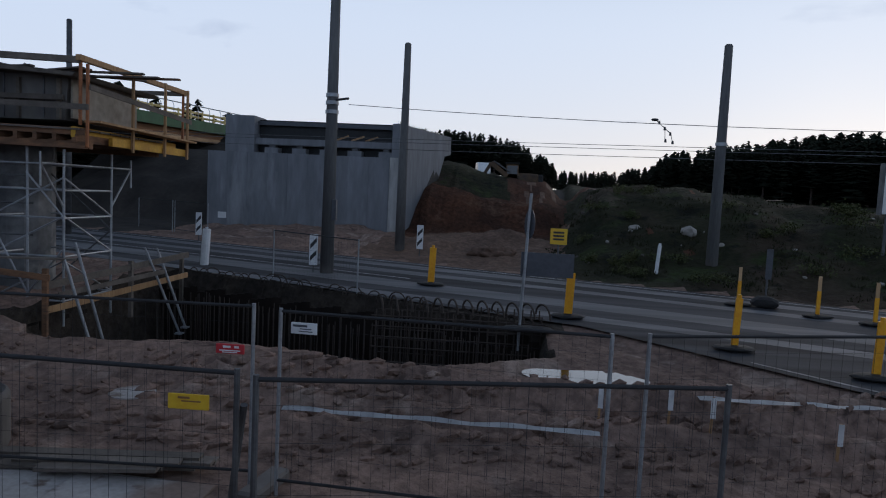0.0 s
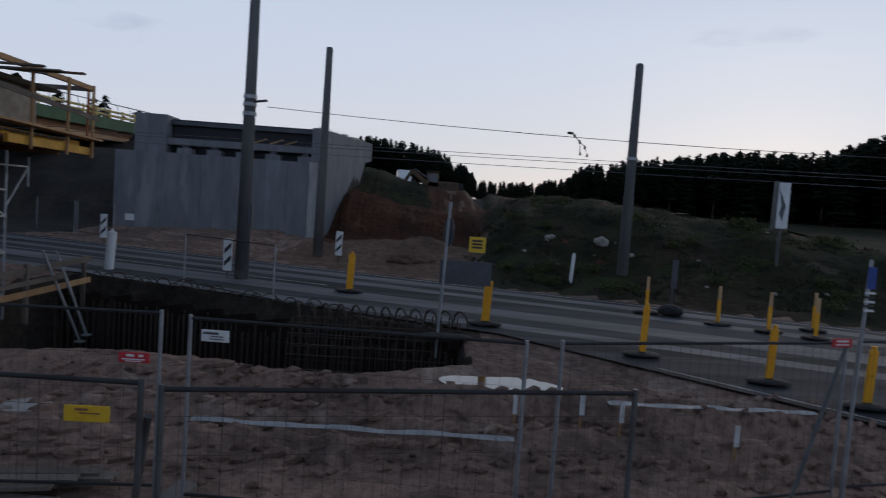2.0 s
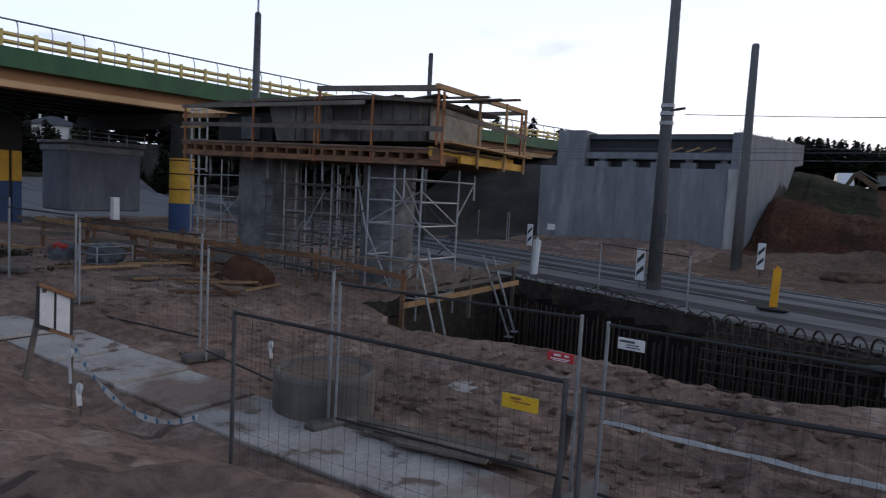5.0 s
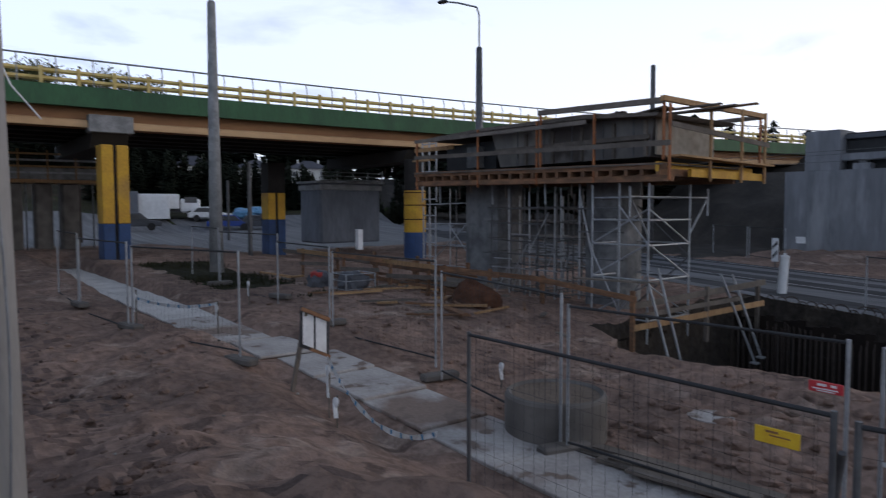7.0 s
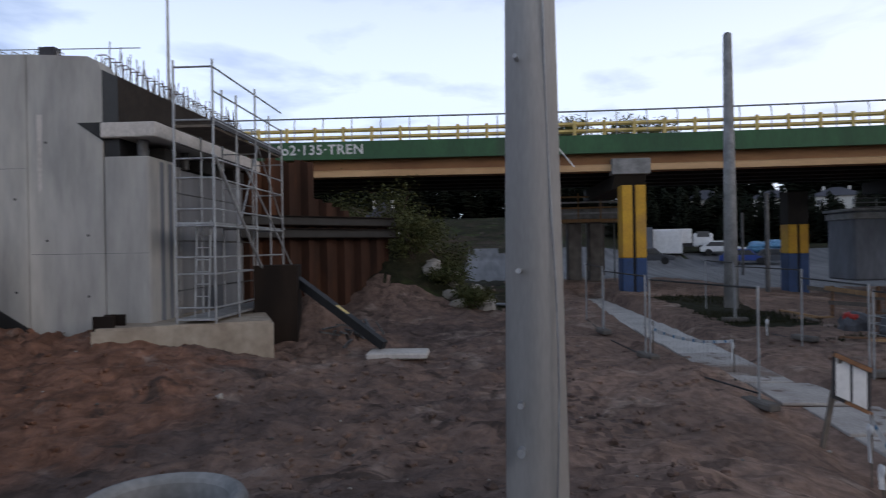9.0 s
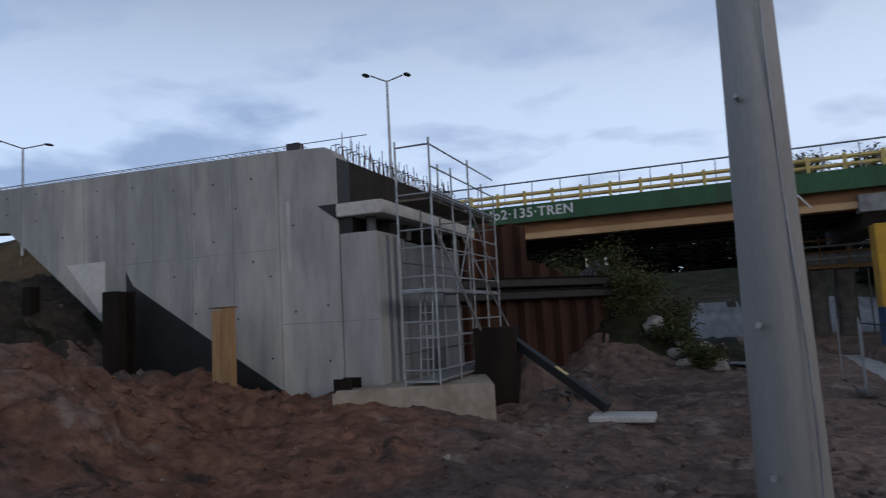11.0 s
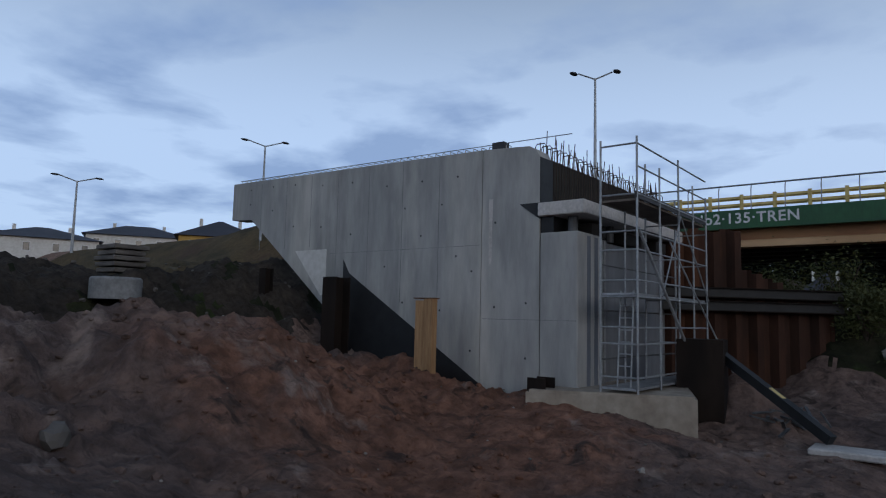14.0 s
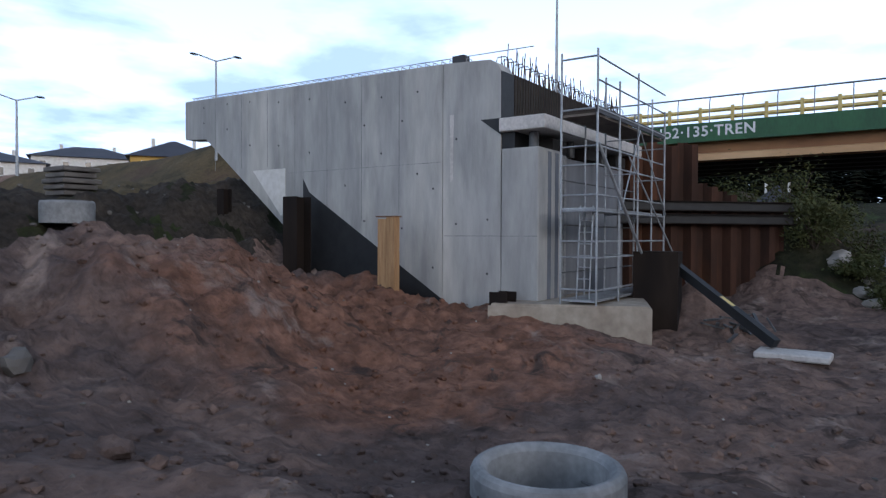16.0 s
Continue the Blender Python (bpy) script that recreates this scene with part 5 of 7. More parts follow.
def wire(p, q, sag, r=0.012, label="overhead wire between poles"):
    bm = B()
    n = 16
    rings = []
    for k in range(n + 1):
        c = Vector(p).lerp(Vector(q), k / n) - Vector((0, 0, sag * 4 * (k / n) * (1 - k / n)))
        rings.append([bm.verts.new((c.x, c.y + r * math.cos(2.0944 * j), c.z + r * math.sin(2.0944 * j))) for j in range(3)])
    for r0, r1 in zip(rings, rings[1:]):
        for j in range(3):
            bm.faces.new((r0[j], r0[(j + 1) % 3], r1[(j + 1) % 3], r1[j]))
    return single("overhead_wire", bm, STEEL_DARK, label, "wire", group="overhead wires")


wire((-5.3, 22.2, 6.05), (40, 17.0, 7.1), 0.9)
for dz in (0.0, -0.14, -0.42):
    wire((-30, 31.5, 5.6 + dz), (45, 20.0, 5.75 + dz), 0.25)

# ---- lamps along the approach road ----


def twin_lamp(x, y, z0, h, spread, turn):
    t = thing("street_lamp", (x, y, z0), "slim steel street lamp with two arms", "street lamp", group="lamps on the approach road")
    part("shaft", tb((x, y, z0 - 0.5), (x, y, z0 + h), 0.09, 0.05, n=10), GALV, t)
    for s in (-1, 1):
        ex, ey = x + s * spread * math.cos(turn), y + s * spread * math.sin(turn)
        part("arm", tb((x, y, z0 + h - 0.05), (ex, ey, z0 + h + 0.25), 0.035), GALV, t)
        bm = B()
        lump(bm, (ex + s * 0.2 * math.cos(turn), ey + s * 0.2 * math.sin(turn), z0 + h + 0.26), (0.28, 0.16, 0.06), 1, 2, 0.05)
        part("lamp_head", bm, GREY_BOARD, t)
    return t


twin_lamp(-17.84, -41.43, 7.0, 3.8, 0.95, radians(156.7))
twin_lamp(-24.1, -32.0, 7.0, 6.0, 0.95, radians(143))
twin_lamp(-27.3, -12.7, 7.5, 6.6, 0.75, radians(115))

# lamp and insulators hanging from the wires
hl = thing("hanging_lamp", (5.3, 24.5, 5.5), "small street lamp and insulators hung from the overhead wires", "hanging lamp")
part("stay", tb((5.15, 24.55, 6.2), (5.65, 24.48, 5.75), 0.015, n=5), DARK_INK, hl)
for x, z in ((5.25, 6.12), (5.45, 5.92), (5.65, 5.74), (5.5, 5.5), (5.75, 5.45)):
    part("insulator", tb((x, 24.5, z - 0.06), (x, 24.5, z + 0.06), 0.05, 0.03, n=8), DARK_INK, hl)
bm = B()
lump(bm, (5.1, 24.55, 6.22), (0.14, 0.1, 0.05), 3, 2, 0.1)
part("lamp_head", bm, DARK_INK, hl)
part("stay", tb((5.65, 24.48, 5.75), (5.75, 24.48, 5.42), 0.012, n=5), DARK_INK, hl)
part("stay", tb((5.45, 24.48, 5.92), (5.48, 24.48, 5.45), 0.012, n=5), DARK_INK, hl)

# ---- mobile site fences ----


def fence_mesh(w, h, post_r=0.021):
    """One panel from (0,0) to (w,0): two posts, rails and a wire grid."""
    posts = [B(), B()]
    tube(posts[0], (0.02, 0, 0.05), (0.02, 0, h), post_r)
    tube(posts[1], (w - 0.02, 0, 0.05), (w - 0.02, 0, h), post_r)
    rails = [B(), B()]
    tube(rails[0], (0.02, 0, h - 0.03), (w - 0.02, 0, h - 0.03), post_r * 0.8)
    tube(rails[1], (0.02, 0, 0.22), (w - 0.02, 0, 0.22), post_r * 0.8)
    grid = B()
    n = int(w / 0.125)
    for i in range(1, n):
        x = w * i / n
        bar(grid, (x, 0, 0.22), (x, 0, h - 0.04), 0.002, 0.002)
    for z in (0.5, 0.85, 1.2, 1.55, 1.8):
        if z < h:
            bar(grid, (0.02, 0, z), (w - 0.02, 0, z), 0.002, 0.002)
    return posts, rails, grid


def fence(p, q, z0, h=2.0, m=GALV, tilt=0.0, group="mobile site fence"):
    p, q = Vector((*p, z0)), Vector((*q, z0))
    w = (q - p).length
    turn = math.atan2(q.y - p.y, q.x - p.x)
    t = thing("site_fence", p, "galvanised wire mesh mobile fence panel", "fence", group=group)
    t.rotation_euler = (tilt, 0, turn)
    posts, rails, grid = fence_mesh(w, h)
    for name, bms in (("post", posts), ("rail", rails), ("mesh", [grid])):
        for b_ in bms:
            o = obj(name, b_, FENCE if name != "post" else m)
            o.parent = t
    return t


def foot(x, y, z, turn=0.0):
    bm = B()
    box(bm, -0.36, 0.36, -0.12, 0.12, 0.0, 0.13, bevel=0.03)
    o = obj("concrete_block", bm, CONCRETE_D)
    o.matrix_world = pose(x, y, z, 0, 0, math.degrees(turn))
    return tagged(o, "grey concrete block foot of a site fence", "concrete block", group="fence feet")


# nearer row along the bank
fence((-5.05, 4.35), (-1.68, 4.33), 0.0, m=STEEL_DARK)
fence((-1.55, 4.22), (1.62, 4.82), 0.0, m=STEEL_DARK)
# further row
fence((-5.7, 6.58), (-2.5, 6.78), 0.0)
fence((-2.2, 6.62), (1.08, 6.4), 0.0)
fence((1.41, 6.52), (4.98, 7.65), 0.0)
fence((5.2, 7.8), (8.6, 8.6), 0.0)
fence((-9.3, 7.4), (-5.8, 6.6), 0.12)
fence((-13.0, 7.3), (-9.5, 7.45), 0.3)
fence((-16.2, 7.5), (-13.1, 7.3), 0.4)
fence((-20.5, 7.6), (-17.0, 7.9), 0.55)
fence((-24.0, 7.9), (-20.6, 7.6), 0.65)
fence((-11.5, 4.62), (-14.8, 3.65), 0.48)
fence((-14.9, 3.6), (-18.2, 3.3), 0.55)
fence((-18.3, 3.3), (-21.7, 3.4), 0.65)
fence((-20.2, 35.8), (-17.1, 33.6), 0.6, h=1.7)
fence((-17.0, 33.6), (-14.2, 31.4), 0.6, h=1.7)
fence((-7.15, 20.6), (-3.9, 18.2), 0.2, h=1.7)
# leaning brace of the near panel
bm = B()
tube(bm, (-2.05, 4.9, 0.0), (-1.66, 4.36, 1.75), 0.025)
single("fence_brace", bm, STEEL_DARK, "slanting steel brace behind a fence post", "fence brace")
bm = B()
tube(bm, (4.1, 7.1, 0.05), (4.95, 7.62, 1.95), 0.025)
single("fence_brace", bm, STEEL_DARK, "slanting steel brace behind a fence post", "fence brace")
for x, y, z, a in ((-5.75, 6.6, 0.0, 1.3), (-2.35, 6.75, 0, 1.4), (1.25, 6.45, 0, 1.6), (-9.4, 7.45, 0.15, 1.4), (-13.1, 7.3, 0.32, 1.5), (-11.5, 4.62, 0.42, 0.3), (-14.85, 3.62, 0.5, 0.2), (-18.25, 3.3, 0.6, 0.1), (-16.9, 7.9, 0.5, 0.3), (-20.55, 7.6, 0.6, 1.5)):
    foot(x, y, max(z, ground(x, y)), a)


def sign(name, at, w, h, turn, m, label, bars=(), tilt=0.0):
    """A thin board with bars of writing; bars: (x, z, width, height, material) from its middle."""
    t = thing(name, at, label, "sign")
    t.rotation_euler = (0, tilt, turn)
    bm = B()
    box(bm, -w / 2, w / 2, -0.006, 0.006, -h / 2, h / 2, bevel=0.004)
    o = obj("board", bm, m)
    o.parent = t
    for x, z, bw, bh, bmat in bars:
        bm = B()
        box(bm, x - bw / 2, x + bw / 2, -0.0105, -0.0068, z - bh / 2, z + bh / 2)
        o = obj("writing_bar", bm, bmat)
        o.parent = t
    return t


sign("warning_sign", (-1.735, 4.29, 2.14), 0.19, 0.065, 0.02, RED_SIGN, "red plastic sign with white writing on a fence", [(-0.02, 0.014, 0.05, 0.014, WHITE_PLASTIC), (0.045, 0.014, 0.03, 0.014, WHITE_PLASTIC), (0.0, -0.010, 0.14, 0.007, WHITE_PLASTIC), (0.0, -0.022, 0.1, 0.006, WHITE_PLASTIC)])
sign("warning_sign", (4.86, 7.57, 1.98), 0.3, 0.1, 0.3, RED_SIGN, "red plastic sign with white writing on a fence", [(0, 0.02, 0.18, 0.02, WHITE_PLASTIC), (0, -0.02, 0.2, 0.012, WHITE_PLASTIC)])
sign("warning_sign", (-2.02, 4.31, 1.76), 0.28, 0.105, 0.03, YELLOW_SIGN, "yellow sign with faded dark writing on a fence", [(-0.03, 0.028, 0.08, 0.014, BEAM_TAN), (0.02, 0.005, 0.13, 0.009, BEAM_TAN)])
sign("notice_board", (-1.92, 6.56, 1.82), 0.27, 0.115, -0.06, WHITE_PLASTIC, "white notice with blue-grey writing on a fence", [(-0.04, 0.025, 0.15, 0.022, GREY_BOARD), (0.02, -0.005, 0.12, 0.01, GREY_BOARD), (0.02, -0.03, 0.14, 0.01, GREY_BOARD)])

# ---- amber bollards, posts and road furniture ----


def bollard(x, y, h=1.0, lean=0.0):
    z = road_z(x, y) if road_near(x) < y < road_far(x) else ground(x, y)
    t = thing("traffic_bollard", (x, y, z), "amber plastic traffic bollard on a black rubber foot", "bollard", group="amber bollards")
    bm = B()
    bar(bm, (x, y, z + 0.08), (x + lean, y, z + h), 0.2 if x < 3 else 0.13, 0.07)
    tube(bm, (x + lean, y, z + h), (x + lean, y, z + h + 0.08), 0.045, n=8)
    part("panel", bm, BOLLARD, t)
    bm = B()
    lump(bm, (x, y, z + 0.06), (0.45, 0.28, 0.07), x, 2, 0.15)
    part("rubber_foot", bm, RUBBER, t)


for x, y, h in ((-2.16, 20.9, 1.2), (1.73, 17.0, 1.15), (4.99, 14.6, 1.12), (6.95, 12.9, 1.1), (8.05, 11.6, 1.05)):
    bollard(x, y, h, 0.03)
for x, y in ((7.07, 20.6), (8.75, 19.3), (9.9, 18.6), (10.9, 18.0), (11.6, 19.3)):
    z = road_z(x, y)
    t = thing("marker_post", (x, y, z), "slim yellow plastic marker post on a rubber foot", "marker post", group="yellow marker posts")
    part("post", bx(x - 0.045, x + 0.045, y - 0.03, y + 0.03, z, z + 0.75), BOLLARD, t)
    part("reflector", bx(x - 0.04, x + 0.04, y - 0.025, y + 0.025, z + 0.75, z + 1.15), FLANGE_PALE, t)
    bm = B()
    lump(bm, (x, y, z + 0.05), (0.42, 0.26, 0.06), x, 2, 0.15)
    part("rubber_foot", bm, RUBBER, t)
for x, y in ((-14.15, 30.3), (-6.35, 22.3), (-3.6, 29.3)):
    z = ground(x, y)
    t = thing("chevron_post", (x, y, z), "white and dark chevron marker board beside the road", "marker board", group="chevron boards")
    part("board", bx(x - 0.14, x + 0.14, y - 0.02, y + 0.02, z + 0.3, z + 1.35), WHITE_PLASTIC, t)
    for k in range(2):
        bm = B()
        poly_prism(bm, [(x - 0.11, z + 0.42 + k * 0.42), (x + 0.11, z + 0.66 + k * 0.42), (x + 0.11, z + 0.82 + k * 0.42), (x - 0.11, z + 0.58 + k * 0.42)], y - 0.026, y - 0.021)
        part("stripe", bm, DARK_INK, t)
    part("post", tb((x, y + 0.03, z - 0.2), (x, y + 0.03, z + 1.3), 0.025), STEEL_DARK, t)
for x, y, h, lab in ((-10.3, 22.55, 1.3, 1), (5.82, 25.9, 1.1, 0)):
    z = ground(x, y)
    t = thing("delineator", (x, y, z), "white plastic delineator post beside the road", "delineator")
    part("post", tb((x, y, z - 0.1), (x + 0.08, y, z + h), 0.14 if lab else 0.07, n=12), WHITE_PLASTIC, t)
    part("knob", tb((x + 0.08, y, z + h), (x + 0.08, y, z + h + 0.07), 0.05, n=10), WHITE_PLASTIC, t)
wb = thing("delineator", (-32.0, 24.0, 0.9), "white plastic delineator post beside the road", "delineator")
part("post", bx(-31.8, -31.5, 19.3, 19.6, 1.0, 2.1), WHITE_PLASTIC, wb)
# sign seen from behind, at the corner of the excavation
sg = thing("road_sign", (0.55, 15.6, 0.2), "grey back of a road sign on a galvanised post", "road sign")
part("post", tb((0.48, 15.6, -0.3), (0.6, 15.6, 3.35), 0.035), GALV, sg)
part("panel", bx(0.45, 1.66, 15.63, 15.66, 1.45, 2.0), GREY_BOARD, sg)
part("round_plate", (lambda b: (tube(b, (0.60, 15.64, 2.65), (0.62, 15.67, 2.65), 0.3, n=20), bmesh.ops.transform(b, matrix=Matrix.Translation((0.6, 15.65, 2.65)) @ Matrix.Diagonal((0.45, 1, 1.15, 1)) @ Matrix.Translation((-0.6, -15.65, -2.65)), verts=b.verts), b)[2])(B()), GREY_BOARD, sg)
bm = B()
for k in range(3):
    lump(bm, (0.45 + 0.25 * k, 15.4, 0.26), (0.35, 0.25, 0.07), k, 2, 0.2)
part("weight", bm, RUBBER, sg)
ys = thing("warning_board", (1.95, 24.1, 0.5), "yellow warning board with dark lettering bars", "sign")
part("board", bx(1.68, 2.27, 24.05, 24.08, 1.68, 2.24), YELLOW_SIGN, ys)
for z in (2.1, 1.98, 1.86):
    part("writing_bar", bx(1.78, 2.16, 24.042, 24.047, z - 0.035, z + 0.035), DARK_INK, ys)
part("post", tb((1.98, 24.1, 0.2), (1.98, 24.1, 2.2), 0.03), STEEL_DARK, ys)
bs = thing("billboard", (14.2, 26.5, 1.2), "white framed advertising board on a slim post", "billboard")
part("panel", bx(13.9, 14.45, 26.45, 26.62, 3.3, 5.15, bevel=0.02), WHITE_PLASTIC, bs)
part("frame", bx(13.86, 13.95, 26.42, 26.65, 3.27, 5.18), STEEL_DARK, bs)
bm = B()
poly_prism(bm, [(14.0, 4.9), (14.3, 4.2), (14.2, 3.6), (14.05, 3.9), (14.12, 4.2)], 26.44, 26.447)
part("print", bm, STEEL_DARK, bs)
part("post", tb((14.2, 26.55, 1.0), (14.2, 26.55, 3.3), 0.06), STEEL_DARK, bs)
st = thing("signpost", (5.1, 7.54, 0.0), "slim post with a blue plate and striped cloth", "signpost")
part("post", tb((5.06, 7.62, 0.0), (5.12, 7.6, 2.95), 0.02), GALV, st)
part("plate", bx(5.06, 5.15, 7.53, 7.55, 2.62, 2.87), BLUE_SIGN, st)
for k in range(5):
    part("stripe", bx(5.05, 5.16, 7.53, 7.55, 2.36 + k * 0.05, 2.385 + k * 0.05), WHITE_PLASTIC if k % 2 == 0 else DARK_INK, st)
# small dark sign with a heavy foot on the road
ds = thing("road_sign", (7.84, 20.6, 0.35), "dark narrow road sign on a rubber foot", "road sign")
part("post", tb((7.84, 20.6, 0.3), (7.84, 20.6, 2.0), 0.03), STEEL_DARK, ds)
part("plate", bx(7.76, 7.94, 20.55, 20.57, 1.2, 2.1), GREY_BOARD, ds)
bm = B()
lump(bm, (7.8, 20.5, 0.52), (0.42, 0.3, 0.2), 5, 2, 0.25)
part("rubber_foot", bm, RUBBER, ds)

# ---- path ----
pa = tagged(new("pavement"), "grey concrete walkway across the site with pale slabs", "pavement", kind="structure")
PATH_MESH = {}
x = -3.6
i = 0
while x > -33:
    pale = x < -13 and not (-15.2 < x < -14.0) and (x < -15.7 or x > -14.2)
    w = 1.5
    bm = B()
    box(bm, -w / 2, w / 2 - 0.02, -0.62, 0.62, -0.06, 0.0, bevel=0.012)
    key = "pale" if pale else "grey"
    if key not in PATH_MESH:
        o = obj("slab", bm, SLAB_PALE if pale else PATH)
        PATH_MESH[key] = o.data
    else:
        bm.free()
        o = new("slab", PATH_MESH[key])
    o.parent = pa
    o.location = (x, path_y(x), path_z(x) + 0.012 + 0.008 * math.sin(i * 2.3))
    o.rotation_euler = (0.01 * math.sin(i * 1.7), 0.03 + 0.01 * math.sin(i * 3.1), 0.015 * math.sin(i * 2.1))
    x -= w
    i += 1

# ---- concrete rings ----


def ring(x, y, z, r, h, inner, label, fill=None, tilt=0.0, m=None):
    t = thing("manhole_ring", (x, y, z), label, "concrete ring")
    n = 40
    prof = [(r, -0.4 if fill is None else 0.0), (r, h - 0.06), (r - 0.02, h - 0.02), (r - 0.05, h), (inner + 0.06, h), (inner + 0.02, h - 0.03), (inner, h - 0.06), (inner, -0.4 if fill is None else 0.0)]
    bm = B()
    rings = [[bm.verts.new((x + a * math.cos(2 * math.pi * k / n), y + a * math.sin(2 * math.pi * k / n), z + b_ + tilt * a * math.cos(2 * math.pi * k / n))) for k in range(n)] for a, b_ in prof]
    for r0, r1 in zip(rings, rings[1:]):
        for k in range(n):
            bm.faces.new((r0[k], r0[(k + 1) % n], r1[(k + 1) % n], r1[k]))
    bmesh.ops.recalc_face_normals(bm, faces=bm.faces)
    part("wall", bm, m or CONCRETE_B, t, smooth=False)
    bm = B()
    tube(bm, (x, y, z + (fill or -0.3) - 0.03), (x, y, z + (fill or -0.3)), inner + 0.01, n=n)
    part("filling", bm, SAND if fill else DIRT, t)
    return t


zr = 0.77
r2 = ring(-5.13, -2.46, zr - 0.1, 0.64, 0.66, 0.50, "open grey concrete manhole ring standing on the earth", fill=None)
bm = B()
for k in range(3):
    tube(bm, (-5.13 - 0.34 - 0.02 * k, -2.46 + 0.30, zr + 0.3), (-5.13 - 0.44, -2.46 + 0.12, zr + 0.3), 0.012)
part("step_iron", bm, STEEL_DARK, r2)
part("collar", (lambda b: (tube(b, (-5.13, -2.46, zr - 0.1), (-5.13, -2.46, zr + 0.16), 0.69, 0.66, n=40), b)[1])(B()), CONCRETE_B, r2)
ring(-6.35, 7.1, -0.08, 0.71, 0.74, 0.6, "grey concrete manhole ring filled with sand beside the path", fill=0.70, m=CONCRETE_D)
ring(-8.54, -17.1, 3.48, 0.62, 0.55, 0.51, "grey concrete ring lying on the dark heap", fill=0.3)
bm = B()
zc = max(ground(-5.35 + a_, 9.45 + b0) for a_ in (-0.33, -0.15, 0, 0.15, 0.33) for b0 in (-0.33, -0.15, 0, 0.15, 0.33))
tube(bm, (-5.35, 9.45, zc - 0.2), (-5.35, 9.45, zc + 0.01), 0.33, n=28)
single("manhole_cover", bm, PATH, "pale round manhole cover set in the earth", "manhole cover")
# stack of slabs on the heap
stack = thing("slab_stack", (-9.95, -19.75, 4.4), "stack of grey concrete slabs on the heap", "slab stack")
for k in range(5):
    part("slab", bx(-10.5 + 0.09 * (k % 2), -9.5 + 0.05 * (k % 3), -20.3, -19.2 + 0.06 * (k % 3), 4.3 + k * 0.17, 4.43 + k * 0.17, bevel=0.02), CONCRETE_D, stack)

# ---- puddle and pale strips ----
bm = B()
ring_pts = []
for k in range(48):
    a = 2 * math.pi * k / 48
    q = 1 + 0.22 * noise.noise(Vector((math.cos(a) * 1.3, math.sin(a) * 1.3, 4.0))) + 0.1 * math.sin(3 * a)
    ring_pts.append(bm.verts.new((1.6 + 1.1 * q * math.cos(a), 12.45 + 0.62 * q * math.sin(a), 0.0)))
bm.faces.new(ring_pts)
pud = single("puddle", bm, WATER, "still rain puddle that mirrors the sky", "puddle", kind="structure")
pud.location = (0, 0, ground(1.6, 12.45) + 0.055)


def strip(p, q, w, z, label, m=WHITE_GLOSS, sag=0.0, name="plastic_strip", wave=0.012):
    bm = B()
    n = 26
    a, b_ = Vector((*p, 0)), Vector((*q, 0))
    side = Vector((-(b_ - a).y, (b_ - a).x, 0)).normalized() * w / 2
    prev = None
    for k in range(n + 1):
        c = a.lerp(b_, k / n)
        c += side.normalized() * wave * 2 * math.sin(k * 0.7)
        zz = z(p[0], p[1]) * (1 - k / n) + z(q[0], q[1]) * k / n
        cur = [bm.verts.new((c.x - side.x, c.y - side.y, zz + 0.03)), bm.verts.new((c.x + side.x, c.y + side.y, zz + 0.06 + wave * math.sin(k * 1.1)))]
        if prev:
            bm.faces.new((prev[0], cur[0], cur[1], prev[1]))
        prev = cur
    r = bmesh.ops.solidify(bm, geom=bm.faces[:], thickness=0.008)
    return single(name, bm, m, label, "strip")


top_of = lambda x, y: max(ground(x + dx, y + dy) for dx in (-0.3, -0.15, 0, 0.15, 0.3) for dy in (-0.2, 0, 0.2)) - 0.02
strip((-3.0, 9.25), (1.45, 9.15), 0.10, top_of, "crumpled white plastic pipe strip lying on the ruts")
strip((3.1, 10.45), (6.95, 11.25), 0.11, top_of, "crumpled white plastic pipe strip lying on the ruts")
for x, y in ((2.45, 9.6), (3.0, 9.5), (4.6, 9.3), (1.5, 9.7)):
    t = thing("survey_peg", (x, y, ground(x, y)), "thin wooden survey peg with white tape", "survey peg", group="survey pegs")
    part("stake", bb((x, y, ground(x, y) - 0.1), (x + 0.02, y, ground(x, y) + 0.5), 0.03, 0.03), WOOD_PALE, t)
    part("ribbon", bx(x - 0.02, x + 0.05, y - 0.03, y - 0.02, ground(x, y) + 0.2, ground(x, y) + 0.5), WHITE_GLOSS, t)

# ---- info board, tape posts ----
ib = thing("notice_board", (-9.95, 5.0, 0.3), "white notice board on a slanting timber post", "notice board")
part("post", bb((-10.05, 4.85, 0.0), (-9.85, 5.05, 1.55), 0.06, 0.06), WOOD_GREY, ib)
for y0 in (4.985, 5.215):
    bm = B()
    poly_prism(bm, [(y0, 1.04 - (y0 - 4.98) * 0.48), (y0 + 0.19, 0.95 - (y0 - 4.98) * 0.48), (y0 + 0.195, 1.48 - (y0 - 4.98) * 0.48), (y0 + 0.005, 1.57 - (y0 - 4.98) * 0.48)], -9.84, -9.828, axis="x")
    part("paper_sheet", bm, WHITE_PLASTIC, ib)
bm = B()
poly_prism(bm, [(4.94, 1.0), (5.46, 0.76), (5.48, 1.42), (4.96, 1.66)], -9.87, -9.845, axis="x")
part("backing", bm, DARK_INK, ib)
part("top_batten", bb((-9.80, 4.95, 1.62), (-9.80, 5.45, 1.39), 0.05, 0.06), WOOD, ib)
part("bottom_batten", bb((-9.80, 5.1, 0.95), (-9.80, 5.45, 0.78), 0.05, 0.05), WOOD, ib)
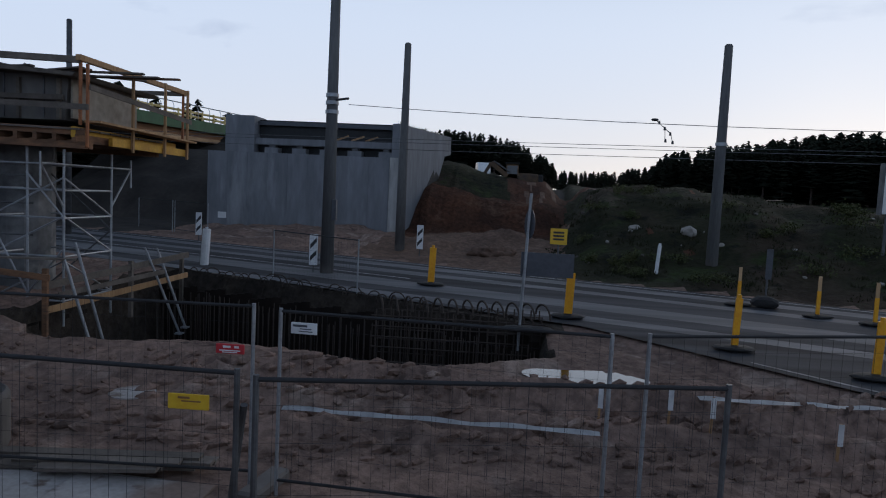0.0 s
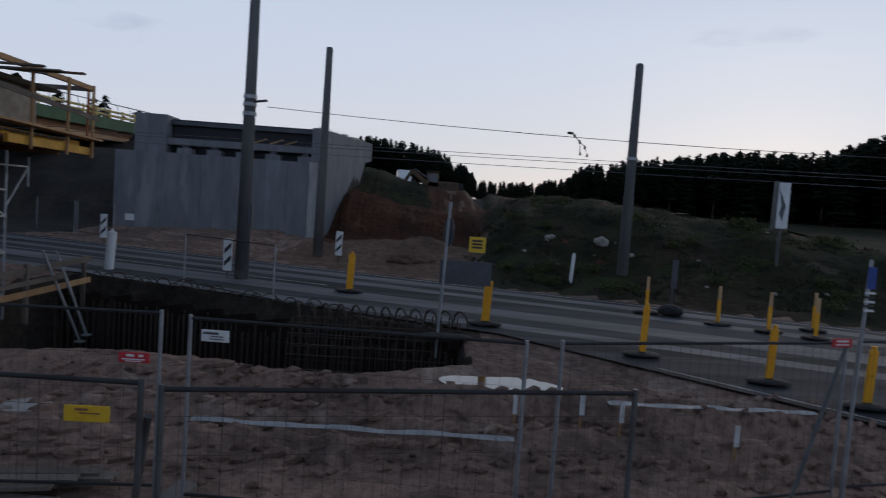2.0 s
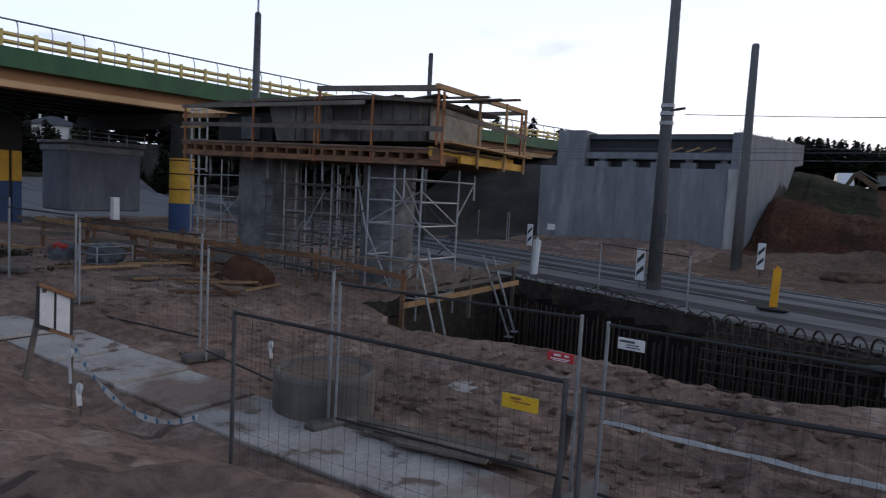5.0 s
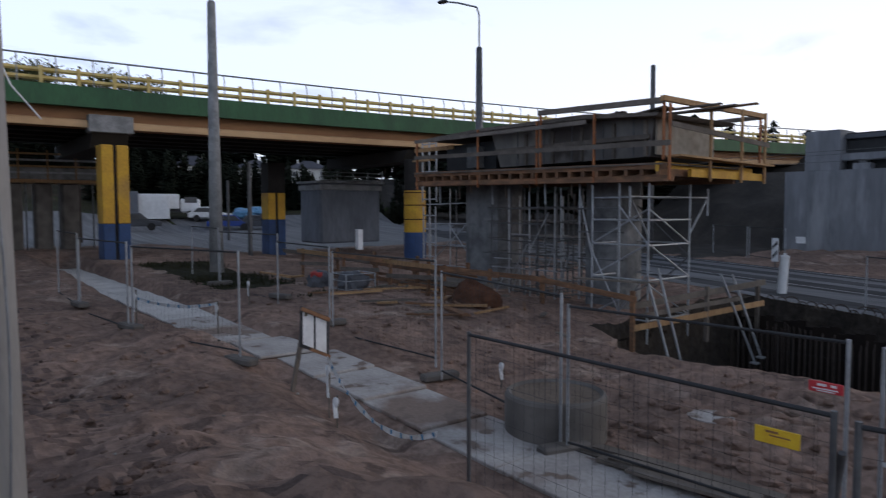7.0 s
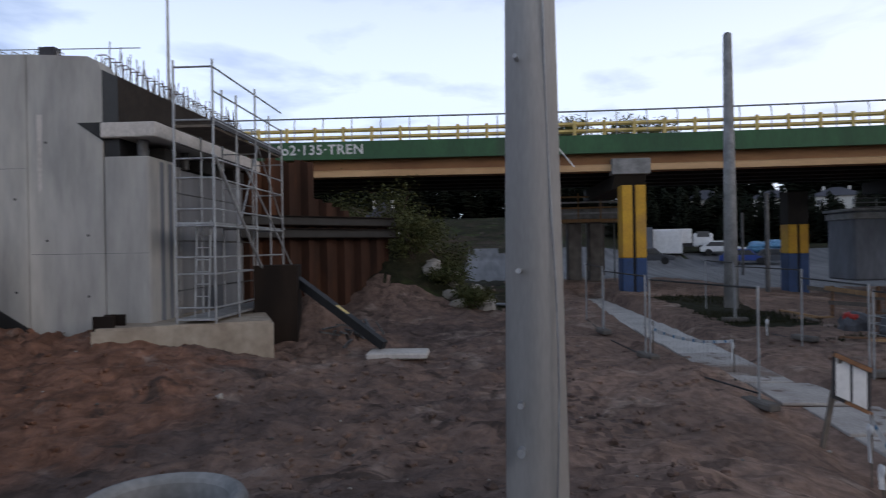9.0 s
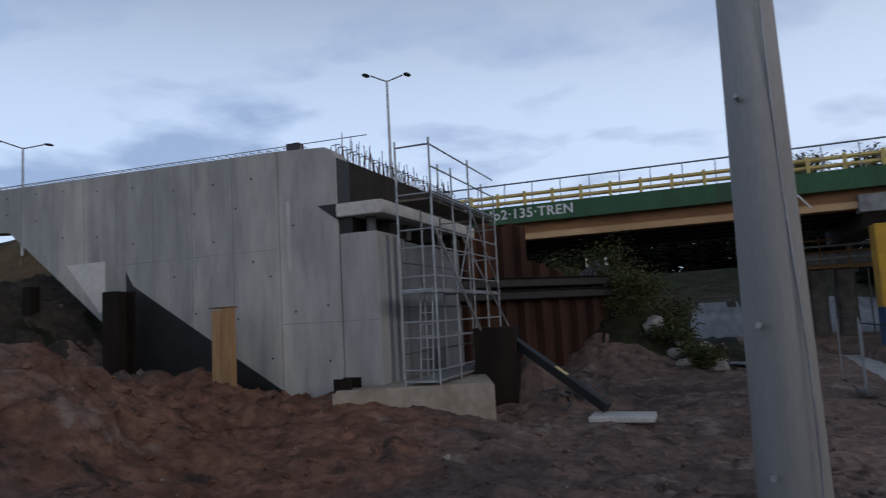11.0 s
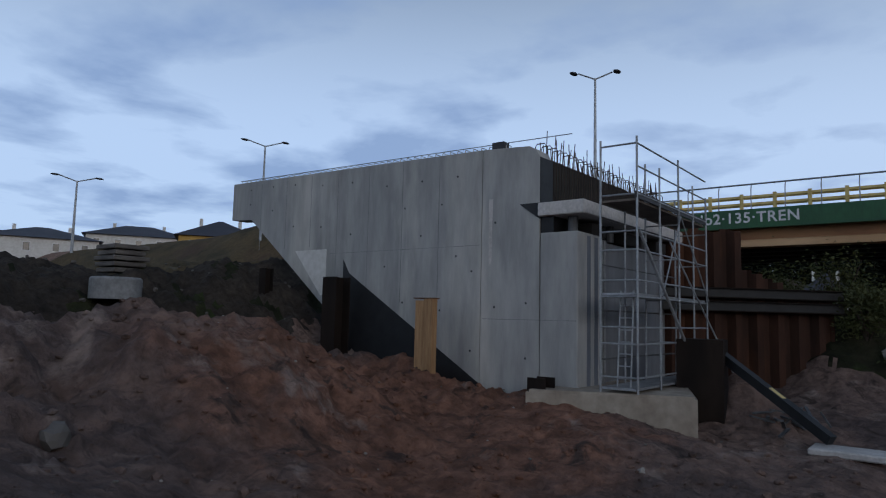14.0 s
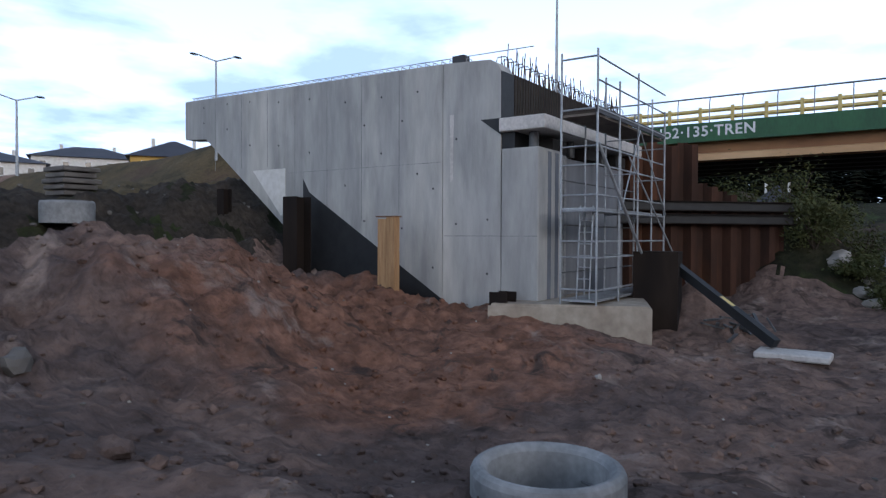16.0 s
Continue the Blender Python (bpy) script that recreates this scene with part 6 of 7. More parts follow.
for x, y, h in ((-8.85, 4.9, 0.9), (-8.0, 4.55, 0.45), (-8.6, 8.2, 0.5), (-14.2, 5.2, 0.75), (-15.9, 4.0, 0.75), (-16.6, 6.9, 0.7)):
    z = ground(x, y)
    t = thing("tape_stake", (x, y, z), "thin stake with a knot of white barrier tape", "stake", group="tape stakes")
    part("stake", tb((x, y, z - 0.1), (x + 0.03, y, z + h), 0.016, n=6), WOOD_GREY, t)
    bm = B()
    lump(bm, (x + 0.03, y - 0.03, z + h * 0.8), (0.05, 0.03, 0.07), 3, 2, 0.5)
    bar(bm, (x + 0.02, y - 0.04, z + h * 0.78), (x + 0.07, y - 0.05, z + h * 0.35), 0.06, 0.008)
    part("ribbon", bm, WHITE_GLOSS, t)


def tape(pts, w=0.07):
    bm = B()
    prev = None
    for k, p in enumerate(pts):
        tw = 0.5 * math.sin(k * 0.9)
        cur = [bm.verts.new((p[0], p[1] - w / 2 * math.sin(tw), p[2] - w / 2 * math.cos(tw))), bm.verts.new((p[0], p[1] + w / 2 * math.sin(tw), p[2] + w / 2 * math.cos(tw)))]
        if prev:
            bm.faces.new((prev[0], cur[0], cur[1], prev[1]))
        prev = cur
    bmesh.ops.solidify(bm, geom=bm.faces[:], thickness=0.002)
    t = thing("barrier_tape", pts[0], "slack white barrier tape with blue stripes between stakes", "barrier tape")
    part("tape", bm, WHITE_GLOSS, t)
    for k in range(1, len(pts) - 1, 2):
        p, q = Vector(pts[k]), Vector(pts[k + 1])
        part("stripe", bb(p.lerp(q, 0.25) + Vector((0.004, -0.006, 0)), p.lerp(q, 0.6) + Vector((0.004, -0.006, 0)), 0.006, w * 0.9), TARP, t)
    return t


a, b_ = Vector((-8.85, 4.88, 1.0)), Vector((-6.05, 4.75, 0.62))
tape([a.lerp(b_, k / 24) - Vector((0, 0, 0.42 * 4 * (k / 24) * (1 - k / 24))) for k in range(25)])
a, b_ = Vector((-14.2, 5.2, 1.2)), Vector((-15.9, 4.0, 1.25))
tape([a.lerp(b_, k / 16) - Vector((0, 0, 0.12 * 4 * (k / 16) * (1 - k / 16))) for k in range(17)])

# ---- things on the site ----
cr = thing("pallet_cage", (-17.4, 10.5, 0.55), "galvanised wire pallet cage full of scaffold fittings", "pallet cage")
for x in (-17.9, -17.0):
    for y in (10.0, 11.0):
        part("corner_post", tb((x, y, 0.4), (x, y, 1.3), 0.025), GALV, cr)
for z in (0.6, 0.85, 1.1, 1.3):
    for a, b_ in (((-17.9, 10), (-17.0, 10)), ((-17.0, 10), (-17.0, 11)), ((-17.9, 11), (-17.0, 11)), ((-17.9, 10), (-17.9, 11))):
        part("mesh_bar", tb((*a, z), (*b_, z), 0.012, n=6), GALV, cr)
part("load", (lambda b: (lump(b, (-17.45, 10.5, 0.95), (0.4, 0.45, 0.4), 3, 3, 0.5), b)[1])(B()), GREY_BOARD, cr)
rc = thing("pallet_cage", (-18.6, 10.0, 0.55), "red and grey bundle of fittings in a wire cage", "pallet cage")
part("load", (lambda b: (lump(b, (-18.6, 10.0, 0.85), (0.4, 0.45, 0.42), 6, 3, 0.5), b)[1])(B()), GREY_BOARD, rc)
part("red_fittings", (lambda b: (lump(b, (-18.5, 9.85, 1.2), (0.22, 0.2, 0.14), 8, 2, 0.4), b)[1])(B()), RED_PAINT, rc)
bm = B()
lump(bm, (-13.6, 11.9, 0.2), (1.1, 0.9, 0.85), 9, 4, 0.5)
single("soil_mound", bm, EARTH_RED, "small mound of dark soil beside the pier", "soil mound", smooth=True)
for k in range(9):
    y = 6.72 + 0.1 * (k % 4)
    single("scaffold_plank", bb((-5.7 + 0.12 * k, y - 0.02 * k, 0.1 + 0.03 * (k % 3)), (-3.5 + 0.15 * (k % 4), y + 0.25 - 0.03 * k, 0.12 + 0.03 * (k % 3)), 0.16, 0.04), WOOD_GREY, "weathered scaffold plank lying by the path", "plank", group="planks by the path")
for k in range(7):
    single("timber_plank", bb((-13.6 + 0.2 * k, 12.9 - 0.12 * k, 0.2 + 0.02 * k), (-10.9 + 0.1 * k, 12.6 - 0.1 * k, 0.12 + 0.02 * k), 0.12, 0.05), WOOD if k % 2 else WOOD_GREY, "loose timber plank lying beside the excavation", "plank", group="planks beside the pier")
orng = random.Random(77)
for k in range(34):
    x, y = orng.uniform(-22, -11.5), orng.uniform(9.6, 12.9)
    a, L = orng.uniform(0, 3.14), orng.uniform(0.4, 1.9)
    z = ground(x, y) + 0.07
    dx, dy = math.cos(a) * L / 2, math.sin(a) * L / 2
    single("timber_offcut", bb((x - dx, y - dy, max(z, ground(x - dx, y - dy) + 0.05)), (x + dx, y + dy, max(z, ground(x + dx, y + dy) + 0.05)), orng.uniform(0.06, 0.2), 0.05), (WOOD, WOOD_GREY, WOOD_PALE)[k % 3], "rough timber offcut lying on the earth by the pier", "timber offcut", group="timber offcuts")
for k in range(4):
    x, y = -21.5 + 2.2 * k, 10.9 + 0.35 * k
    z = ground(x, y)
    tr = thing("timber_trestle", (x, y, z), "rough timber trestle rail standing before the pier", "trestle", group="timber trestles")
    for u in (0.0, 1.7):
        part("leg", bb((x + u, y + 0.1 * u, z - 0.1), (x + u + 0.05, y + 0.1 * u, z + 0.95), 0.09, 0.07), WOOD, tr)
    part("rail", bb((x - 0.3, y - 0.05, z + 0.86), (x + 2.1, y + 0.15, z + 0.80), 0.04, 0.13), WOOD if k % 2 else WOOD_PALE, tr)
    part("rail", bb((x - 0.1, y - 0.05, z + 0.42), (x + 1.9, y + 0.15, z + 0.5), 0.04, 0.12), WOOD_GREY, tr)
# lever and plate with yellow mark beside the footing
lv = thing("steel_strut", (-15.2, -0.3, 0.7), "black steel strut with a yellow mark lying on a plate", "steel strut")
part("strut", bb((-17.0, -4.85, 2.62), (-15.75, -2.25, 0.95), 0.2, 0.2), BITUMEN, lv)
part("yellow_mark", bb((-16.36, -3.52, 1.765), (-16.22, -3.22, 1.575), 0.12, 0.21), YELLOW_RAIL, lv)
part("foot_plate", bx(-16.0, -15.2, -2.6, -1.2, 0.70, 0.84, bevel=0.03), SLAB_PALE, lv)
rp = thing("steel_plate", (-16.4, -5.0, 0.9), "dark rusty steel plate standing beside the footing", "steel plate")
bm = B()
poly_prism(bm, [(-16.1, -5.45), (-16.35, -4.45), (-17.3, -4.6), (-17.2, -5.6)], 0.7, 2.85, axis="z")
part("plate", bm, LINING, rp)
bm = B()
rng = random.Random(8)
for k in range(26):
    x, y = -17.2 + rng.uniform(-0.7, 0.7), -3.3 + rng.uniform(-0.5, 0.6)
    bar(bm, (x, y, 0.9 + rng.random() * 0.5), (x + rng.uniform(-0.7, 0.7), y + rng.uniform(-0.5, 0.5), 0.85 + rng.random() * 0.5), 0.07, 0.04)
single("scrap_heap", bm, STEEL_DARK, "tangle of dark scrap bars by the footing", "scrap heap", kind="stuff")
for k in range(6):
    single("steel_bar", tb((-24.6, 0.2 + 0.1 * k, 1.15), (-23.4, 1.6 + 0.1 * k, 1.15), 0.04), GALV, "steel bar lying on the earth", "steel bar", group="bars on the ground")
# stones and rubble
rng = random.Random(21)


def stone(x, y, s, m, label, seed):
    bm = B()
    lump(bm, (0, 0, 0), (s, s * rng.uniform(0.6, 1.0), s * rng.uniform(0.5, 0.8)), seed, 2, 0.45)
    o = single("stone", bm, m, label, "stone", group="scattered stones")
    o.location = (x, y, ground(x, y) + s * 0.2)
    o.rotation_euler = (0, 0, seed)


stone(-3.75, -8.6, 0.24, CONCRETE_D, "grey boulder on the reddish earth", 1)
stone(-3.1, -5.4, 0.17, HEAP, "earth-coated boulder on the bank", 2)
stone(-10.7, -4.2, 0.08, RUBBLE, "pale broken stone on the earth", 3)
for k in range(150):
    a, d = radians(rng.uniform(60, 165)), rng.uniform(5, 17)
    stone(-math.sin(a) * d, math.cos(a) * d, rng.uniform(0.010, 0.032), RUBBLE if k % 3 == 0 else CONCRETE_D, "small stone on the earth", 10 + k)
stone(7.9, 29.6, 0.42, RUBBLE, "large pale rubble block on the dark bank", 90)
stone(5.9, 31.0, 0.30, RUBBLE, "pale broken slab on the dark bank", 91)
for k in range(22):
    x = rng.uniform(3, 16)
    stone(x, road_far(x) + rng.uniform(2, 12), rng.uniform(0.04, 0.14), RUBBLE if k % 2 else CONCRETE_D, "pale lump of rubble on the dark bank", 100 + k)
for k in range(16):
    stone(-24.3 + rng.uniform(-1.4, 1.3), -0.6 + rng.uniform(-1.3, 1.0), rng.uniform(0.15, 0.5), RUBBLE, "pale rubble block among the bushes", 200 + k)

for k in range(70):
    stone(rng.uniform(-17, -4), rng.uniform(-24, -14.5), rng.uniform(0.03, 0.09), CONCRETE_D, "broken stone on the dark heap", 300 + k)

# clods of earth over the worked ground
bm = B()
base_clod = []
for sd in range(6):
    b2 = B()
    lump(b2, (0, 0, 0), (1, 0.85, 0.6), sd, 1, 0.6)
    b2.verts.ensure_lookup_table()
    base_clod.append(([v.co.copy() for v in b2.verts], [[v.index for v in f.verts] for f in b2.faces]))
    b2.free()
cv, cf = [], []
for _ in range(4200):
    u = rng.random()
    if u < 0.62:
        a, d = radians(rng.uniform(70, 168)), 3.6 + 13 * rng.random() ** 0.8
        x, y = -math.sin(a) * d, math.cos(a) * d
    else:
        x, y = rng.uniform(-17, 6), rng.uniform(6.9, 12.2)
        if abs(y - path_y(x)) < 1.0:
            continue
    s_ = 0.018 + 0.085 * rng.random() ** 4
    z = ground(x, y) + s_ * 0.15
    vs, fs = base_clod[rng.randrange(6)]
    t_ = rng.uniform(0, 6.28)
    c_, n_ = math.cos(t_) * s_, math.sin(t_) * s_
    i0 = len(cv)
    cv += [(x + c_ * v.x - n_ * v.y, y + n_ * v.x + c_ * v.y, z + s_ * v.z) for v in vs]
    cf += [tuple(i0 + q for q in f) for f in fs]
for row in range(13):
    y0 = 8.0 + 0.34 * row
    if row % 4 == 3:
        continue
    for k in range(46):
        x = -6.0 + 0.30 * k + rng.uniform(-0.06, 0.06) + 0.15 * (row % 2)
        y = y0 + 0.25 * math.sin(x * 0.55) + rng.uniform(-0.05, 0.05)
        if rng.random() < 0.18 or y > 12.3:
            continue
        s_ = rng.uniform(0.08, 0.19)
        z = ground(x, y) + s_ * 0.1
        vs, fs = base_clod[rng.randrange(6)]
        t_ = rng.uniform(0.3, 0.9)
        c_, n_ = math.cos(t_), math.sin(t_)
        i0 = len(cv)
        cv += [(x + (c_ * v.x * 1.3 - n_ * v.y * 0.6) * s_, y + (n_ * v.x * 1.3 + c_ * v.y * 0.6) * s_, z + s_ * v.z * 0.9) for v in vs]
        cf += [tuple(i0 + q for q in f) for f in fs]
bm.free()
me = bpy.data.meshes.new("earth_clods")
me.from_pydata(cv, [], cf)
me.materials.append(DIRT)
me.materials.append(HEAP)
me.polygons.foreach_set("material_index", [1 if cv[f[0]][1] < 2.0 else 0 for f in cf])
tagged(new("earth_clods", me), "clods of brown earth scattered over the worked ground", "clods", kind="stuff")
# slumped sand beside the far abutment
bm = B()
lump(bm, (-0.4, 30.0, 0.75), (0.9, 0.6, 0.35), 4, 4, 0.5)
single("sand_mound", bm, SANDY, "slumped heap of pale reddish sand beside the abutment", "sand mound", smooth=True)
bm = B()
prev = None
TR = [Vector((10.5, 40.5, 0)), Vector((14.5, 37.6, 0)), Vector((20.7, 34.3, 0)), Vector((25.5, 31.0, 0)), Vector((34.0, 27.5, 0))]
for seg in range(len(TR) - 1):
    for k in range(14):
        c = TR[seg].lerp(TR[seg + 1], k / 14)
        d = (TR[seg + 1] - TR[seg]).normalized()
        sd = Vector((-d.y, d.x, 0)) * (0.9 + 0.35 * noise.noise(c * 0.8))
        cur = [bm.verts.new((q.x, q.y, ground(q.x, q.y) + 0.07)) for q in (c - sd, c, c + sd)]
        if prev:
            for j in range(2):
                bm.faces.new((prev[j], prev[j + 1], cur[j + 1], cur[j]))
        prev = cur
single("dirt_track", bm, SAND, "pale sandy track over the weedy bank", "track", kind="structure", smooth=True)
single("hanging_hose", (lambda b: (tube(b, (-31.45, 3.1, 9.2), (-31.45, 3.5, 8.1), 0.035), tube(b, (-31.45, 3.5, 8.1), (-31.45, 4.5, 6.85), 0.035), b)[2])(B()), WHITE_PLASTIC, "pale hose hanging over the bridge edge", "hose")

# ---- plants ----


def leaf_cloud(bm, c, size, n, leaf, rnd, flat=0.5):
    for _ in range(n):
        d = Vector((rnd.gauss(0, 0.5), rnd.gauss(0, 0.5), rnd.gauss(0, 0.5)))
        p = Vector(c) + Vector((d.x * size[0], d.y * size[1], d.z * size[2]))
        m = Euler((rnd.uniform(-1, 1), rnd.uniform(-1, 1), rnd.uniform(0, 6.3))).to_matrix()
        s = leaf * rnd.uniform(0.6, 1.4)
        vs = [bm.verts.new(p + m @ Vector(q) * s) for q in ((-0.5, 0, 0), (0, -0.22, 0.06), (0.5, 0, 0), (0, 0.22, 0.06))]
        bm.faces.new(vs)


rng = random.Random(33)
for x, y, h, w in ((-24.6, -2.4, 1.6, 1.2), (-25.2, -6.2, 3.0, 1.2), (-26.2, -5.4, 3.3, 1.4), (-25.6, -4.6, 2.4, 1.6), (-26.5, -3.4, 2.2, 1.5), (-24.6, -4.6, 1.3, 0.9), (-25.4, -2.2, 1.2, 1.4), (-24.4, -1.0, 0.8, 1.2), (-26.6, -1.2, 1.3, 1.6), (-27.8, -2.4, 2.2, 1.7), (-23.2, -0.2, 0.7, 0.9)):
    z = ground(x, y)
    t = thing("bush", (x, y, z), "loose green roadside bush with upright shoots", "bush", group="bushes under the bridge end")
    bm = B()
    for k in range(9):
        a = rng.uniform(0, 6.28)
        tube(bm, (x, y, z - 0.1), (x + w * 0.5 * math.cos(a), y + w * 0.5 * math.sin(a), z + h * rng.uniform(0.6, 1.0)), 0.02, 0.006, n=4)
    part("stem", bm, BARK, t)
    bm = B()
    for k in range(10):
        leaf_cloud(bm, (x + rng.uniform(-w, w) * 0.5, y + rng.uniform(-w, w) * 0.5, z + h * rng.uniform(0.25, 0.85)), (w * 0.4, w * 0.4, h * 0.3), 190, 0.13, rng)
    part("foliage", bm, LEAF, t)

# low weeds on the bank beyond the road
for k in range(34):
    x = rng.uniform(3.2, 20)
    y = road_far(x) + rng.uniform(1.2, 14)
    if x < 0.085 * y + 1.0:
        continue
    z, w = ground(x, y), rng.uniform(0.4, 1.1)
    t = thing("weed_clump", (x, y, z), "low dark green weed clump on the bank", "weeds", group="weeds on the far bank")
    bm = B()
    for q in range(5):
        leaf_cloud(bm, (x + rng.uniform(-w, w) * 0.6, y + rng.uniform(-w, w) * 0.5, z + rng.uniform(0.05, 0.32)), (w * 0.5, w * 0.5, 0.16), 70, 0.11, rng)
    part("foliage", bm, LEAF, t)

# grass tufts on the bank beyond the road and on the heaps
bm = B()
for _ in range(4200):
    if rng.random() < 0.85:
        x = rng.uniform(2, 26)
        y = road_far(x) + 1.5 + abs(rng.gauss(0, 9))
    else:
        x, y = rng.uniform(-29, -17), rng.uniform(7.2, 9.8)
    if noise.noise(Vector((x * 0.35, y * 0.35, 8.0))) < -0.05:
        continue
    z = ground(x, y) - 0.03
    for _k in range(5):
        a = rng.uniform(0, 6.28)
        h = rng.uniform(0.06, 0.2)
        p = Vector((x + rng.uniform(-0.2, 0.2), y + rng.uniform(-0.2, 0.2), z))
        d = Vector((math.cos(a), math.sin(a), 0)) * 0.03
        bm.faces.new((bm.verts.new(p - d), bm.verts.new(p + d), bm.verts.new(p + Vector((d.y * 2, d.x * 2, h)))))
single("grass_tufts", bm, GRASS, "tufts of dark rough grass on the banks", "grass", kind="stuff")


# ---- forest ----
def pine_mesh(seed):
    """Vertices and faces of one pine crown and of its trunk, for a height of 1."""
    r = random.Random(seed)
    vs, fs, tv, tf = [], [], [], []
    for lev, (z, w) in enumerate(((0, 0.016), (0.9, 0.004))):
        for k in range(5):
            tv.append((w * math.cos(1.2566 * k), w * math.sin(1.2566 * k), z))
    tf = [(k, (k + 1) % 5, 5 + (k + 1) % 5, 5 + k) for k in range(5)]
    z = r.uniform(0.06, 0.36)
    while z < 0.99:
        f = 1 - (z - 0.3) / 0.72
        n = 8
        for k in range(n):
            a = 2 * math.pi * (k + r.random()) / n
            reach = (0.035 + 0.15 * f ** 0.8) * r.uniform(0.5, 1.15)
            zz = z + r.uniform(-0.02, 0.02)
            c, s = math.cos(a), math.sin(a)
            w = reach * 0.45
            i = len(vs)
            vs += [(0, 0, zz + 0.03), (reach * 0.6 * c - w * s, reach * 0.6 * s + w * c, zz), (reach * c, reach * s, zz - 0.025 + r.uniform(-0.01, 0.03)), (reach * 0.6 * c + w * s, reach * 0.6 * s - w * c, zz)]
            fs.append((i, i + 1, i + 2, i + 3))
        z += 0.042
    i = len(vs)
    vs += [(-0.012, 0, 0.93), (0.012, 0, 0.93), (0, 0, 1.0)]
    fs.append((i, i + 1, i + 2))
    return vs, fs, tv, tf


PINES = [pine_mesh(s) for s in range(5)]


def wood(name, places, label):
    """One joined wood out of many pines: rows of x, y, z, height."""
    vs, fs, tv, tf = [], [], [], []
    r = random.Random(len(places))
    for x, y, z, h in places:
        a, b_, c, d = PINES[r.randrange(5)]
        t = r.uniform(0, 6.28)
        co, si = math.cos(t) * h, math.sin(t) * h
        wide = r.uniform(1.0, 1.5)
        for src_v, src_f, dst_v, dst_f in ((a, b_, vs, fs), (c, d, tv, tf)):
            i = len(dst_v)
            k = wide if src_v is a else 1.0
            dst_v += [(x + (co * p[0] - si * p[1]) * k, y + (si * p[0] + co * p[1]) * k, z + p[2] * h) for p in src_v]
            dst_f += [tuple(q + i for q in f) for f in src_f]
    t = tagged(new(name), label, "forest", kind="stuff")
    for nm, v, f, m in (("crowns", vs, fs, PINE), ("trunks", tv, tf, BARK)):
        me = bpy.data.meshes.new(nm)
        me.from_pydata(v, [], f)
        me.materials.append(m)
        o = new(nm, me)
        o.parent = t
        tagged(o, kind="stuff")
    return t


rng = random.Random(5)


def top_elev(a):
    """Height of the tree tops over the horizon, in degrees, by bearing to the right of +y."""
    pts = ((-12, 5.2), (-5.5, 5.4), (-2, 5.3), (1, 4.6), (3.5, 3.4), (4.5, 2.5), (9, 2.6), (12, 3.2), (12.8, 4.2), (18, 5.0), (25, 5.8), (31, 5.9), (34, 7.0), (40, 7.8), (70, 8.5))
    return float(np.interp(a, [p[0] for p in pts], [p[1] for p in pts]))


rows_ = []
for _ in range(900):
    a = rng.uniform(-9, 62)
    d = (190 if a < 4 else 420 if a < 12 else 150) * rng.uniform(1.0, 1.35)
    x, y = d * math.sin(radians(a)), d * math.cos(radians(a))
    z = ground(x, y)
    want = EYE + d * math.tan(radians(top_elev(a) * rng.uniform(0.86, 1.03))) - z
    rows_.append((x, y, z - 0.5, max(4.0, want + 0.5)))
wood("forest", rows_, "dark pine forest on the hills beyond the road")
# trees behind the old bridge
rows_ = []
for _ in range(520):
    a = rng.uniform(-112, -30)
    d = rng.uniform(108, 150)
    x, y = d * math.sin(radians(a)), d * math.cos(radians(a))
    z = ground(x, y)
    rows_.append((x, y, z - 0.5, (3.2 + d * 0.118 - z) * rng.uniform(0.72, 1.12)))
wood("forest", rows_, "dark trees behind the old bridge")
rows_ = []
for _ in range(150):
    a, d = rng.uniform(-80, -52), rng.uniform(86, 97)
    x, y = d * math.sin(radians(a)), d * math.cos(radians(a))
    rows_.append((x, y, ground(x, y) - 0.5, rng.uniform(3.0, 6.6)))
wood("young_trees", rows_, "young dark green trees before the houses")
rows_ = []
for _ in range(60):
    y = rng.uniform(50, 110)
    rows_.append((old_x(min(y, 78)) - rng.uniform(16, 40), y, 2.0, rng.uniform(8, 11.0)))
wood("forest", rows_, "dark trees behind the far end of the old bridge")
# the bush that shows over the guard rail
t = thing("tree", (-47, 8.5, 1.2), "leafy tree whose crown shows over the bridge rail", "tree")
part("trunk", tb((-47, 8.5, 0.8), (-47, 8.5, 10.6), 0.22, 0.08, n=10), BARK, t)
bm = B()
for k in range(5):
    tube(bm, (-47, 8.5, 6.0 + k * 0.6), (-47 + rng.uniform(-1.5, 1.5), 8.5 + rng.uniform(-2.5, 2.5), 9.2 + rng.random()), 0.08, 0.02, n=6)
part("limb", bm, BARK, t)
bm = B()
for k in range(30):
    v_ = rng.uniform(-5.5, 4.0)
    leaf_cloud(bm, (-47 + rng.uniform(-1.2, 1.2), 8.8 + v_, 10.5 + rng.uniform(-0.4, 1.4) - 0.02 * v_ * v_), (1.2, 1.2, 0.6), 220, 0.28, rng)
part("crown", bm, LEAF, t)

# ---- houses and vehicles far off ----


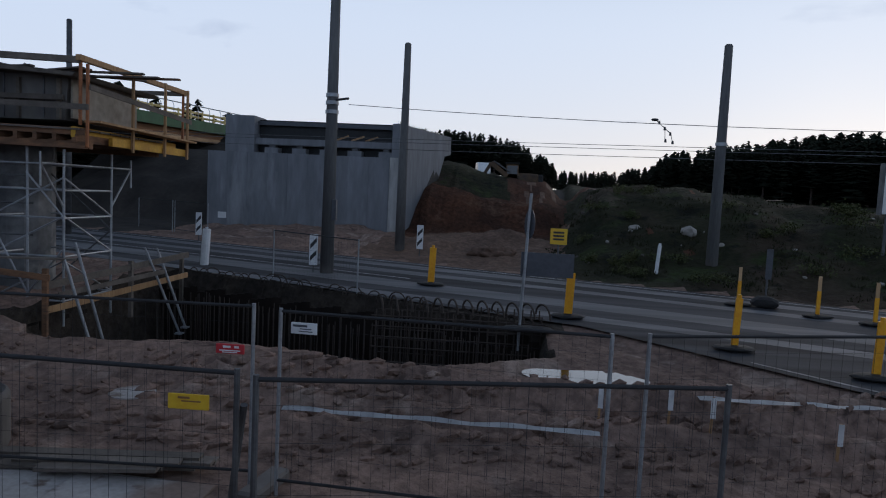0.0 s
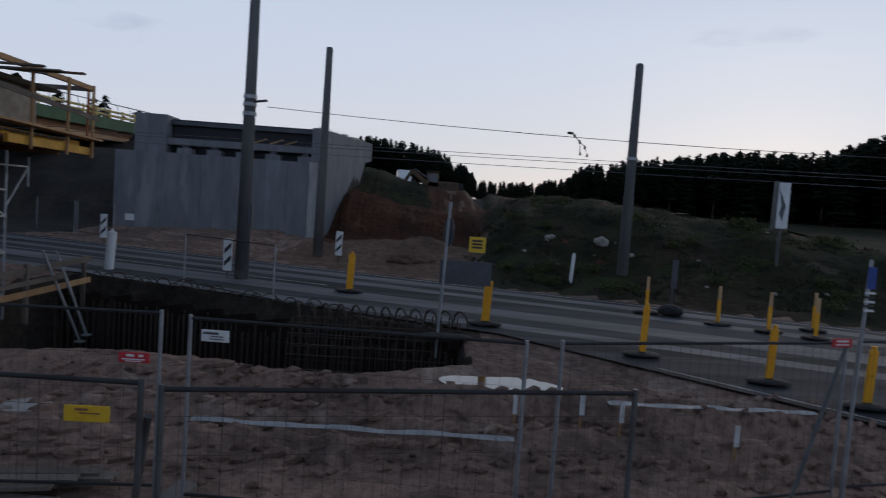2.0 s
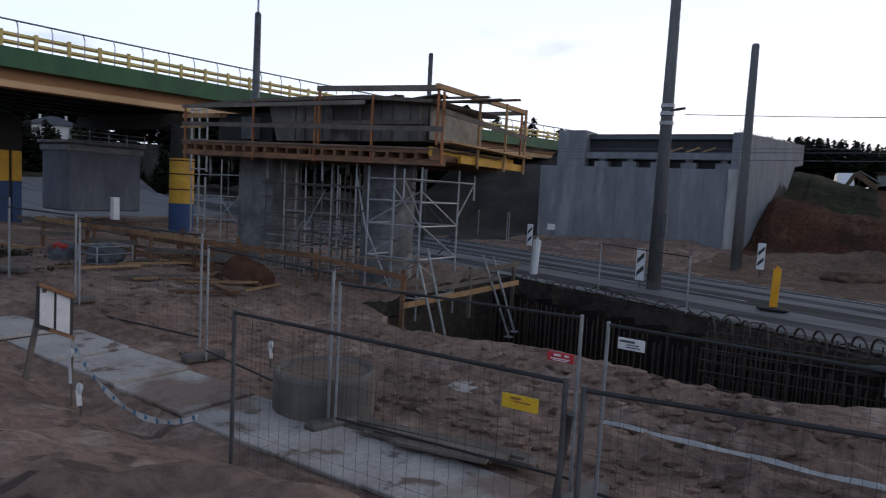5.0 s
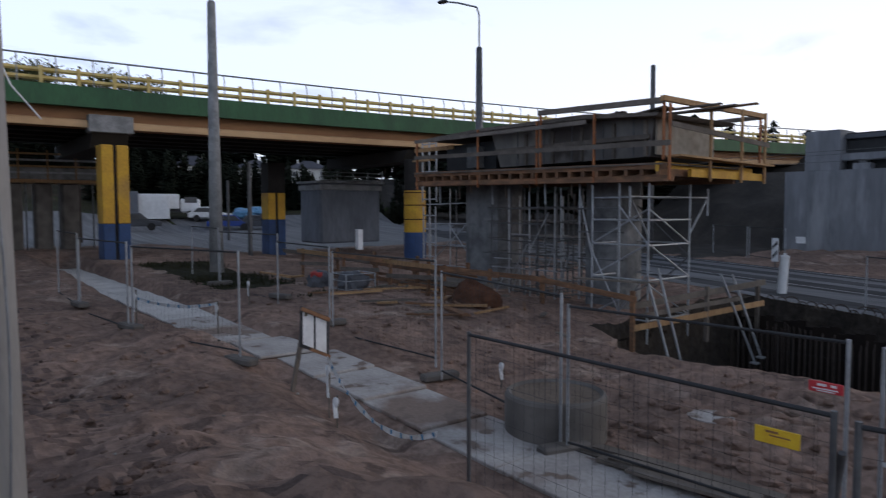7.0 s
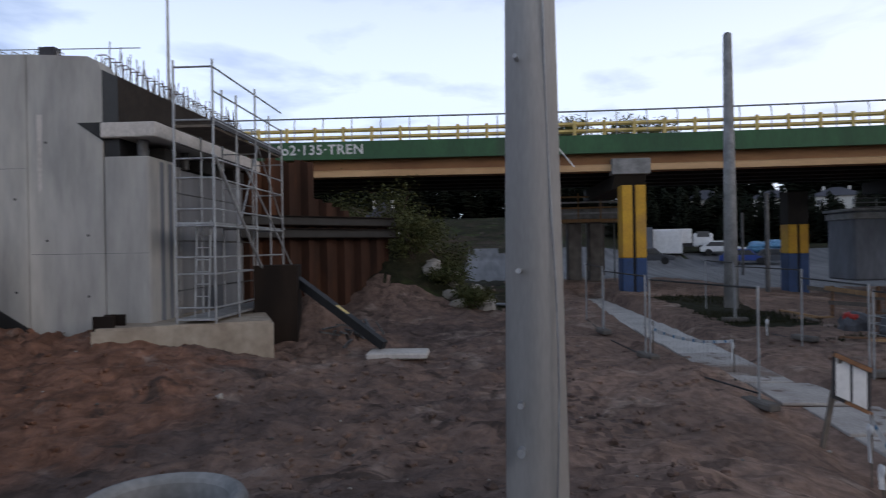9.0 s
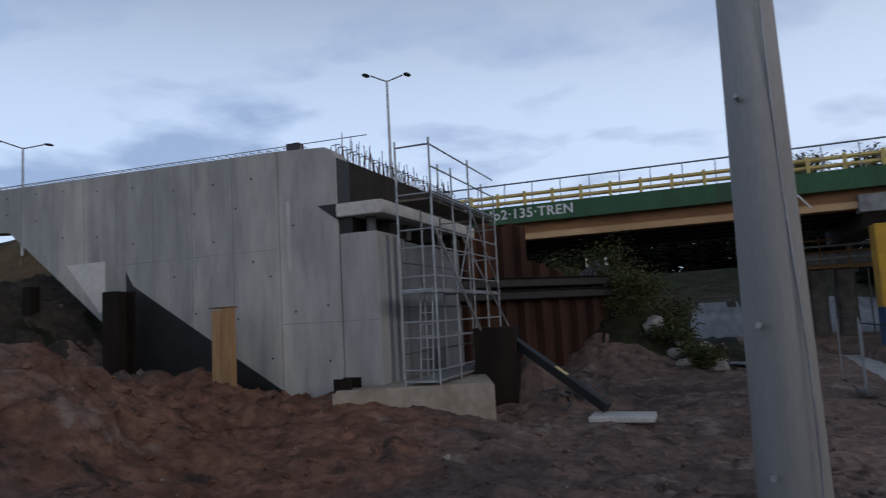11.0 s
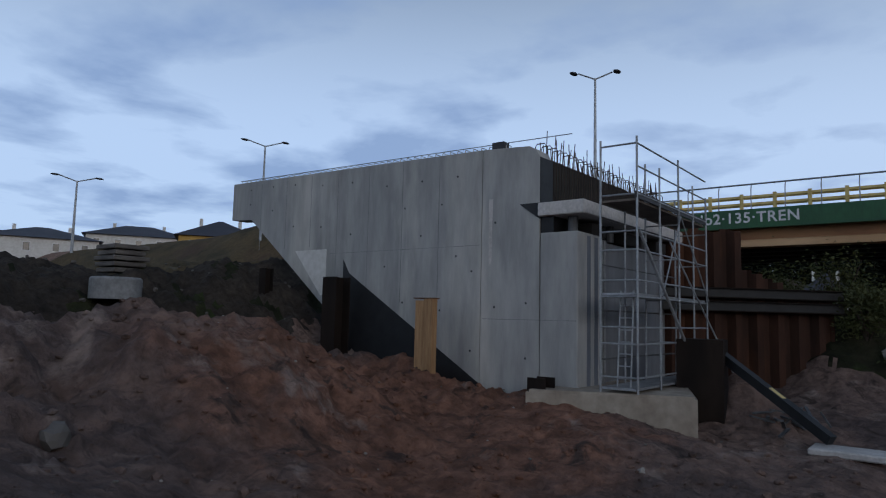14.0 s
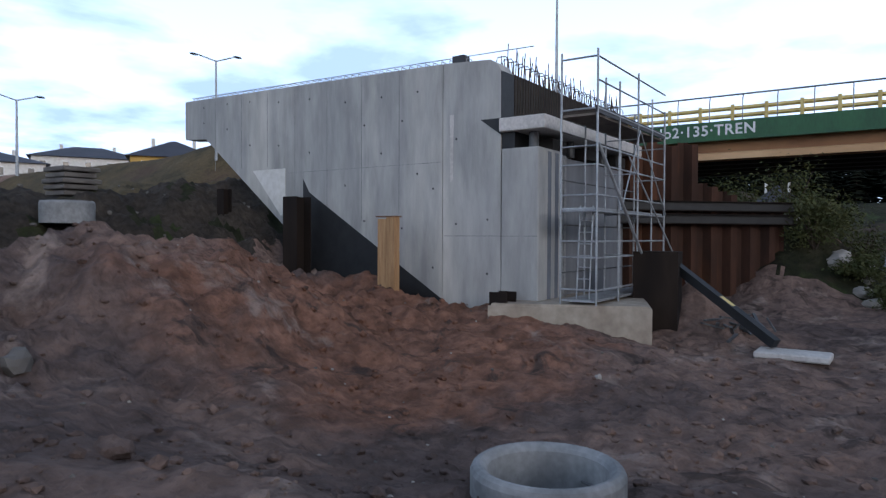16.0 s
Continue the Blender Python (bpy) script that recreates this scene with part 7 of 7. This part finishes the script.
def house(x, y, z, w, d, h, roof_h, turn, m, label, floors=1, name="house"):
    t = thing(name, (x, y, z), label, "house")
    t.rotation_euler = (0, 0, turn)

    def local(nm, bm, mm, lab=""):
        o = obj(nm, bm, mm)
        o.parent = t
        if lab:
            o["label"] = lab
        return o

    local("wall", bx(-w / 2, w / 2, -d / 2, d / 2, -3, h), m)
    bm = B()
    o_ = 0.4
    v = [bm.verts.new(q) for q in ((-w / 2 - o_, -d / 2 - o_, h), (w / 2 + o_, -d / 2 - o_, h), (w / 2 + o_, d / 2 + o_, h), (-w / 2 - o_, d / 2 + o_, h), (-w / 2 + d / 2, 0, h + roof_h), (w / 2 - d / 2, 0, h + roof_h))]
    for f in ((0, 1, 5, 4), (1, 2, 5), (2, 3, 4, 5), (3, 0, 4), (3, 2, 1, 0)):
        bm.faces.new([v[i] for i in f])
    bmesh.ops.recalc_face_normals(bm, faces=bm.faces)
    local("roof", bm, ROOF)
    for k in range(max(2, int(w / 4))):
        xx = -w / 2 + (k + 0.5) * w / max(2, int(w / 4))
        local("chimney", bx(xx - 0.15, xx + 0.15, -0.2, 0.2, h + roof_h * 0.5, h + roof_h + 0.15), RENDER_WHITE)
    n = max(3, int(w / 1.9))
    for fl in range(floors):
        for k in range(n):
            xx = -w / 2 + (k + 0.5) * w / n
            zz = h - 0.8 - fl * 2.8
            win = local("window", bx(xx - 0.3, xx + 0.3, -d / 2 - 0.03, -d / 2 + 0.02, zz - 0.42, zz + 0.4), WHITE_PLASTIC)
            pane = obj("pane", bx(xx - 0.25, xx + 0.25, -d / 2 - 0.045, -d / 2 - 0.032, zz - 0.36, zz + 0.34), WINDOW)
            pane.parent = win
    return t


def at(a, d):
    return -math.sin(radians(a)) * d, math.cos(radians(a)) * d


for a, d, z, w, dd, h, rh, turn, m, lab, fl in (
    (158.7, 74, 5.9, 9.2, 8, 3.6, 1.35, radians(158.7), RENDER_WHITE, "white apartment house with a dark hipped roof", 1),
    (152.2, 78, 6.2, 9.6, 7, 4.5, 1.4, radians(152.2), RENDER_WHITE, "white apartment house with a dark hipped roof", 1),
    (146.2, 66, 6.3, 6.9, 6.5, 3.6, 1.8, radians(146.2), RENDER_YELLOW, "yellow house with a dark hipped roof", 1),
    (71.6, 102, 6.4, 5.0, 4, 2.9, 1.5, radians(71.6), RENDER_WHITE, "pale house with a red roof behind the bridge", 2),
    (66.8, 104, 6.2, 6, 5, 3.0, 1.3, radians(67), RENDER_WHITE, "pale house behind the bridge", 2),
    (62.6, 104, 6.2, 6, 5, 3.0, 1.3, radians(62.6), RENDER_WHITE, "pale house behind the bridge", 2),
    (98, 74, 3.4, 4, 4, 3.0, 2.0, radians(98), RENDER_WHITE, "small pale house behind the bridge", 1),
):
    x, y = at(a, d)
    house(x, y, z, w, dd, h, rh, turn, m, lab, fl)


def car(x, y, z, turn, m, label, length=4.3, high=1.45, name="car"):
    t = thing(name, (x, y, z), label, "car" if name == "car" else "truck")
    t.rotation_euler = (0, 0, turn)
    bm = B()
    L = length / 2
    poly_prism(bm, [(-L, 0.35), (L, 0.35), (L, 0.75), (L * 0.55, 0.85), (L * 0.25, high), (-L * 0.6, high), (-L * 0.9, 0.9), (-L, 0.85)], -0.85, 0.85)
    bmesh.ops.bevel(bm, geom=bm.edges[:], offset=0.05, segments=1, affect="EDGES")
    o = obj("body", bm, m)
    o.parent = t
    for s in (-0.87, 0.86):
        bm = B()
        poly_prism(bm, [(L * 0.48, 0.88), (L * 0.22, high - 0.1), (-L * 0.55, high - 0.1), (-L * 0.75, 0.92)], s, s + 0.01)
        o = obj("window", bm, WINDOW)
        o.parent = t
    for wx in (-L * 0.62, L * 0.62):
        for s in (-0.8, 0.8):
            o = obj("wheel", tb((wx, s - 0.1, 0.32), (wx, s + 0.1, 0.32), 0.32, n=16), RUBBER)
            o.parent = t
    return t


def truck(x, y, z, turn, m, label, L=7.0, h=3.0):
    t = thing("truck", (x, y, z), label, "truck")
    t.rotation_euler = (0, 0, turn)
    for nm, b_, mm in (("cargo_box", bx(-L / 2, L / 2 - 2.0, -1.2, 1.2, 0.9, h, bevel=0.05), m), ("cab", bx(L / 2 - 1.9, L / 2, -1.15, 1.15, 0.5, h * 0.8, bevel=0.15), WHITE_PLASTIC), ("windscreen", bx(L / 2 - 1.5, L / 2 - 0.3, -1.17, 1.17, 1.5, 2.1), WINDOW), ("chassis", bx(-L / 2, L / 2, -0.9, 0.9, 0.5, 0.9), DARK_INK)):
        o = obj(nm, b_, mm)
        o.parent = t
    for wx in (-L * 0.35, L * 0.35):
        for s in (-1.0, 1.0):
            o = obj("wheel", tb((wx, s - 0.15, 0.45), (wx, s + 0.15, 0.45), 0.45, n=16), RUBBER)
            o.parent = t
    return t


for a, d, m, lab in ((70.4, 74, WHITE_PLASTIC, "white parked car beyond the bridge"), (68.9, 70, BLUE_SIGN, "blue parked car beyond the bridge"), (66.5, 70, GREY_BOARD, "dark parked car beyond the bridge"), (76, 62, GREY_BOARD, "dark parked car beyond the bridge"), (98.5, 60, RED_PAINT, "red parked car beyond the bridge"), (58.6, 80, BLUE_SIGN, "blue parked car beyond the bridge")):
    x, y = at(a, d)
    car(x, y, ground(x, y), radians(a), m, lab)
x, y = at(73.6, 75)
truck(x, y, ground(x, y), radians(73), WHITE_PLASTIC, "white box lorry standing beyond the bridge", 6.4, 2.4)
x, y = at(2.0, 96)
car(x, y, ground(x, y), radians(100), WHITE_PLASTIC, "white van parked at the top of the bank", 4.6, 1.9)

for a, d, w in ((67.9, 76, 1.5), (66.9, 77, 1.8)):
    x, y = at(a, d)
    bm = B()
    lump(bm, (x, y, ground(x, y) + 0.4), (w, w * 0.7, 0.7), int(a), 3, 0.35)
    single("tarpaulin", bm, TARP, "crumpled blue tarpaulin over stored goods beyond the bridge", "tarpaulin", group="blue tarpaulins")
for a, d, L, m, lab in ((77.0, 73, 3.4, CONC_BLUE, "blue-grey site container beyond the bridge"), (74.6, 73.5, 3.0, WHITE_PLASTIC, "white site container beyond the bridge")):
    x, y = at(a, d)
    z = ground(x, y)
    t = thing("site_container", (x, y, z), lab, "container")
    t.rotation_euler = (0, 0, radians(a))
    o = obj("body", bx(-L / 2, L / 2, -1.2, 1.2, 0.1, 2.5, bevel=0.04), m)
    o.parent = t
    for k in range(int(L / 0.35)):
        o = obj("rib", bx(-L / 2 + 0.2 + k * 0.35, -L / 2 + 0.3 + k * 0.35, -1.23, -1.202, 0.25, 2.35), m)
        o.parent = t

# second pier and abutment of works seen under the old bridge
w2 = thing("bridge_pier", (-38.5, 23, 1.3), "grey concrete pier under construction behind the old bridge", "pier")
bm = B()
poly_prism(bm, [(20.9, 1.0), (25.4, 1.0), (25.4, 4.9), (20.9, 4.9)], -41.5, -38.6, axis="x")
bmesh.ops.bevel(bm, geom=bm.edges[:], offset=0.1, segments=1, affect="EDGES")
# Pier wall coloured as if in the deck's shade.
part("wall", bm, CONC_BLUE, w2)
for k in range(3):
    part("handrail", tb((-38.5, 20.9, 5.1 + 0.25 * k), (-38.5, 25.6, 5.1 + 0.25 * k), 0.03), GALV, w2)
part("ledge", bx(-41.6, -38.4, 20.7, 25.6, 4.9, 5.05), CONCRETE_B, w2)
part("capping", bx(-41.55, -38.5, 20.8, 25.5, 4.45, 4.8, bevel=0.03), CONCRETE_B, w2)
for k in range(5):
    part("rail_post", tb((-38.5, 20.9 + 1.16 * k, 5.05), (-38.5, 20.9 + 1.16 * k, 5.7), 0.03), GALV, w2)
w3 = thing("bridge_pier", (-40.5, 6.2, 1.3), "blue-grey pier with a timber formwork platform under the old bridge", "pier")
# Columns get the darker concrete in place of shade under the deck.
for y in (4.4, 5.75, 7.0):
    part("column", bx(-41.5, -40.4, y - 0.4, y + 0.4, 0.8, 4.6, bevel=0.08), CONCRETE_D, w3)
part("platform", bx(-42, -40, 3.4, 8.6, 4.6, 4.78), WOOD_PALE, w3)
part("cap", bx(-41.6, -40.2, 3.9, 8.3, 4.78, 5.4, bevel=0.05), CONCRETE_B, w3)
for k in range(4):
    part("rail", bb((-39.95, 3.2, 5.1 + 0.32 * k), (-39.95, 8.7, 5.14 + 0.32 * k), 0.04, 0.1), WOOD_PALE if k % 2 else GALV, w3)
for y in (3.4, 4.6, 5.9, 7.2, 8.4):
    part("rail_post", bb((-39.95, y, 4.6), (-39.95, y, 6.3), 0.07, 0.07), WOOD_PALE, w3)
for y in (3.5, 4.9, 6.4, 8.0):
    part("prop", tb((-40.1, y, 1.0), (-40.1, y, 4.6), 0.04, n=6), STEEL_DARK, w3)
# slim posts under and behind the bridge
for a, d, z1 in ((67.3, 36, 5.6), (69.0, 58, 5.6), (104.8, 36, 5.2), (101.6, 40, 5.4), (98.8, 46, 5.6)):
    x, y = at(a, d)
    single("steel_post", tb((x, y, ground(x, y) - 0.3), (x, y, z1), 0.12, 0.1, n=10), STEEL_DARK, "slim grey post beyond the bridge", "post", group="posts beyond the bridge")

# excavator on the bank
ex = thing("excavator", (1.2, 55, 4.2), "dirty brown tracked excavator on the bank", "excavator")
for y in (54.2, 55.8):
    part("track", bx(-0.9, 2.2, y - 0.25, y + 0.25, 3.7, 4.4, bevel=0.2), RUBBER, ex)
part("cab", bx(0.0, 1.0, 54.3, 55.2, 4.7, 6.0, bevel=0.08), ORANGE_MACHINE, ex)
part("cab_window", bx(0.1, 0.9, 54.27, 54.31, 5.2, 5.85), WINDOW, ex)
part("engine_body", bx(-0.2, 2.6, 54.3, 55.9, 4.45, 5.3, bevel=0.12), ORANGE_MACHINE, ex)
part("boom", bb((0.1, 54.2, 5.0), (-1.2, 54.0, 6.0), 0.25, 0.35), ORANGE_MACHINE, ex)
part("stick", bb((-1.2, 54.0, 6.0), (-1.9, 53.9, 4.75), 0.2, 0.25), ORANGE_MACHINE, ex)
part("ram", tb((0.3, 54.15, 5.35), (-1.0, 54.0, 6.15), 0.06), STEEL_DARK, ex)
bm = B()
poly_prism(bm, [(-2.4, 4.35), (-1.75, 4.3), (-1.6, 4.8), (-2.0, 4.9), (-2.2, 4.6)], 53.5, 54.3)
part("bucket", bm, STEEL_DARK, ex)
part("counterweight", bx(2.5, 3.0, 54.4, 55.8, 4.5, 5.25, bevel=0.12), RUBBER, ex)
part("cab_roof", bx(-0.08, 1.08, 54.2, 55.3, 6.0, 6.1, bevel=0.03), RUBBER, ex)
